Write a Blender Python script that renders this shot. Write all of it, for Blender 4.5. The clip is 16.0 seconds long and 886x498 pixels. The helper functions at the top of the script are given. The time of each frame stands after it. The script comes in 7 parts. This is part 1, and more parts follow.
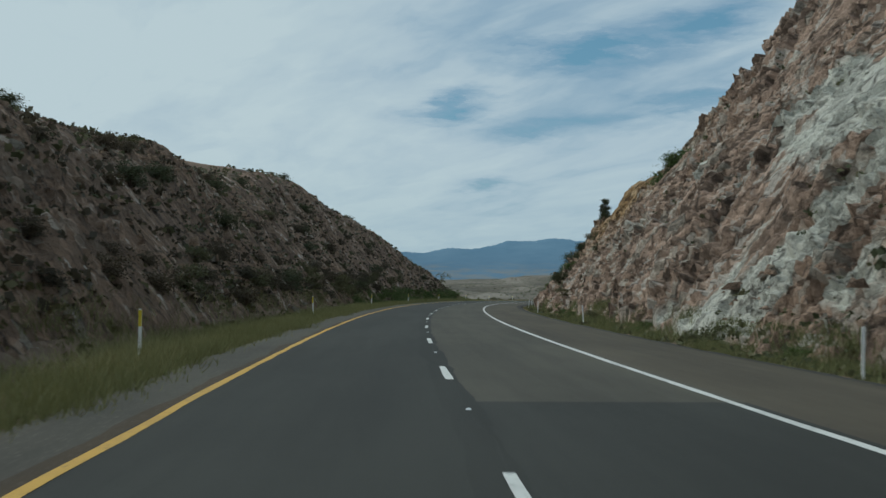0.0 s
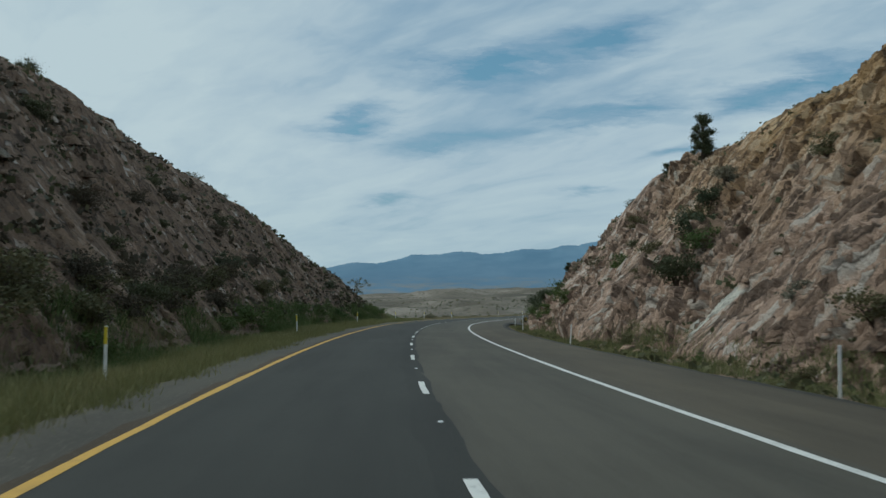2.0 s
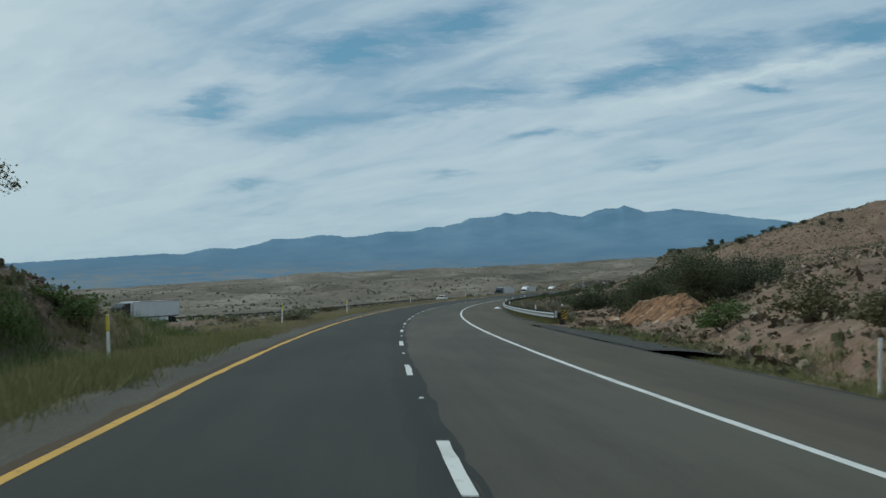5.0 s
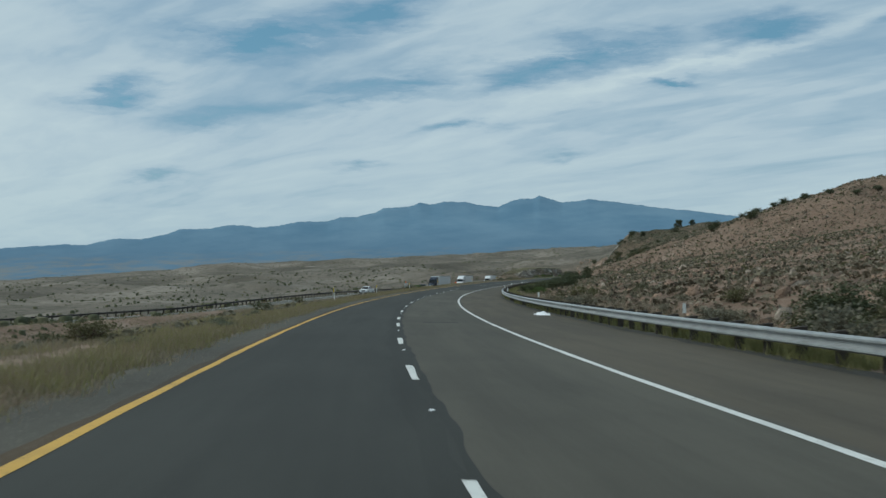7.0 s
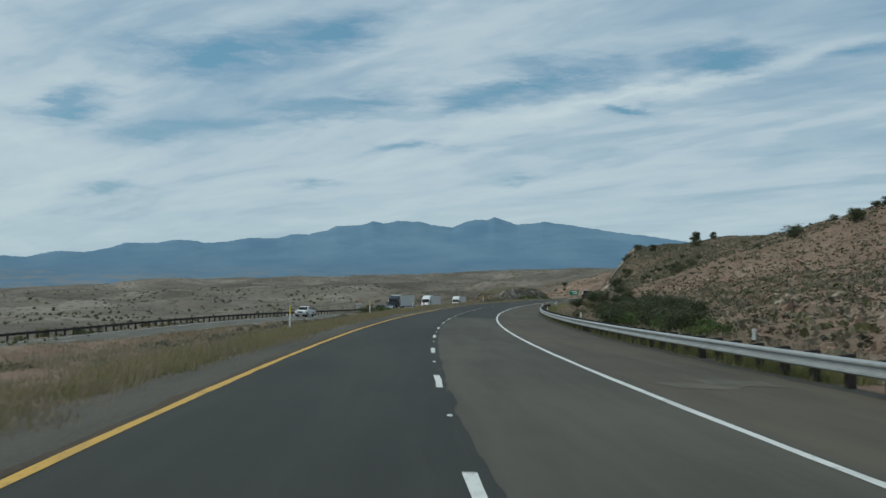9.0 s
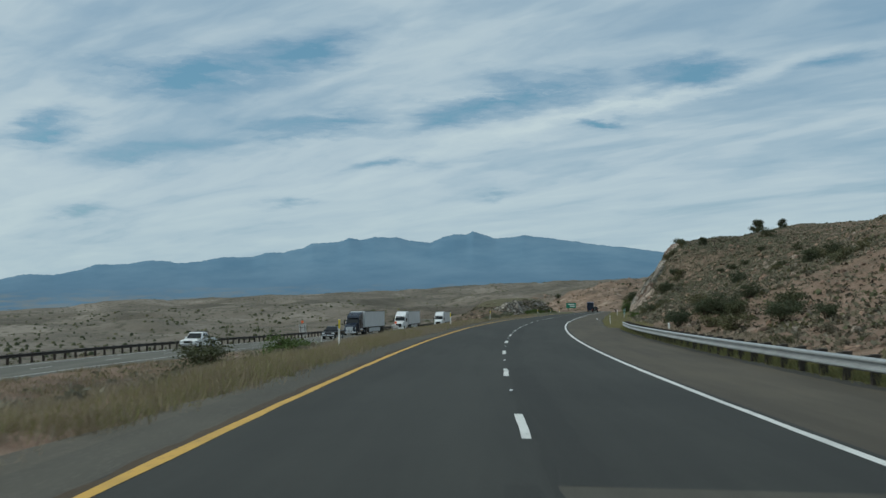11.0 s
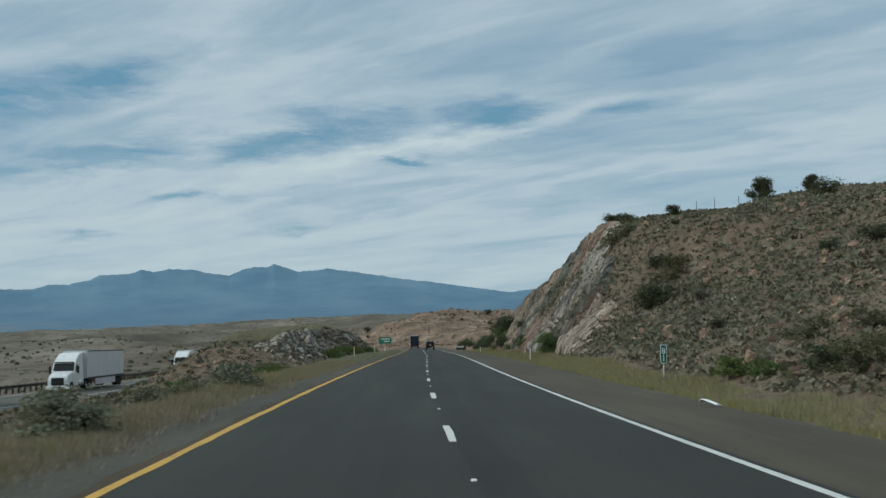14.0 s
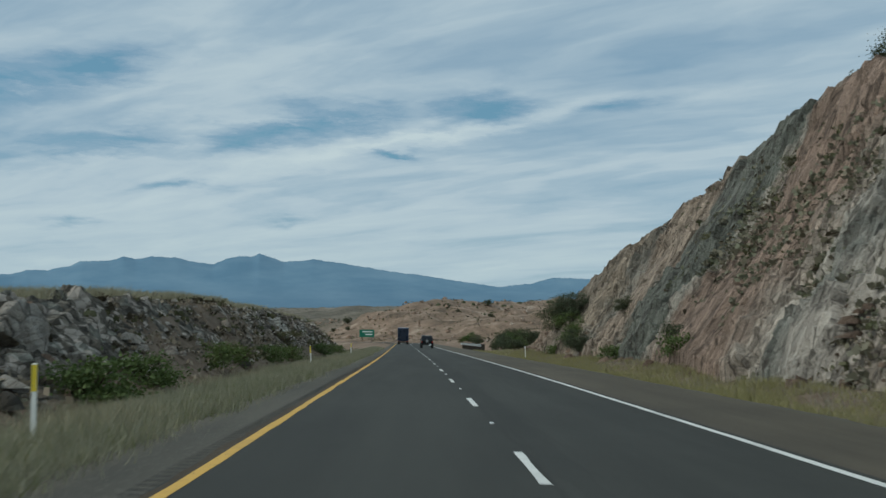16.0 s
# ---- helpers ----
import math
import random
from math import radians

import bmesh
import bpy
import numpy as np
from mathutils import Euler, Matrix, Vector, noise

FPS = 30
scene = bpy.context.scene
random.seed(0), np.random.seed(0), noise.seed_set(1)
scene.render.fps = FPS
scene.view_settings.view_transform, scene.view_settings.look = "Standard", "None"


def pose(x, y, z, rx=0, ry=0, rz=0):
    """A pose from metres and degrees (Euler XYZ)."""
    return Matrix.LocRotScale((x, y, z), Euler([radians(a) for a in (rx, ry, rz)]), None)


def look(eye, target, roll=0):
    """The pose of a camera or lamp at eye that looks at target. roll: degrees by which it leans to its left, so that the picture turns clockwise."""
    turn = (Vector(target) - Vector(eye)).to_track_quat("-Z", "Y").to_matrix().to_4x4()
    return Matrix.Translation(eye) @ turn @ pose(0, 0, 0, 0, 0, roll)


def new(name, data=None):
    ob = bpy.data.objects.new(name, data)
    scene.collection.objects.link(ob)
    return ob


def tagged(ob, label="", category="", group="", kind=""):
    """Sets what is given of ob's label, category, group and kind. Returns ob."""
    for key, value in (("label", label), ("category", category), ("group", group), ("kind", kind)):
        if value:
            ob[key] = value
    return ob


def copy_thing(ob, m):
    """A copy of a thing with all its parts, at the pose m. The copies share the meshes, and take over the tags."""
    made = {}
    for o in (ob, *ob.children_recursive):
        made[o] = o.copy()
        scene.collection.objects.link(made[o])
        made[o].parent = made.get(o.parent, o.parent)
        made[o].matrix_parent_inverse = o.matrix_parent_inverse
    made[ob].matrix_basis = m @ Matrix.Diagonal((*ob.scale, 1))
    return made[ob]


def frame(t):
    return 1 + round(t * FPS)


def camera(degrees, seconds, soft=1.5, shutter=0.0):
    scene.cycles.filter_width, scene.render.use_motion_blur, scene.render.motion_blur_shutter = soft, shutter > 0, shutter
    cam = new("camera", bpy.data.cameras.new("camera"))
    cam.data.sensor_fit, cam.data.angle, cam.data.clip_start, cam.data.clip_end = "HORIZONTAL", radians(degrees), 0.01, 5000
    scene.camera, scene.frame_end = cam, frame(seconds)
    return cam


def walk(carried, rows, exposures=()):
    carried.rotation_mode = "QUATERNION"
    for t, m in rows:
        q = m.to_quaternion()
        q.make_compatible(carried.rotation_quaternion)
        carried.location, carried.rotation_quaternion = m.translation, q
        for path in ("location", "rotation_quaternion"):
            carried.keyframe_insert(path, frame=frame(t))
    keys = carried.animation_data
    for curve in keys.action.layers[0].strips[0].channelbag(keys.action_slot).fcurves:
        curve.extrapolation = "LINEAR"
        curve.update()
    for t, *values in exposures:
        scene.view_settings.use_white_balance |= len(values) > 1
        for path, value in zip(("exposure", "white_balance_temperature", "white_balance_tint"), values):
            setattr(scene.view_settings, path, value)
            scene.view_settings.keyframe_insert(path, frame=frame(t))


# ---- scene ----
cam = camera(44.66, 16.0, soft=1.5, shutter=0.1)
rows = [
    (0.0, pose(-0.818, 20.759, 0.838, 90.66, -0.76, -3.917)),
    (0.5, pose(-0.504, 38.377, 0.358, 90.454, -0.206, -5.039)),
    (1.0, pose(0.219, 55.939, -0.117, 91.079, -0.364, -6.401)),
    (1.5, pose(1.233, 73.533, -0.588, 91.004, -0.477, -7.582)),
    (2.0, pose(2.565, 91.126, -1.064, 91.471, -0.045, -9.0)),
    (2.5, pose(4.164, 108.816, -1.562, 91.674, -0.543, -9.782)),
    (3.0, pose(6.329, 126.478, -2.085, 92.364, 0.217, -10.758)),
    (3.5, pose(8.79, 144.099, -2.628, 92.068, 1.57, -13.468)),
    (4, pose(11.38, 161.384, -3.169, 91.826, 1.484, -14.427)),
    (4.5, pose(14.205, 178.207, -3.704, 91.249, 1.28, -15.338)),
    (5, pose(17.348, 194.86, -4.242, 90.561, 1.037, -16.301)),
    (5.5, pose(20.903, 211.631, -4.799, 89.984, 0.833, -17.309)),
    (6.0, pose(24.949, 228.806, -5.383, 89.742, 0.747, -18.397)),
    (6.5, pose(29.382, 246.252, -5.989, 89.424, 0.547, -19.448)),
    (7.0, pose(34.243, 263.327, -6.593, 90.011, 1.086, -20.91)),
    (7.5, pose(39.404, 280.287, -7.176, 89.443, 1.081, -20.943)),
    (8.0, pose(44.907, 297.363, -7.743, 90.418, 0.168, -22.339)),
    (8.5, pose(50.875, 314.85, -8.303, 91.055, -0.131, -23.343)),
    (9.0, pose(57.473, 332.583, -8.863, 91.111, -0.179, -23.471)),
    (9.5, pose(64.54, 350.268, -9.412, 91.62, 0.786, -24.382)),
    (10, pose(71.896, 367.907, -9.941, 91.678, 0.813, -25.083)),
    (10.5, pose(79.654, 385.489, -10.45, 91.815, 0.877, -24.989)),
    (11, pose(87.8, 402.959, -10.935, 91.979, 0.953, -24.605)),
    (11.5, pose(96.316, 420.264, -11.396, 92.116, 1.017, -24.444)),
    (12.0, pose(105.183, 437.352, -11.833, 92.174, 1.044, -25.037)),
    (12.5, pose(114.368, 454.232, -12.243, 92.642, -0.437, -22.366)),
    (13.0, pose(123.823, 470.881, -12.631, 92.474, -1.792, -21.741)),
    (13.5, pose(133.611, 487.285, -13.02, 92.84, -0.361, -28.518)),
    (14.0, pose(143.563, 503.39, -13.409, 93.696, 0.912, -35.021)),
    (14.5, pose(153.702, 519.363, -13.798, 92.222, -0.156, -35.889)),
    (15.0, pose(164.017, 535.235, -14.187, 91.846, -0.466, -36.036)),
    (15.5, pose(174.533, 551.045, -14.575, 91.486, -0.03, -36.033)),
    (16.0, pose(185.15, 567.066, -14.966, 93.403, -0.245, -35.719)),
]
walk(cam, rows, [(0.0, -0.15, 6020, 0), (3.5, -0.14, 5950, -1), (6.0, -0.08, 5950, -1), (8.0, -0.06, 6120, 1), (16.0, -0.07, 6170, 1)])

# ---- sky, sun, exposure ----
SUN_ELEV, SUN_AZ = radians(42), radians(66)   # azimuth counted from +y towards -x (to the driver's left)
scene.view_settings.exposure = 0.0
world = bpy.data.worlds.new("sky")
scene.world = world
world.use_nodes = True


class Nodes:
    """A thin wrapper to wire shader nodes."""

    def __init__(self, tree):
        self.tree = tree
        tree.nodes.clear()

    def add(self, kind, **values):
        node = self.tree.nodes.new(kind)
        for key, value in values.items():
            if key == "inputs":
                for name, v in value.items():
                    sock = node.inputs[name]
                    if hasattr(v, "is_output"):
                        self.tree.links.new(v, sock)
                    else:
                        sock.default_value = v
            elif key == "operation":
                node.operation = value
            elif key == "sky_type":
                node.sky_type = value
            elif key == "blend_type":
                node.blend_type = value
            elif key == "data_type":
                node.data_type = value
            elif key == "feature":
                node.feature = value
        return node

    def link(self, a, b):
        self.tree.links.new(a, b)

    def math(self, op, a, b=0.0, c=0.0, clamp=False):
        n = self.add("ShaderNodeMath", operation=op, inputs={0: a, 1: b, 2: c})
        n.use_clamp = clamp
        return n.outputs[0]

    def noise(self, vec, scale, detail=4.0, rough=0.55, distort=0.0):
        n = self.add("ShaderNodeTexNoise", inputs={"Vector": vec, "Scale": scale, "Detail": detail, "Roughness": rough, "Distortion": distort})
        return n.outputs["Fac"]

    def ramp(self, fac, stops):
        n = self.add("ShaderNodeValToRGB", inputs={"Fac": fac})
        el = n.color_ramp.elements
        while len(el) < len(stops):
            el.new(0.5)
        for e, (pos, col) in zip(el, stops):
            e.position = pos
            e.color = (*col, 1) if len(col) == 3 else col
        return n.outputs["Color"]

    def level(self, fac, lo, hi):
        n = self.add("ShaderNodeMapRange", inputs={"Value": fac, "From Min": lo, "From Max": hi, "To Min": 0.0, "To Max": 1.0})
        return n.outputs[0]

    def mix(self, fac, a, b, blend="MIX"):
        n = self.add("ShaderNodeMix", data_type="RGBA", blend_type=blend)
        for sock, v in ((n.inputs[0], fac), (n.inputs[6], a), (n.inputs[7], b)):
            if hasattr(v, "is_output"):
                self.link(v, sock)
            else:
                sock.default_value = (*v, 1) if isinstance(v, tuple) and len(v) == 3 else v
        return n.outputs[2]

    def mapped(self, vec, scale, rot=(0, 0, 0)):
        n = self.add("ShaderNodeMapping", inputs={"Vector": vec, "Scale": scale, "Rotation": rot})
        return n.outputs[0]


def sky_nodes():
    n = Nodes(world.node_tree)
    gen = n.add("ShaderNodeTexCoord").outputs["Generated"]
    sky = n.add("ShaderNodeTexSky", sky_type="NISHITA")
    sky.sun_disc = False
    sky.sun_elevation, sky.sun_rotation = SUN_ELEV, -SUN_AZ
    sky.altitude, sky.air_density, sky.dust_density, sky.ozone_density = 900, 1.0, 1.4, 1.6
    blue = n.mix(0.55, n.mix(1.0, sky.outputs["Color"], (0.080, 0.100, 0.093), "MULTIPLY"), (0.115, 0.270, 0.405))
    sep = n.add("ShaderNodeSeparateXYZ", inputs={0: gen})
    # thin high cloud on a flat layer, drawn out along the wind: the direction divided by its height
    den = n.math("ADD", n.math("MAXIMUM", sep.outputs[2], 0.0), 0.13)
    px, py = n.math("DIVIDE", sep.outputs[0], den), n.math("DIVIDE", sep.outputs[1], den)
    wx, wy = math.sin(WIND), math.cos(WIND)
    along = n.math("ADD", n.math("MULTIPLY", px, wx), n.math("MULTIPLY", py, wy))
    across = n.math("SUBTRACT", n.math("MULTIPLY", px, wy), n.math("MULTIPLY", py, wx))
    flat = n.add("ShaderNodeCombineXYZ", inputs={0: n.math("MULTIPLY", along, 0.40), 1: across, 2: 0.0}).outputs[0]
    warp = n.add("ShaderNodeTexNoise", inputs={"Vector": flat, "Scale": 1.3, "Detail": 5.0, "Roughness": 0.55}).outputs["Color"]
    moved = n.add("ShaderNodeVectorMath", operation="MULTIPLY_ADD", inputs={0: warp, 1: (0.55, 0.60, 0.0), 2: flat}).outputs[0]
    big = n.noise(moved, 0.8, 2.0, 0.5)
    mid = n.noise(n.mapped(moved, (0.9, 1.0, 1.0)), 2.3, 5.0, 0.52)
    fine = n.noise(n.mapped(moved, (1.4, 1.0, 1.0)), 7.0, 5.0, 0.55)
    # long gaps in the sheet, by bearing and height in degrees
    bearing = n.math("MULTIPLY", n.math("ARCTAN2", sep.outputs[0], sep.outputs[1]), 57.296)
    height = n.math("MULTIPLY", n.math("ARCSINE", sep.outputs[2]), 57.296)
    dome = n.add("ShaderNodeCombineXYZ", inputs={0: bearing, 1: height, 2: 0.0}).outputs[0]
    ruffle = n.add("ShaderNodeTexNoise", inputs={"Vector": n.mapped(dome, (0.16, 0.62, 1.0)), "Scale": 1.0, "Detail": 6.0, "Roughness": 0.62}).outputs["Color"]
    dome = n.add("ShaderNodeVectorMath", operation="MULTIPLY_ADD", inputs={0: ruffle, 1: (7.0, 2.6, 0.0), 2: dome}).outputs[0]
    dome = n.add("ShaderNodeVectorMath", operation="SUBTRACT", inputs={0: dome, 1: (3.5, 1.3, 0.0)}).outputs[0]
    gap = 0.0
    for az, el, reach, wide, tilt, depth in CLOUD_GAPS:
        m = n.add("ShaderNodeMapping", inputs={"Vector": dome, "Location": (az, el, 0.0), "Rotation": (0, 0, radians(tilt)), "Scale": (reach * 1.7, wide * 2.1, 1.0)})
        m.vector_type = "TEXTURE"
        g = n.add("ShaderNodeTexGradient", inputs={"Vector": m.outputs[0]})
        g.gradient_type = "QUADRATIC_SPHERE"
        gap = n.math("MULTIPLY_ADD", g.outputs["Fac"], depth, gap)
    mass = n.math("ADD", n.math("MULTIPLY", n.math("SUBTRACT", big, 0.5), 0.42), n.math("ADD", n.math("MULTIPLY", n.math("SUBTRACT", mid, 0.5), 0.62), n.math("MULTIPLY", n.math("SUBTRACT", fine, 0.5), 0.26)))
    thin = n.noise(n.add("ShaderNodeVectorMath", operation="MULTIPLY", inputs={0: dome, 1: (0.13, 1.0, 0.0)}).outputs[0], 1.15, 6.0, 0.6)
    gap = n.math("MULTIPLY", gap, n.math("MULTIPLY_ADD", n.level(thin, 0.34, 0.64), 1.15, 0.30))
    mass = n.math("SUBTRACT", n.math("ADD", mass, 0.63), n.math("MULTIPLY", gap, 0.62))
    # the sheet of cloud thickens towards the sun
    toward = n.add("ShaderNodeVectorMath", operation="DOT_PRODUCT", inputs={0: gen, 1: (-math.sin(SUN_AZ) * 0.9, math.cos(SUN_AZ) * 0.9, 0.35)}).outputs["Value"]
    mass = n.math("ADD", mass, n.math("MULTIPLY", n.level(toward, 0.24, 0.62), 0.26))
    # and near the horizon, where one looks through more of it
    low = n.level(sep.outputs[2], 0.13, 0.0)
    mass = n.math("ADD", mass, n.math("MULTIPLY", low, 0.10))
    cover = n.level(mass, 0.16, 0.68)
    cover = n.math("MINIMUM", n.math("MAXIMUM", cover, 0.10), 0.96)
    body = n.ramp(n.level(mass, 0.42, 0.86), [(0.0, (0.36, 0.44, 0.55)), (0.4, (0.45, 0.53, 0.61)), (1.0, (0.60, 0.66, 0.69))])
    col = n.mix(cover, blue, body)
    haze = n.level(sep.outputs[2], 0.10, 0.0)
    col = n.mix(n.math("MULTIPLY", haze, 0.45), col, (0.38, 0.49, 0.55))
    # the ground's side of the sphere
    below = n.level(sep.outputs[2], -0.02, -0.10)
    col = n.mix(below, col, (0.10, 0.095, 0.085))
    back = n.add("ShaderNodeBackground", inputs={"Color": col, "Strength": 1.0})
    out = n.add("ShaderNodeOutputWorld")
    n.link(back.outputs[0], out.inputs[0])


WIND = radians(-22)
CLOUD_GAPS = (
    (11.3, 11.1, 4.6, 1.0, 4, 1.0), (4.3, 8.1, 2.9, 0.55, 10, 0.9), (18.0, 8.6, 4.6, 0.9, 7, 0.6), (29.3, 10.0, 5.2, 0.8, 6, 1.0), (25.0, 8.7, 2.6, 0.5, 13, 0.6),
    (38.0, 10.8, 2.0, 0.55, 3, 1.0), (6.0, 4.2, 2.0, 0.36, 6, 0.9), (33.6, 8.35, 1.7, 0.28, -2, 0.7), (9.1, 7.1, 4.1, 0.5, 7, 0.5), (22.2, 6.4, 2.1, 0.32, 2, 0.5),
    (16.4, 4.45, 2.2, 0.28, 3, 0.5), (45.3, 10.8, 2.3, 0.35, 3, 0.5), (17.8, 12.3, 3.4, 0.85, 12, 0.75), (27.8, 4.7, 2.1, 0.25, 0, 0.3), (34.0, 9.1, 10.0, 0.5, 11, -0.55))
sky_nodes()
sun_data = bpy.data.lights.new("sun", "SUN")
sun_data.energy, sun_data.angle, sun_data.color = 1.7, radians(8), (1.0, 0.95, 0.88)
sun = new("sun", sun_data)
sun.matrix_world = look((-math.sin(SUN_AZ) * 50, math.cos(SUN_AZ) * 50, 50 * math.tan(SUN_ELEV)), (0, 0, 0))

# ---- the road's line: bend, grade and bank along its length s, in metres ----
KNOTS = np.arange(15) * 58.2 - 38.8
BEND = [-0.0003014, -0.0006813, -0.0012458, -0.0009389, -0.0013091, -0.0010229, -0.0011636, -0.0011514, -0.0010497, -0.0010234, -0.0007841, -0.0000123, 0.0001656, 0.0, 0.0]
GRADE = [-0.02832, -0.02769, -0.02679, -0.03064, -0.03222, -0.03423, -0.0304, -0.02783, -0.02403, -0.02014, -0.02069, -0.02012, -0.02414, -0.02402, -0.02289]
BANK = [-0.0215, -0.0075, 0.0073, 0.0203, 0.0322, 0.0334, 0.0301, 0.032, 0.0372, 0.0429, 0.0345, 0.0196, 0.0085, 0.0, 0.0]
LANE_L, LANE_R, DASH, DASH_AT = 3.48, 3.52, 11.826, 26.17 - 11.826 * 4
EDGE_L, EDGE_R = -4.45, 6.7
S_END = 1400.0
STEP = 0.97
SG = np.arange(-120 * STEP, S_END, STEP)
_k = np.interp(SG, KNOTS, BEND)
HEAD = np.cumsum(_k) * STEP
HEAD -= np.interp(0, SG, HEAD)
_rx, _ry, _rz = np.cumsum(-np.sin(HEAD)) * STEP, np.cumsum(np.cos(HEAD)) * STEP, np.cumsum(np.interp(SG, KNOTS, GRADE)) * STEP
RX, RY, RZ = (v - np.interp(0, SG, v) for v in (_rx, _ry, _rz))
TH_END = float(HEAD[-1])
FAR_N = np.array([math.cos(TH_END), math.sin(TH_END)])
FAR_D = np.array([-math.sin(TH_END), math.cos(TH_END)])


SWING_S = np.arange(880.0, 1101.0, 10.0)
SWING_U = -np.cumsum(np.interp(SWING_S, [880, 1020, 1050, 1100], [0.0, 5.6, 5.6, 0.0]))


def plan(s, u):
    """World x, y of the place s along the road and u to its right. Far out the rows run on in parallel."""
    s, u = np.broadcast_arrays(np.asarray(s, float), np.asarray(u, float))
    th = np.interp(s, SG, HEAD)
    near = np.clip(u, -120, 120)
    rest = u - near
    over = np.maximum(s - S_END + 1, 0)
    # past the second cutting the road swings left round the red knoll
    swing = np.interp(s, SWING_S, SWING_U)
    x = np.interp(s, SG, RX) + np.cos(th) * near + FAR_N[0] * (rest + swing) + FAR_D[0] * over
    y = np.interp(s, SG, RY) + np.sin(th) * near + FAR_N[1] * (rest + swing) + FAR_D[1] * over
    return x, y


def road_z(s, u=0.0):
    return np.interp(s, SG, RZ) - np.interp(s, KNOTS, BANK) * np.clip(u, -7, 9)


def hashed(i, j, seed):
    with np.errstate(over="ignore"):
        n = i.astype(np.int64) * 374761393 + j.astype(np.int64) * 668265263 + seed * 2147483647
        n = (n ^ (n >> 13)) * 1274126177
        n = n ^ (n >> 16)
    return (n & 0xFFFFF) / float(0xFFFFF)


def value_noise(x, y, seed=0):
    i, j = np.floor(x), np.floor(y)
    fx, fy = x - i, y - j
    fx, fy = fx * fx * (3 - 2 * fx), fy * fy * (3 - 2 * fy)
    a, b = hashed(i, j, seed), hashed(i + 1, j, seed)
    c, d = hashed(i, j + 1, seed), hashed(i + 1, j + 1, seed)
    return (a + (b - a) * fx) * (1 - fy) + (c + (d - c) * fx) * fy - 0.5


def fbm(x, y, octaves=4, seed=0, gain=0.5):
    out, amp = 0.0, 1.0
    for k in range(octaves):
        out = out + value_noise(x * 2 ** k + 17.3 * k, y * 2 ** k + 9.1 * k, seed + k) * amp
        amp *= gain
    return out


# the sides of the cutting: s, toe, steepness, crest, steepness behind the crest
RIGHT = np.array([
    (-120, 9.6, 1.40, 22, .20), (90, 9.6, 1.40, 20.5, .20), (97, 9.6, 1.40, 17, .20), (108, 9.6, 1.40, 14.6, .20), (116, 9.6, 1.40, 12.2, .20),
    (132, 9.6, 1.40, 11.3, .15), (175, 9.6, 1.40, 11.5, .12), (185, 9.6, 1.40, 10.7, .10), (195, 9.6, 1.40, 9.5, .05), (205, 9.6, 1.40, 7.4, .0),
    (211, 9.6, 1.35, 4.2, .0), (218, 9.6, 1.2, 1.6, .02), (228, 9.8, .6, .6, .05), (256, 12, .14, 5, .14), (335, 13, .13, 22, .05), (484, 13, .165, 22, .05),
    (512, 11, .31, 25, .08), (545, 11, .34, 17.5, .13), (575, 11, .38, 13.2, .13), (603, 11, .47, 12.2, .12), (615, 11.3, .62, 11.6, .12), (625, 11.3, 1.15, 11.8, .12), (646, 11.3, 1.5, 13.6, .12),
    (657, 11.3, 1.5, 14.8, .11), (672, 11.3, 1.5, 14.3, .07), (680, 11.3, 1.5, 13.0, .06), (689, 11.3, 1.5, 10.9, .05), (703, 11.3, 1.4, 6.4, .05), (712, 11.3, 1.2, 3.2, .03),
    (724, 11.5, 1.0, 2.2, .02), (738, 12, .4, .8, .01), (1400, 12, .3, .5, .01)]).T
LEFT = np.array([
    (-120, 8.3, 1.12, 9.0, .1), (62, 8.3, 1.12, 8.6, .15), (77, 8.3, 1.12, 8.7, .15), (92, 8.3, 1.12, 10.2, .1), (105, 8.3, 1.12, 10.4, .1), (120, 8.3, 1.12, 11.3, .1),
    (131, 8.3, 1.12, 13.6, .06), (146, 8.3, 1.12, 14.9, .04), (155, 8.3, 1.12, 15.1, 0), (163, 8.3, 1.12, 14.2, 0), (170, 8.3, 1.12, 13.2, 0), (177, 8.3, 1.12, 12.1, 0),
    (185, 8.3, 1.12, 10.8, 0), (192, 8.3, 1.12, 10.2, 0), (197, 8.3, 1.12, 9.0, 0), (201, 8.3, 1.12, 7.9, -.02), (205, 8.3, 1.12, 6.8, -.03), (210, 8.3, 1.12, 5.8, -.05),
    (215, 8.3, 1.12, 4.9, -.06), (228, 8.3, .9, 1.6, -.06), (238, 8.3, .4, .05, -.05), (260, 8.3, .1, .01, -.03), (1400, 8.3, .1, .01, 0)]).T
# the other carriageway: its middle and its height over or under ours
U2_S, U2_U = [-120, 200, 300, 385, 445, 505, 565, 625, 705, 800, 1400], [-95, -84, -74, -60, -43, -37.5, -34.8, -35, -38, -44, -60]
H2_S, H2_H = [-120, 240, 300, 405, 447, 480, 505, 525, 800, 1400], [-3.4, -3.4, -3.7, -3.85, -3.8, -3.35, -3.05, -3.0, -3.6, -4]


def far_z(s):
    """Height of the other carriageway's surface."""
    return np.interp(s, SG, RZ) + np.interp(s, H2_S, H2_H) + 8 * np.interp(s, KNOTS, BANK) + 0.10


def soft_min(a, b, k):
    h = np.clip(0.5 + 0.5 * (b - a) / k, 0, 1)
    return b * (1 - h) + a * h - k * h * (1 - h)


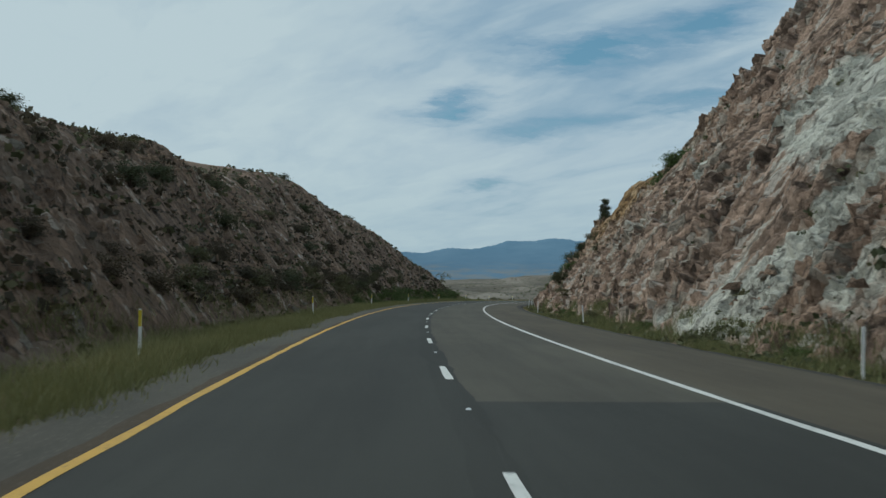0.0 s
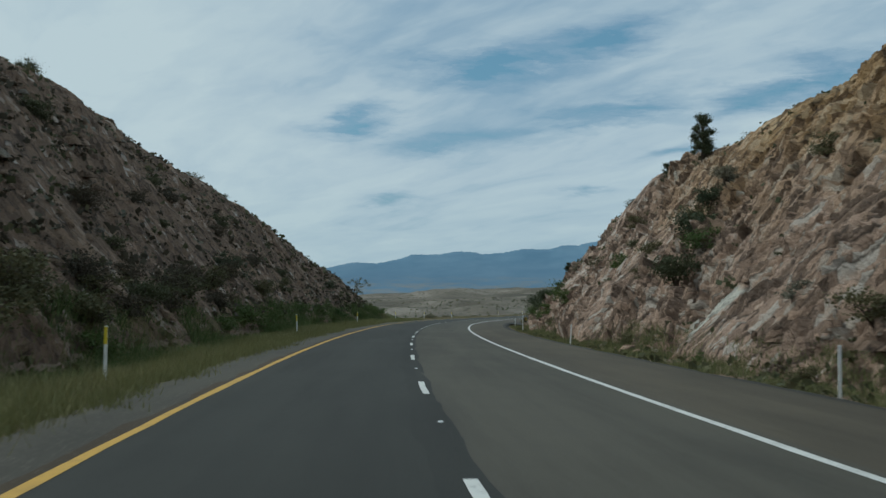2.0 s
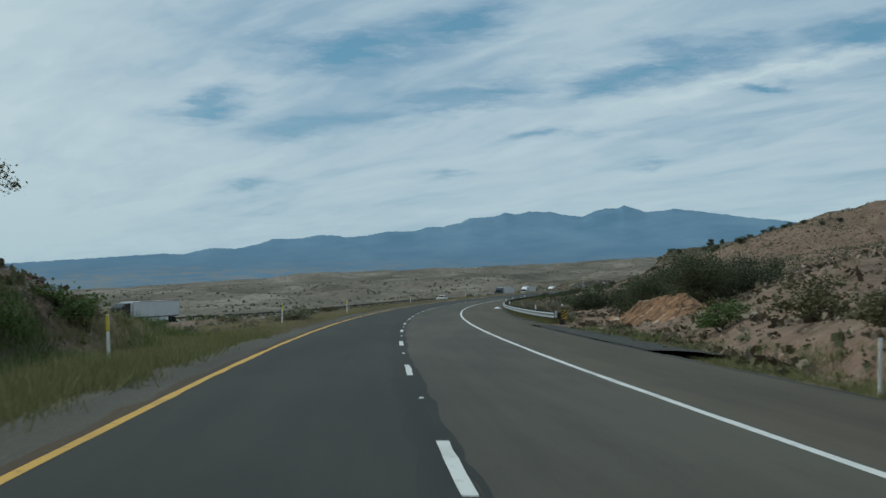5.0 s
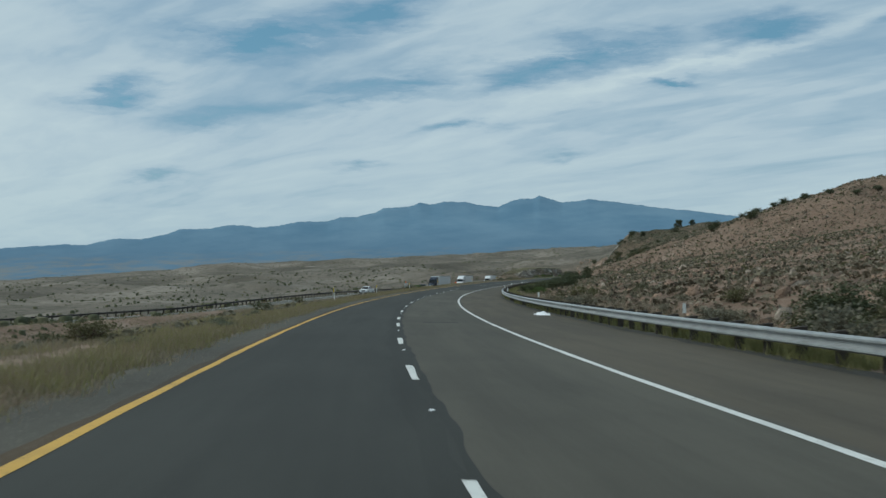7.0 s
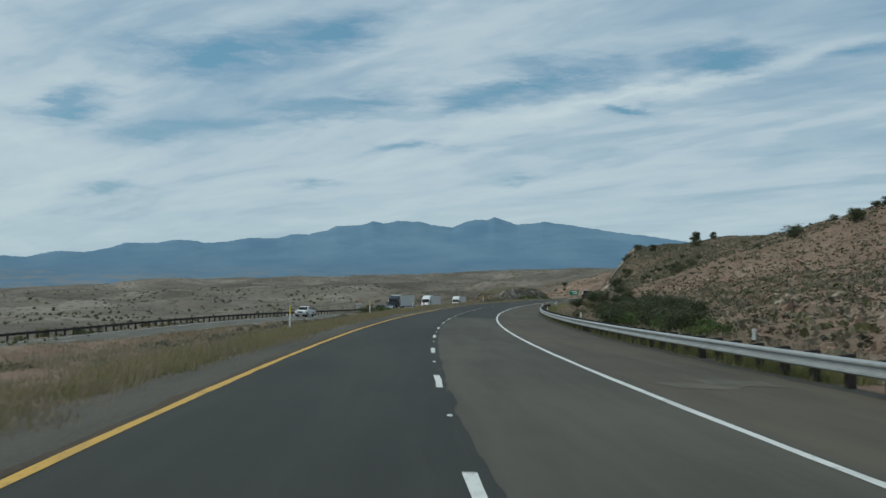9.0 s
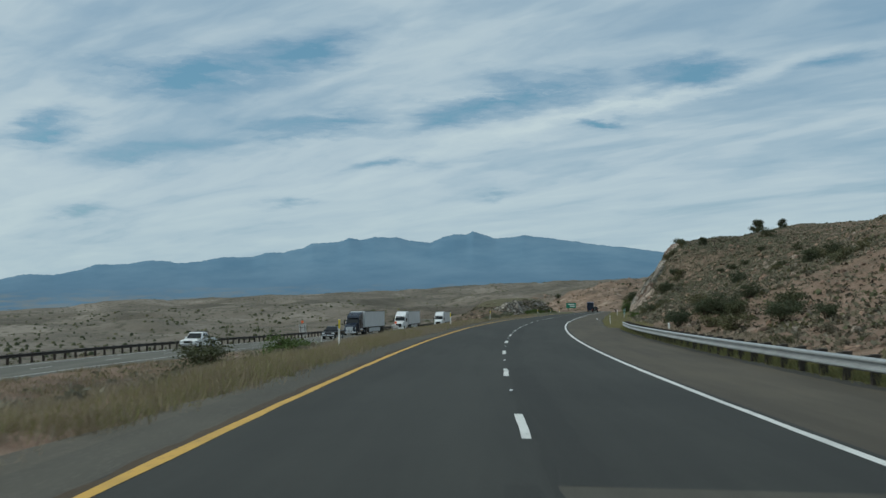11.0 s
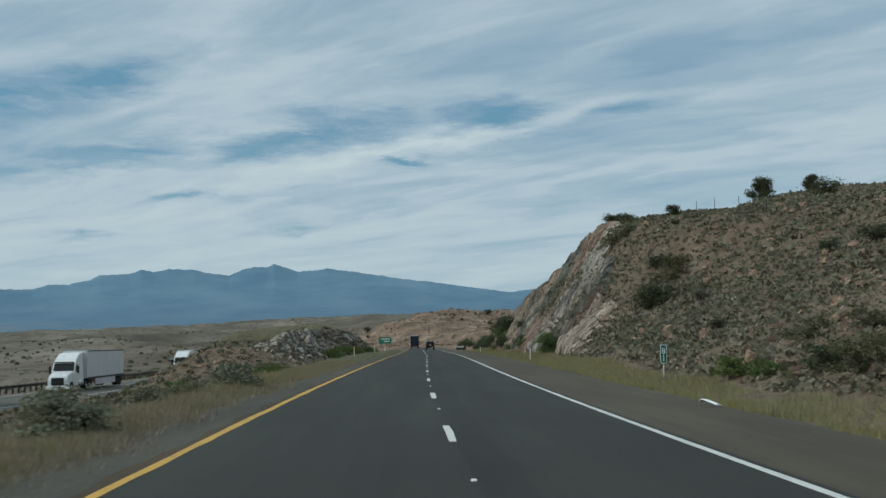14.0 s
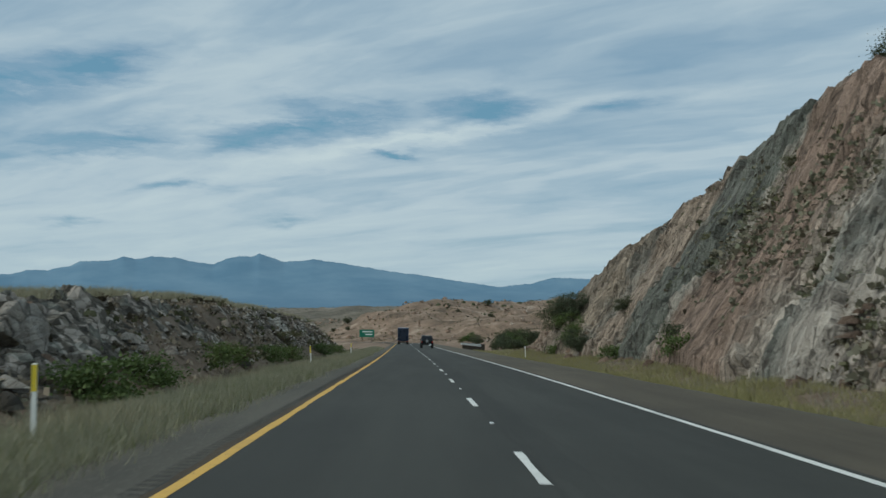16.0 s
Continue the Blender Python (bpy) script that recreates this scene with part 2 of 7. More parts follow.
def side(table, s, v):
    toe, steep, crest, back = (np.interp(s, table[0], table[k]) for k in (1, 2, 3, 4))
    w = v - toe
    top = crest + (w - crest / np.maximum(steep, 0.05)) * back
    return np.where(w > 0, soft_min(w * steep, top, np.clip(crest * 0.25, 0.05, 2.0)), 0.0), toe, steep, crest


def rise(s, u):
    """Height of the ground over the road's surface line."""
    s, u = np.broadcast_arrays(np.asarray(s, float), np.asarray(u, float))
    hr, toe_r, *_ = side(RIGHT, s, u)
    hl, toe_l, *_ = side(LEFT, s, -u)
    wander = 1.0 + 0.10 * fbm(s / 14.0, u / 9.0, 3, 5)
    h = np.where(u > 0, hr, hl) * wander
    # ditches beside the shoulders
    railed = np.clip((s - 246) / 8, 0, 1) * np.clip((512 - s) / 8, 0, 1)
    h = h - (0.28 - 0.27 * railed) * np.exp(-((u - 8.6) / 1.3) ** 2) - 0.22 * np.exp(-((u + 7.4) / 1.2) ** 2)
    # the median falls away to the other carriageway once the left bank has ended
    u2, h2 = np.interp(s, U2_S, U2_U), np.interp(s, H2_S, H2_H)
    gone = np.clip((s - 225) / 30, 0, 1)
    t = np.clip((-u - 7.0) / np.maximum(-u2 - 7.5 - 7.0, 1), 0, 1)
    fall = h2 * (1 - (1 - t) ** 2.2) * gone
    away = np.maximum(-u - (-u2 + 9.5), 0)
    fall = fall - gone * np.minimum(away * 0.16, 16)
    # the rocky hump between the carriageways
    hump = np.interp(s, [602, 613, 622, 632, 645, 662, 690, 735, 750], [0, 0.4, 1.2, 2.0, 2.5, 3.1, 3.3, 3.2, 0])
    shape = np.clip((-u - 8.4) / 4.0, 0, 1) * np.clip((-u2 - 8.0 + u) / 9.0, 0, 1)
    h = h + np.where(u < 0, fall, 0)
    lift = hump + np.where(hump > 0, -fall, 0)
    h = h + np.where(u < 0, lift * shape * np.minimum(hump, 1), 0)
    # the right-hand side evens out far behind the crests
    return h


def valley(x, y):
    """The desert basin ahead: world height of the far ground."""
    dx, dy = x - 185.0, y - 563.0
    a = dx * FAR_D[0] + dy * FAR_D[1]
    b = dx * FAR_N[0] + dy * FAR_N[1]
    base = np.interp(a, [-700, -100, 150, 420, 800, 1300, 1850, 2150, 2800, 4600], [-12, -21, -25, -29, -24, -16, -9, -30, -62, -84])
    base = base + np.interp(-b, [-2000, -400, 0, 250, 517, 700, 860, 1200, 1800, 4500], [25, 12, 0, -7, -14, -21, -30, -46, -60, -70])
    # red knoll beyond the road's end and the small dark cone out in the plain
    flat = np.interp(a, [290, 345, 400, 520, 640], [0, 0.45, 1, 1, 0]) * np.interp(b, [-60, -22, 8, 45, 150, 260], [0, 0.42, 0.80, 1, 1.05, 0])
    base = base + 12.5 * flat * flat * (3 - 2 * flat)
    base = base + 11 * np.exp(-((x - 325) ** 2 + (y - 2100) ** 2) / 100 ** 2)
    knoll = np.exp(-(((a - 420) / 150) ** 2 + ((b - 50) / 100) ** 2))
    base = base + knoll * (8.0 * (0.2 - np.abs(fbm(x / 30, y / 30, 4, 58))) + 2.5 * fbm(x / 9, y / 9, 2, 59))
    rough = 9 * fbm(x / 420, y / 420, 3, 41) + 22 * (0.25 - np.abs(fbm(x / 150, y / 150, 4, 47))) + 4.0 * fbm(x / 30, y / 30, 3, 53)
    return base + rough * np.clip((np.hypot(dx, dy) - 60) / 500, 0.12, 1)


def ground_z(s, u):
    s, u = np.broadcast_arrays(np.asarray(s, float), np.asarray(u, float))
    x, y = plan(s, u)
    near = np.interp(s, SG, RZ) - np.interp(s, KNOTS, BANK) * np.clip(u, -8, 9) + rise(s, u)
    # bed of the other carriageway, with a low berm on its near side
    off = u - np.interp(s, U2_S, U2_U)
    bed = np.clip((10.0 - np.abs(off)) / 2.5, 0, 1) * np.clip((s - 225) / 30, 0, 1) * np.clip((900 - s) / 40, 0, 1)
    near = near + (far_z(s) - 0.13 - near) * bed * bed * (3 - 2 * bed)
    near = near + np.interp(s, [270, 310, 460, 535], [0, 1.15, 1.0, 0]) * np.exp(-((off - 9.5) / 2.4) ** 2)
    far = valley(x, y)
    w = np.clip((-u - 75) / 110, 0, 1) + np.clip((u - 110) / 150, 0, 1) + np.clip((s - 760) / 160, 0, 1) * np.clip((np.abs(u) - 14) / 40, 0, 1)
    w = np.clip(w + np.clip((s - 1150) / 150, 0, 1), 0, 1)
    w = w * w * (3 - 2 * w)
    # small unevenness of the soil
    rough = np.clip((np.abs(u - 0.8) - 7.5) / 4, 0, 1)
    lump = (0.35 * fbm(x / 5.0, y / 5.0, 3, 61) + 0.9 * fbm(x / 23.0, y / 23.0, 2, 67) * np.where(u < 0, 0.3, 1.0)) * rough * np.where((u < -7) & (u > -50), 0.55, 1.0)
    return near * (1 - w) + far * w + lump


# ---- materials ----
def material(name):
    m = bpy.data.materials.new(name)
    m.use_nodes = True
    return m, Nodes(m.node_tree)


def finish(m, n, color, rough=0.8, metal=0.0, bump=None, bump_size=0.1, strength=0.6, spec=0.4):
    b = n.add("ShaderNodeBsdfPrincipled", inputs={"Base Color": color, "Roughness": rough, "Metallic": metal, "Specular IOR Level": spec})
    if bump is not None:
        k = n.add("ShaderNodeBump", inputs={"Height": bump, "Distance": bump_size, "Strength": strength})
        n.link(k.outputs[0], b.inputs["Normal"])
    out = n.add("ShaderNodeOutputMaterial")
    n.link(b.outputs[0], out.inputs[0])
    return m


def plain(name, color, rough=0.6, metal=0.0, vary=0.15, scale=3.0, bump=0.0):
    """Paint, metal, rubber: one colour with faint blotches and grime."""
    m, n = material(name)
    co = n.add("ShaderNodeTexCoord").outputs["Object"]
    f = n.noise(co, scale, 5.0, 0.6)
    g = n.noise(co, scale * 9, 3.0, 0.6)
    dark = tuple(c * (1 - vary) for c in color)
    light = tuple(min(c * (1 + vary), 1) for c in color)
    col = n.mix(n.level(n.math("ADD", n.math("MULTIPLY", f, 0.7), n.math("MULTIPLY", g, 0.3)), 0.35, 0.65), dark, light)
    rg = n.math("ADD", n.math("MULTIPLY", f, 0.25), rough - 0.12)
    return finish(m, n, col, rg, metal, g if bump else None, 0.02, bump)


def soil_material():
    m, n = material("desert_soil")
    co = n.add("ShaderNodeNewGeometry").outputs["Position"]
    at = n.add("ShaderNodeAttribute")
    at.attribute_name = "along"
    basin = n.add("ShaderNodeSeparateXYZ", inputs={0: at.outputs["Vector"]}).outputs[0]
    big, mid, fine = n.noise(co, 0.02, 4), n.noise(co, 0.16, 5, 0.6), n.noise(co, 1.7, 5, 0.65)
    col = n.ramp(n.level(n.math("ADD", n.math("MULTIPLY", big, 0.5), n.math("MULTIPLY", mid, 0.5)), 0.36, 0.64),
                 [(0.0, (0.115, 0.078, 0.056)), (0.35, (0.190, 0.126, 0.090)), (0.7, (0.238, 0.160, 0.116)), (1.0, (0.300, 0.222, 0.168))])
    # grey-tan ground of the basin, mottled with brush too small to build
    far = n.ramp(n.level(n.noise(co, 0.010, 8, 0.62), 0.36, 0.64), [(0.0, (0.070, 0.064, 0.051)), (0.4, (0.125, 0.111, 0.090)), (0.72, (0.172, 0.152, 0.125)), (1.0, (0.245, 0.218, 0.182))])
    brush = n.add("ShaderNodeTexVoronoi", inputs={"Vector": co, "Scale": 0.14, "Randomness": 1.0}).outputs["Distance"]
    dots = n.math("MULTIPLY", n.level(brush, 0.40, 0.25), n.level(n.noise(co, 0.03, 4, 0.6), 0.32, 0.46))
    far = n.mix(n.math("MULTIPLY", dots, 0.8), far, (0.065, 0.066, 0.046))
    reach = n.add("ShaderNodeSeparateXYZ", inputs={0: at.outputs["Vector"]}).outputs[1]
    grown = n.math("MULTIPLY", n.math("MULTIPLY", n.level(reach, 500, 545), n.level(reach, 770, 735)), 0.62)
    col = n.mix(grown, col, n.ramp(n.level(n.noise(co, 0.5, 6, 0.65), 0.35, 0.65), [(0.0, (0.080, 0.062, 0.043)), (0.5, (0.125, 0.100, 0.071)), (1.0, (0.175, 0.147, 0.108))]))
    col = n.mix(basin, col, far)
    ruddy = n.add("ShaderNodeSeparateXYZ", inputs={0: at.outputs["Vector"]}).outputs[2]
    col = n.mix(n.level(ruddy, 0.1, 0.5), col, n.ramp(n.level(n.noise(co, 0.11, 7, 0.68), 0.34, 0.66), [(0.0, (0.080, 0.058, 0.042)), (0.45, (0.195, 0.133, 0.095)), (0.75, (0.265, 0.187, 0.138)), (1.0, (0.36, 0.29, 0.225))]))
    tuft = n.math("MAXIMUM", n.level(n.noise(co, 0.9, 3, 0.7), 0.50, 0.58), n.math("MULTIPLY", n.level(n.noise(co, 0.10, 6, 0.75), 0.50, 0.62), 0.6))
    col = n.mix(n.math("MULTIPLY", tuft, 0.35), col, (0.100, 0.088, 0.058))
    col = n.mix(n.math("MULTIPLY", n.level(fine, 0.46, 0.7), 0.32), col, (0.34, 0.27, 0.21))
    return finish(m, n, col, 0.95, 0, n.math("ADD", fine, n.math("MULTIPLY", n.noise(co, 7, 4), 0.4)), 0.25, 0.9, spec=0.2)


def rock_material(name, warm, pale, pale_amount, seed, pale_at=(0, 1, 0.0), beds=(), contrast=1.0, ochre=None, lean=None):
    """Jointed rock: block tones, chips, cracks, rust and pale slabs; beds: (s, colour) bands across the face."""
    m, n = material(name)
    co0 = n.add("ShaderNodeNewGeometry").outputs["Position"]
    at = n.add("ShaderNodeAttribute")
    at.attribute_name = "along"
    face = n.add("ShaderNodeSeparateXYZ", inputs={0: at.outputs["Vector"]})
    along, high, block = face.outputs[0], face.outputs[1], face.outputs[2]
    co = n.add("ShaderNodeMapping", inputs={"Vector": co0, "Location": (seed * 13.0, seed * 7.0, seed * 3.0), "Rotation": (0.5, 0.35, 0.4)}).outputs[0]
    warp = n.add("ShaderNodeTexNoise", inputs={"Vector": co, "Scale": 0.5, "Detail": 3.0}).outputs["Color"]
    co = n.add("ShaderNodeVectorMath", operation="MULTIPLY_ADD", inputs={0: warp, 1: (0.30, 0.30, 0.30), 2: co}).outputs[0]
    bed = n.mapped(co, (0.75, 1.0, 1.55))
    if beds:
        # thin upright ledges across the face
        slant = n.add("ShaderNodeCombineXYZ", inputs={0: n.math("MULTIPLY", along, 1.5), 1: n.math("MULTIPLY", high, 0.34), 2: 0.0}).outputs[0]
        bend = n.add("ShaderNodeTexNoise", inputs={"Vector": co0, "Scale": 0.7, "Detail": 4.0}).outputs["Color"]
        bed = n.add("ShaderNodeVectorMath", operation="MULTIPLY_ADD", inputs={0: bend, 1: (0.45, 0.35, 0.0), 2: slant}).outputs[0]
    elif lean is not None:
        # slabs drawn out up the face
        slant = n.add("ShaderNodeCombineXYZ", inputs={0: n.math("MULTIPLY_ADD", high, lean, along), 1: n.math("MULTIPLY", high, 0.80), 2: 0.0}).outputs[0]
        bend = n.add("ShaderNodeTexNoise", inputs={"Vector": co0, "Scale": 0.55, "Detail": 6.0, "Roughness": 0.6}).outputs["Color"]
        bed = n.add("ShaderNodeVectorMath", operation="MULTIPLY_ADD", inputs={0: bend, 1: (0.8, 0.6, 0.0), 2: slant}).outputs[0]
    else:
        rag = n.add("ShaderNodeTexNoise", inputs={"Vector": co, "Scale": 2.6, "Detail": 5.0, "Roughness": 0.65}).outputs["Color"]
        bed = n.add("ShaderNodeVectorMath", operation="MULTIPLY_ADD", inputs={0: rag, 1: (0.14, 0.14, 0.14), 2: bed}).outputs[0]
    cell = n.add("ShaderNodeTexVoronoi", inputs={"Vector": bed, "Scale": 1.5 if beds else 1.15, "Randomness": 1.0})
    edge = n.add("ShaderNodeTexVoronoi", feature="DISTANCE_TO_EDGE", inputs={"Vector": bed, "Scale": 1.5 if beds else 1.15, "Randomness": 1.0}).outputs["Distance"]
    chip = n.add("ShaderNodeTexVoronoi", inputs={"Vector": bed, "Scale": 4.6 if beds else 3.0, "Randomness": 1.0})
    edge2 = n.add("ShaderNodeTexVoronoi", feature="DISTANCE_TO_EDGE", inputs={"Vector": bed, "Scale": 4.6 if beds else 3.0, "Randomness": 1.0}).outputs["Distance"]
    sep = n.add("ShaderNodeSeparateColor", inputs={0: cell.outputs["Color"]})
    sep2 = n.add("ShaderNodeSeparateColor", inputs={0: chip.outputs["Color"]})
    big, mid, fine = n.noise(co if lean is None else n.mapped(bed, (0.34, 0.50, 1.0)), 0.09 if lean is None else 0.42, 4), n.noise(co, 0.8, 6, 0.65), n.noise(co, 7.0, 6, 0.7)
    tone = n.math("ADD", n.math("ADD", n.math("MULTIPLY", sep.outputs[0], 0.32), n.math("MULTIPLY", block, 0.20)), n.math("ADD", n.math("MULTIPLY", sep2.outputs[0], 0.34), n.math("MULTIPLY", mid, 0.38)))
    k = contrast
    tone = n.level(tone, 0.62 - 0.38 / k, 0.62 + 0.38 / k)
    if beds:
        lo, hi = beds[0][0], beds[-1][0]
        sway = n.math("ADD", n.math("MULTIPLY", n.math("SUBTRACT", n.noise(co0, 0.16, 4, 0.6), 0.5), 9.0), n.math("MULTIPLY", n.math("SUBTRACT", mid, 0.5), 5.0))
        pos = n.level(n.math("ADD", along, sway), lo, hi)
        base = n.ramp(pos, [((a - lo) / (hi - lo), c) for a, c in beds])
        line = n.noise(n.add("ShaderNodeCombineXYZ", inputs={0: n.math("ADD", along, n.math("MULTIPLY", sway, 0.5)), 1: n.math("MULTIPLY", high, 0.10), 2: 0.0}).outputs[0], 1.1, 5, 0.65)
        tone = n.math("ADD", n.math("MULTIPLY", tone, 0.62), n.math("MULTIPLY", n.level(line, 0.30, 0.70), 0.38))
        shade = n.ramp(tone, [(0.0, (0.20, 0.20, 0.20)), (0.42, (0.80, 0.80, 0.80)), (0.75, (1.18, 1.18, 1.18)), (1.0, (1.55, 1.55, 1.55))])
        col = n.mix(1.0, base, shade, "MULTIPLY")
    else:
        col = n.ramp(tone, [(0.0, tuple(c * 0.36 for c in warm)), (0.3, tuple(c * 0.76 for c in warm)), (0.58, warm), (0.8, tuple(min(1, c * 1.35) for c in warm)), (1.0, (0.52, 0.46, 0.40))])
        rust = n.level(n.noise(co, 0.13, 3), 0.50, 0.66)
        col = n.mix(n.math("MULTIPLY", rust, 0.40), col, n.ramp(tone, [(0.1, (0.105, 0.062, 0.038)), (0.9, (0.325, 0.212, 0.130))]))
        near = n.math("MULTIPLY", n.math("MULTIPLY", n.level(along, pale_at[0] - 12, pale_at[0]), n.level(along, pale_at[1] + 12, pale_at[1])), pale_at[2])
        if ochre:
            zone = n.math("MULTIPLY", n.math("MULTIPLY", n.level(along, ochre[0] - 25, ochre[0]), n.level(along, ochre[1] + 30, ochre[1])), n.level(n.math("ADD", high, n.math("MULTIPLY", n.math("SUBTRACT", n.noise(co, 0.22, 4), 0.5), 10.0)), ochre[2], ochre[2] + 5.0))
            col = n.mix(n.math("MULTIPLY", zone, 0.85), col, n.ramp(tone, [(0.05, (0.120, 0.068, 0.028)), (0.5, (0.38, 0.235, 0.100)), (0.95, (0.50, 0.35, 0.19))]))
        slab = n.level(n.math("ADD", n.math("ADD", big, near), n.math("MULTIPLY", sep.outputs[1], 0.07)), 0.645 - pale_amount, 0.68 - pale_amount)
        col = n.mix(n.math("MULTIPLY", slab, 0.92), col, n.ramp(tone, [(0.1, tuple(c * 0.75 for c in pale)), (0.45, tuple(c * 0.95 for c in pale)), (0.9, tuple(c * 1.1 for c in pale))]))
        loose = n.math("MULTIPLY", n.level(sep.outputs[2], 0.86, 0.88), n.math("MULTIPLY", n.level(along, pale_at[0] - 20, pale_at[0]), n.level(along, pale_at[1] + 58, pale_at[1] + 42)))
        col = n.mix(n.math("MULTIPLY", loose, 0.4), col, n.ramp(tone, [(0.1, (0.27, 0.275, 0.235)), (0.9, (0.56, 0.57, 0.50))]))
    crack = n.math("MAXIMUM", n.math("MULTIPLY", n.level(edge, 0.085, 0.0), n.level(mid, 0.46, 0.56)), n.math("MULTIPLY", n.level(edge2, 0.05, 0.0), n.math("MULTIPLY", n.level(fine, 0.44, 0.58), 0.85)))
    col = n.mix(n.math("MULTIPLY", crack, 0.82), col, (0.040, 0.031, 0.025))
    hgt = n.math("ADD", n.math("ADD", n.math("MULTIPLY", n.level(edge, 0.0, 0.16), 0.16), n.math("MULTIPLY", n.level(edge2, 0.0, 0.12), 0.07)),
                 n.math("ADD", n.math("ADD", n.math("MULTIPLY", sep2.outputs[1], 0.55), n.math("MULTIPLY", sep.outputs[2], 0.5)), n.math("ADD", n.math("MULTIPLY", mid, 0.45), n.math("MULTIPLY", fine, 0.6))))
    return finish(m, n, col, 0.92, 0, hgt, 0.30, 1.0, spec=0.25)


def asphalt_material(name, base, warm=0.0, streak=0.42, pebbles=0.0):
    m, n = material(name)
    geo = n.add("ShaderNodeNewGeometry").outputs["Position"]
    uv = n.add("ShaderNodeAttribute")
    uv.attribute_name = "along"
    road = uv.outputs["Vector"]
    wear = n.noise(n.mapped(road, (0.02, 1.6, 1.0)), 1.0, 4, 0.6)
    blot = n.noise(geo, 0.25, 5, 0.6)
    grit = n.noise(geo, 38.0, 2, 0.7)
    drag = n.noise(n.mapped(road, (0.12, 2.6, 1.0)), 1.0, 5, 0.65)
    v = n.math("ADD", n.math("MULTIPLY", n.math("MULTIPLY_ADD", drag, 0.6, n.math("MULTIPLY", wear, 0.55)), streak), n.math("ADD", n.math("MULTIPLY", blot, 0.30), n.math("MULTIPLY", grit, 0.34)))
    lo, hi = base * 0.58, base * 1.40
    # faint patches where the surface was sealed or has polished
    seal = n.level(n.noise(n.mapped(road, (0.05, 0.45, 1.0)), 1.0, 6, 0.62), 0.44, 0.60)
    v = n.math("ADD", v, n.math("MULTIPLY_ADD", seal, 0.16, -0.08))
    col = n.ramp(n.level(v, 0.28, 0.68), [(0.0, (lo * (0.98 + warm), lo, lo * (0.85 - warm * 0.7))), (1.0, (hi * (0.98 + warm), hi, hi * (0.85 - warm * 0.7)))])
    if pebbles:
        v2 = n.add("ShaderNodeTexVoronoi", inputs={"Vector": geo, "Scale": 16.0, "Randomness": 1.0})
        bits = n.math("MULTIPLY", n.level(v2.outputs["Distance"], 0.42, 0.30), n.level(n.add("ShaderNodeSeparateColor", inputs={0: v2.outputs["Color"]}).outputs[0], 0.55, 0.75))
        drift = n.level(n.noise(geo, 1.3, 5, 0.65), 0.42, 0.62)
        col = n.mix(n.math("MULTIPLY", drift, pebbles * 0.3), col, (base * 1.9, base * 1.55, base * 1.2))
        col = n.mix(n.math("MULTIPLY", bits, pebbles), col, (0.22, 0.19, 0.155))
    return finish(m, n, col, 0.86, 0, grit, 0.01, 0.35, spec=0.35)


def paint_material(name, color, worn=0.4):
    m, n = material(name)
    geo = n.add("ShaderNodeNewGeometry").outputs["Position"]
    chip = n.level(n.noise(geo, 9.0, 6, 0.7), 0.56, 0.66)
    patch = n.level(n.noise(geo, 0.8, 3, 0.6), 0.5, 0.7)
    fade = n.math("MULTIPLY", n.math("ADD", n.math("MULTIPLY", chip, 0.7), n.math("MULTIPLY", patch, 0.35)), worn)
    return finish(m, n, n.mix(fade, color, (0.07, 0.068, 0.064)), 0.75, 0, n.noise(geo, 40, 2), 0.006, 0.3)


def leaf_material(name, dark, light, dry=0.0):
    m, n = material(name)
    geo = n.add("ShaderNodeNewGeometry")
    info = n.add("ShaderNodeObjectInfo").outputs["Random"]
    r = geo.outputs["Random Per Island"]
    col = n.mix(r, dark, light)
    col = n.mix(n.math("MULTIPLY", info, 0.45), col, tuple(0.5 * (a + b) * k for a, b, k in zip(dark, light, (1.5, 1.15, 0.9))))
    if dry:
        col = n.mix(n.math("MULTIPLY", n.level(r, 0.6, 1.0), dry), col, (0.22, 0.17, 0.09))
    b = n.add("ShaderNodeBsdfPrincipled", inputs={"Base Color": col, "Roughness": 0.75, "Specular IOR Level": 0.25})
    t = n.add("ShaderNodeBsdfTranslucent", inputs={"Color": col})
    mx = n.add("ShaderNodeMixShader", inputs={0: 0.22})
    n.link(b.outputs[0], mx.inputs[1])
    n.link(t.outputs[0], mx.inputs[2])
    out = n.add("ShaderNodeOutputMaterial")
    n.link(mx.outputs[0], out.inputs[0])
    return m


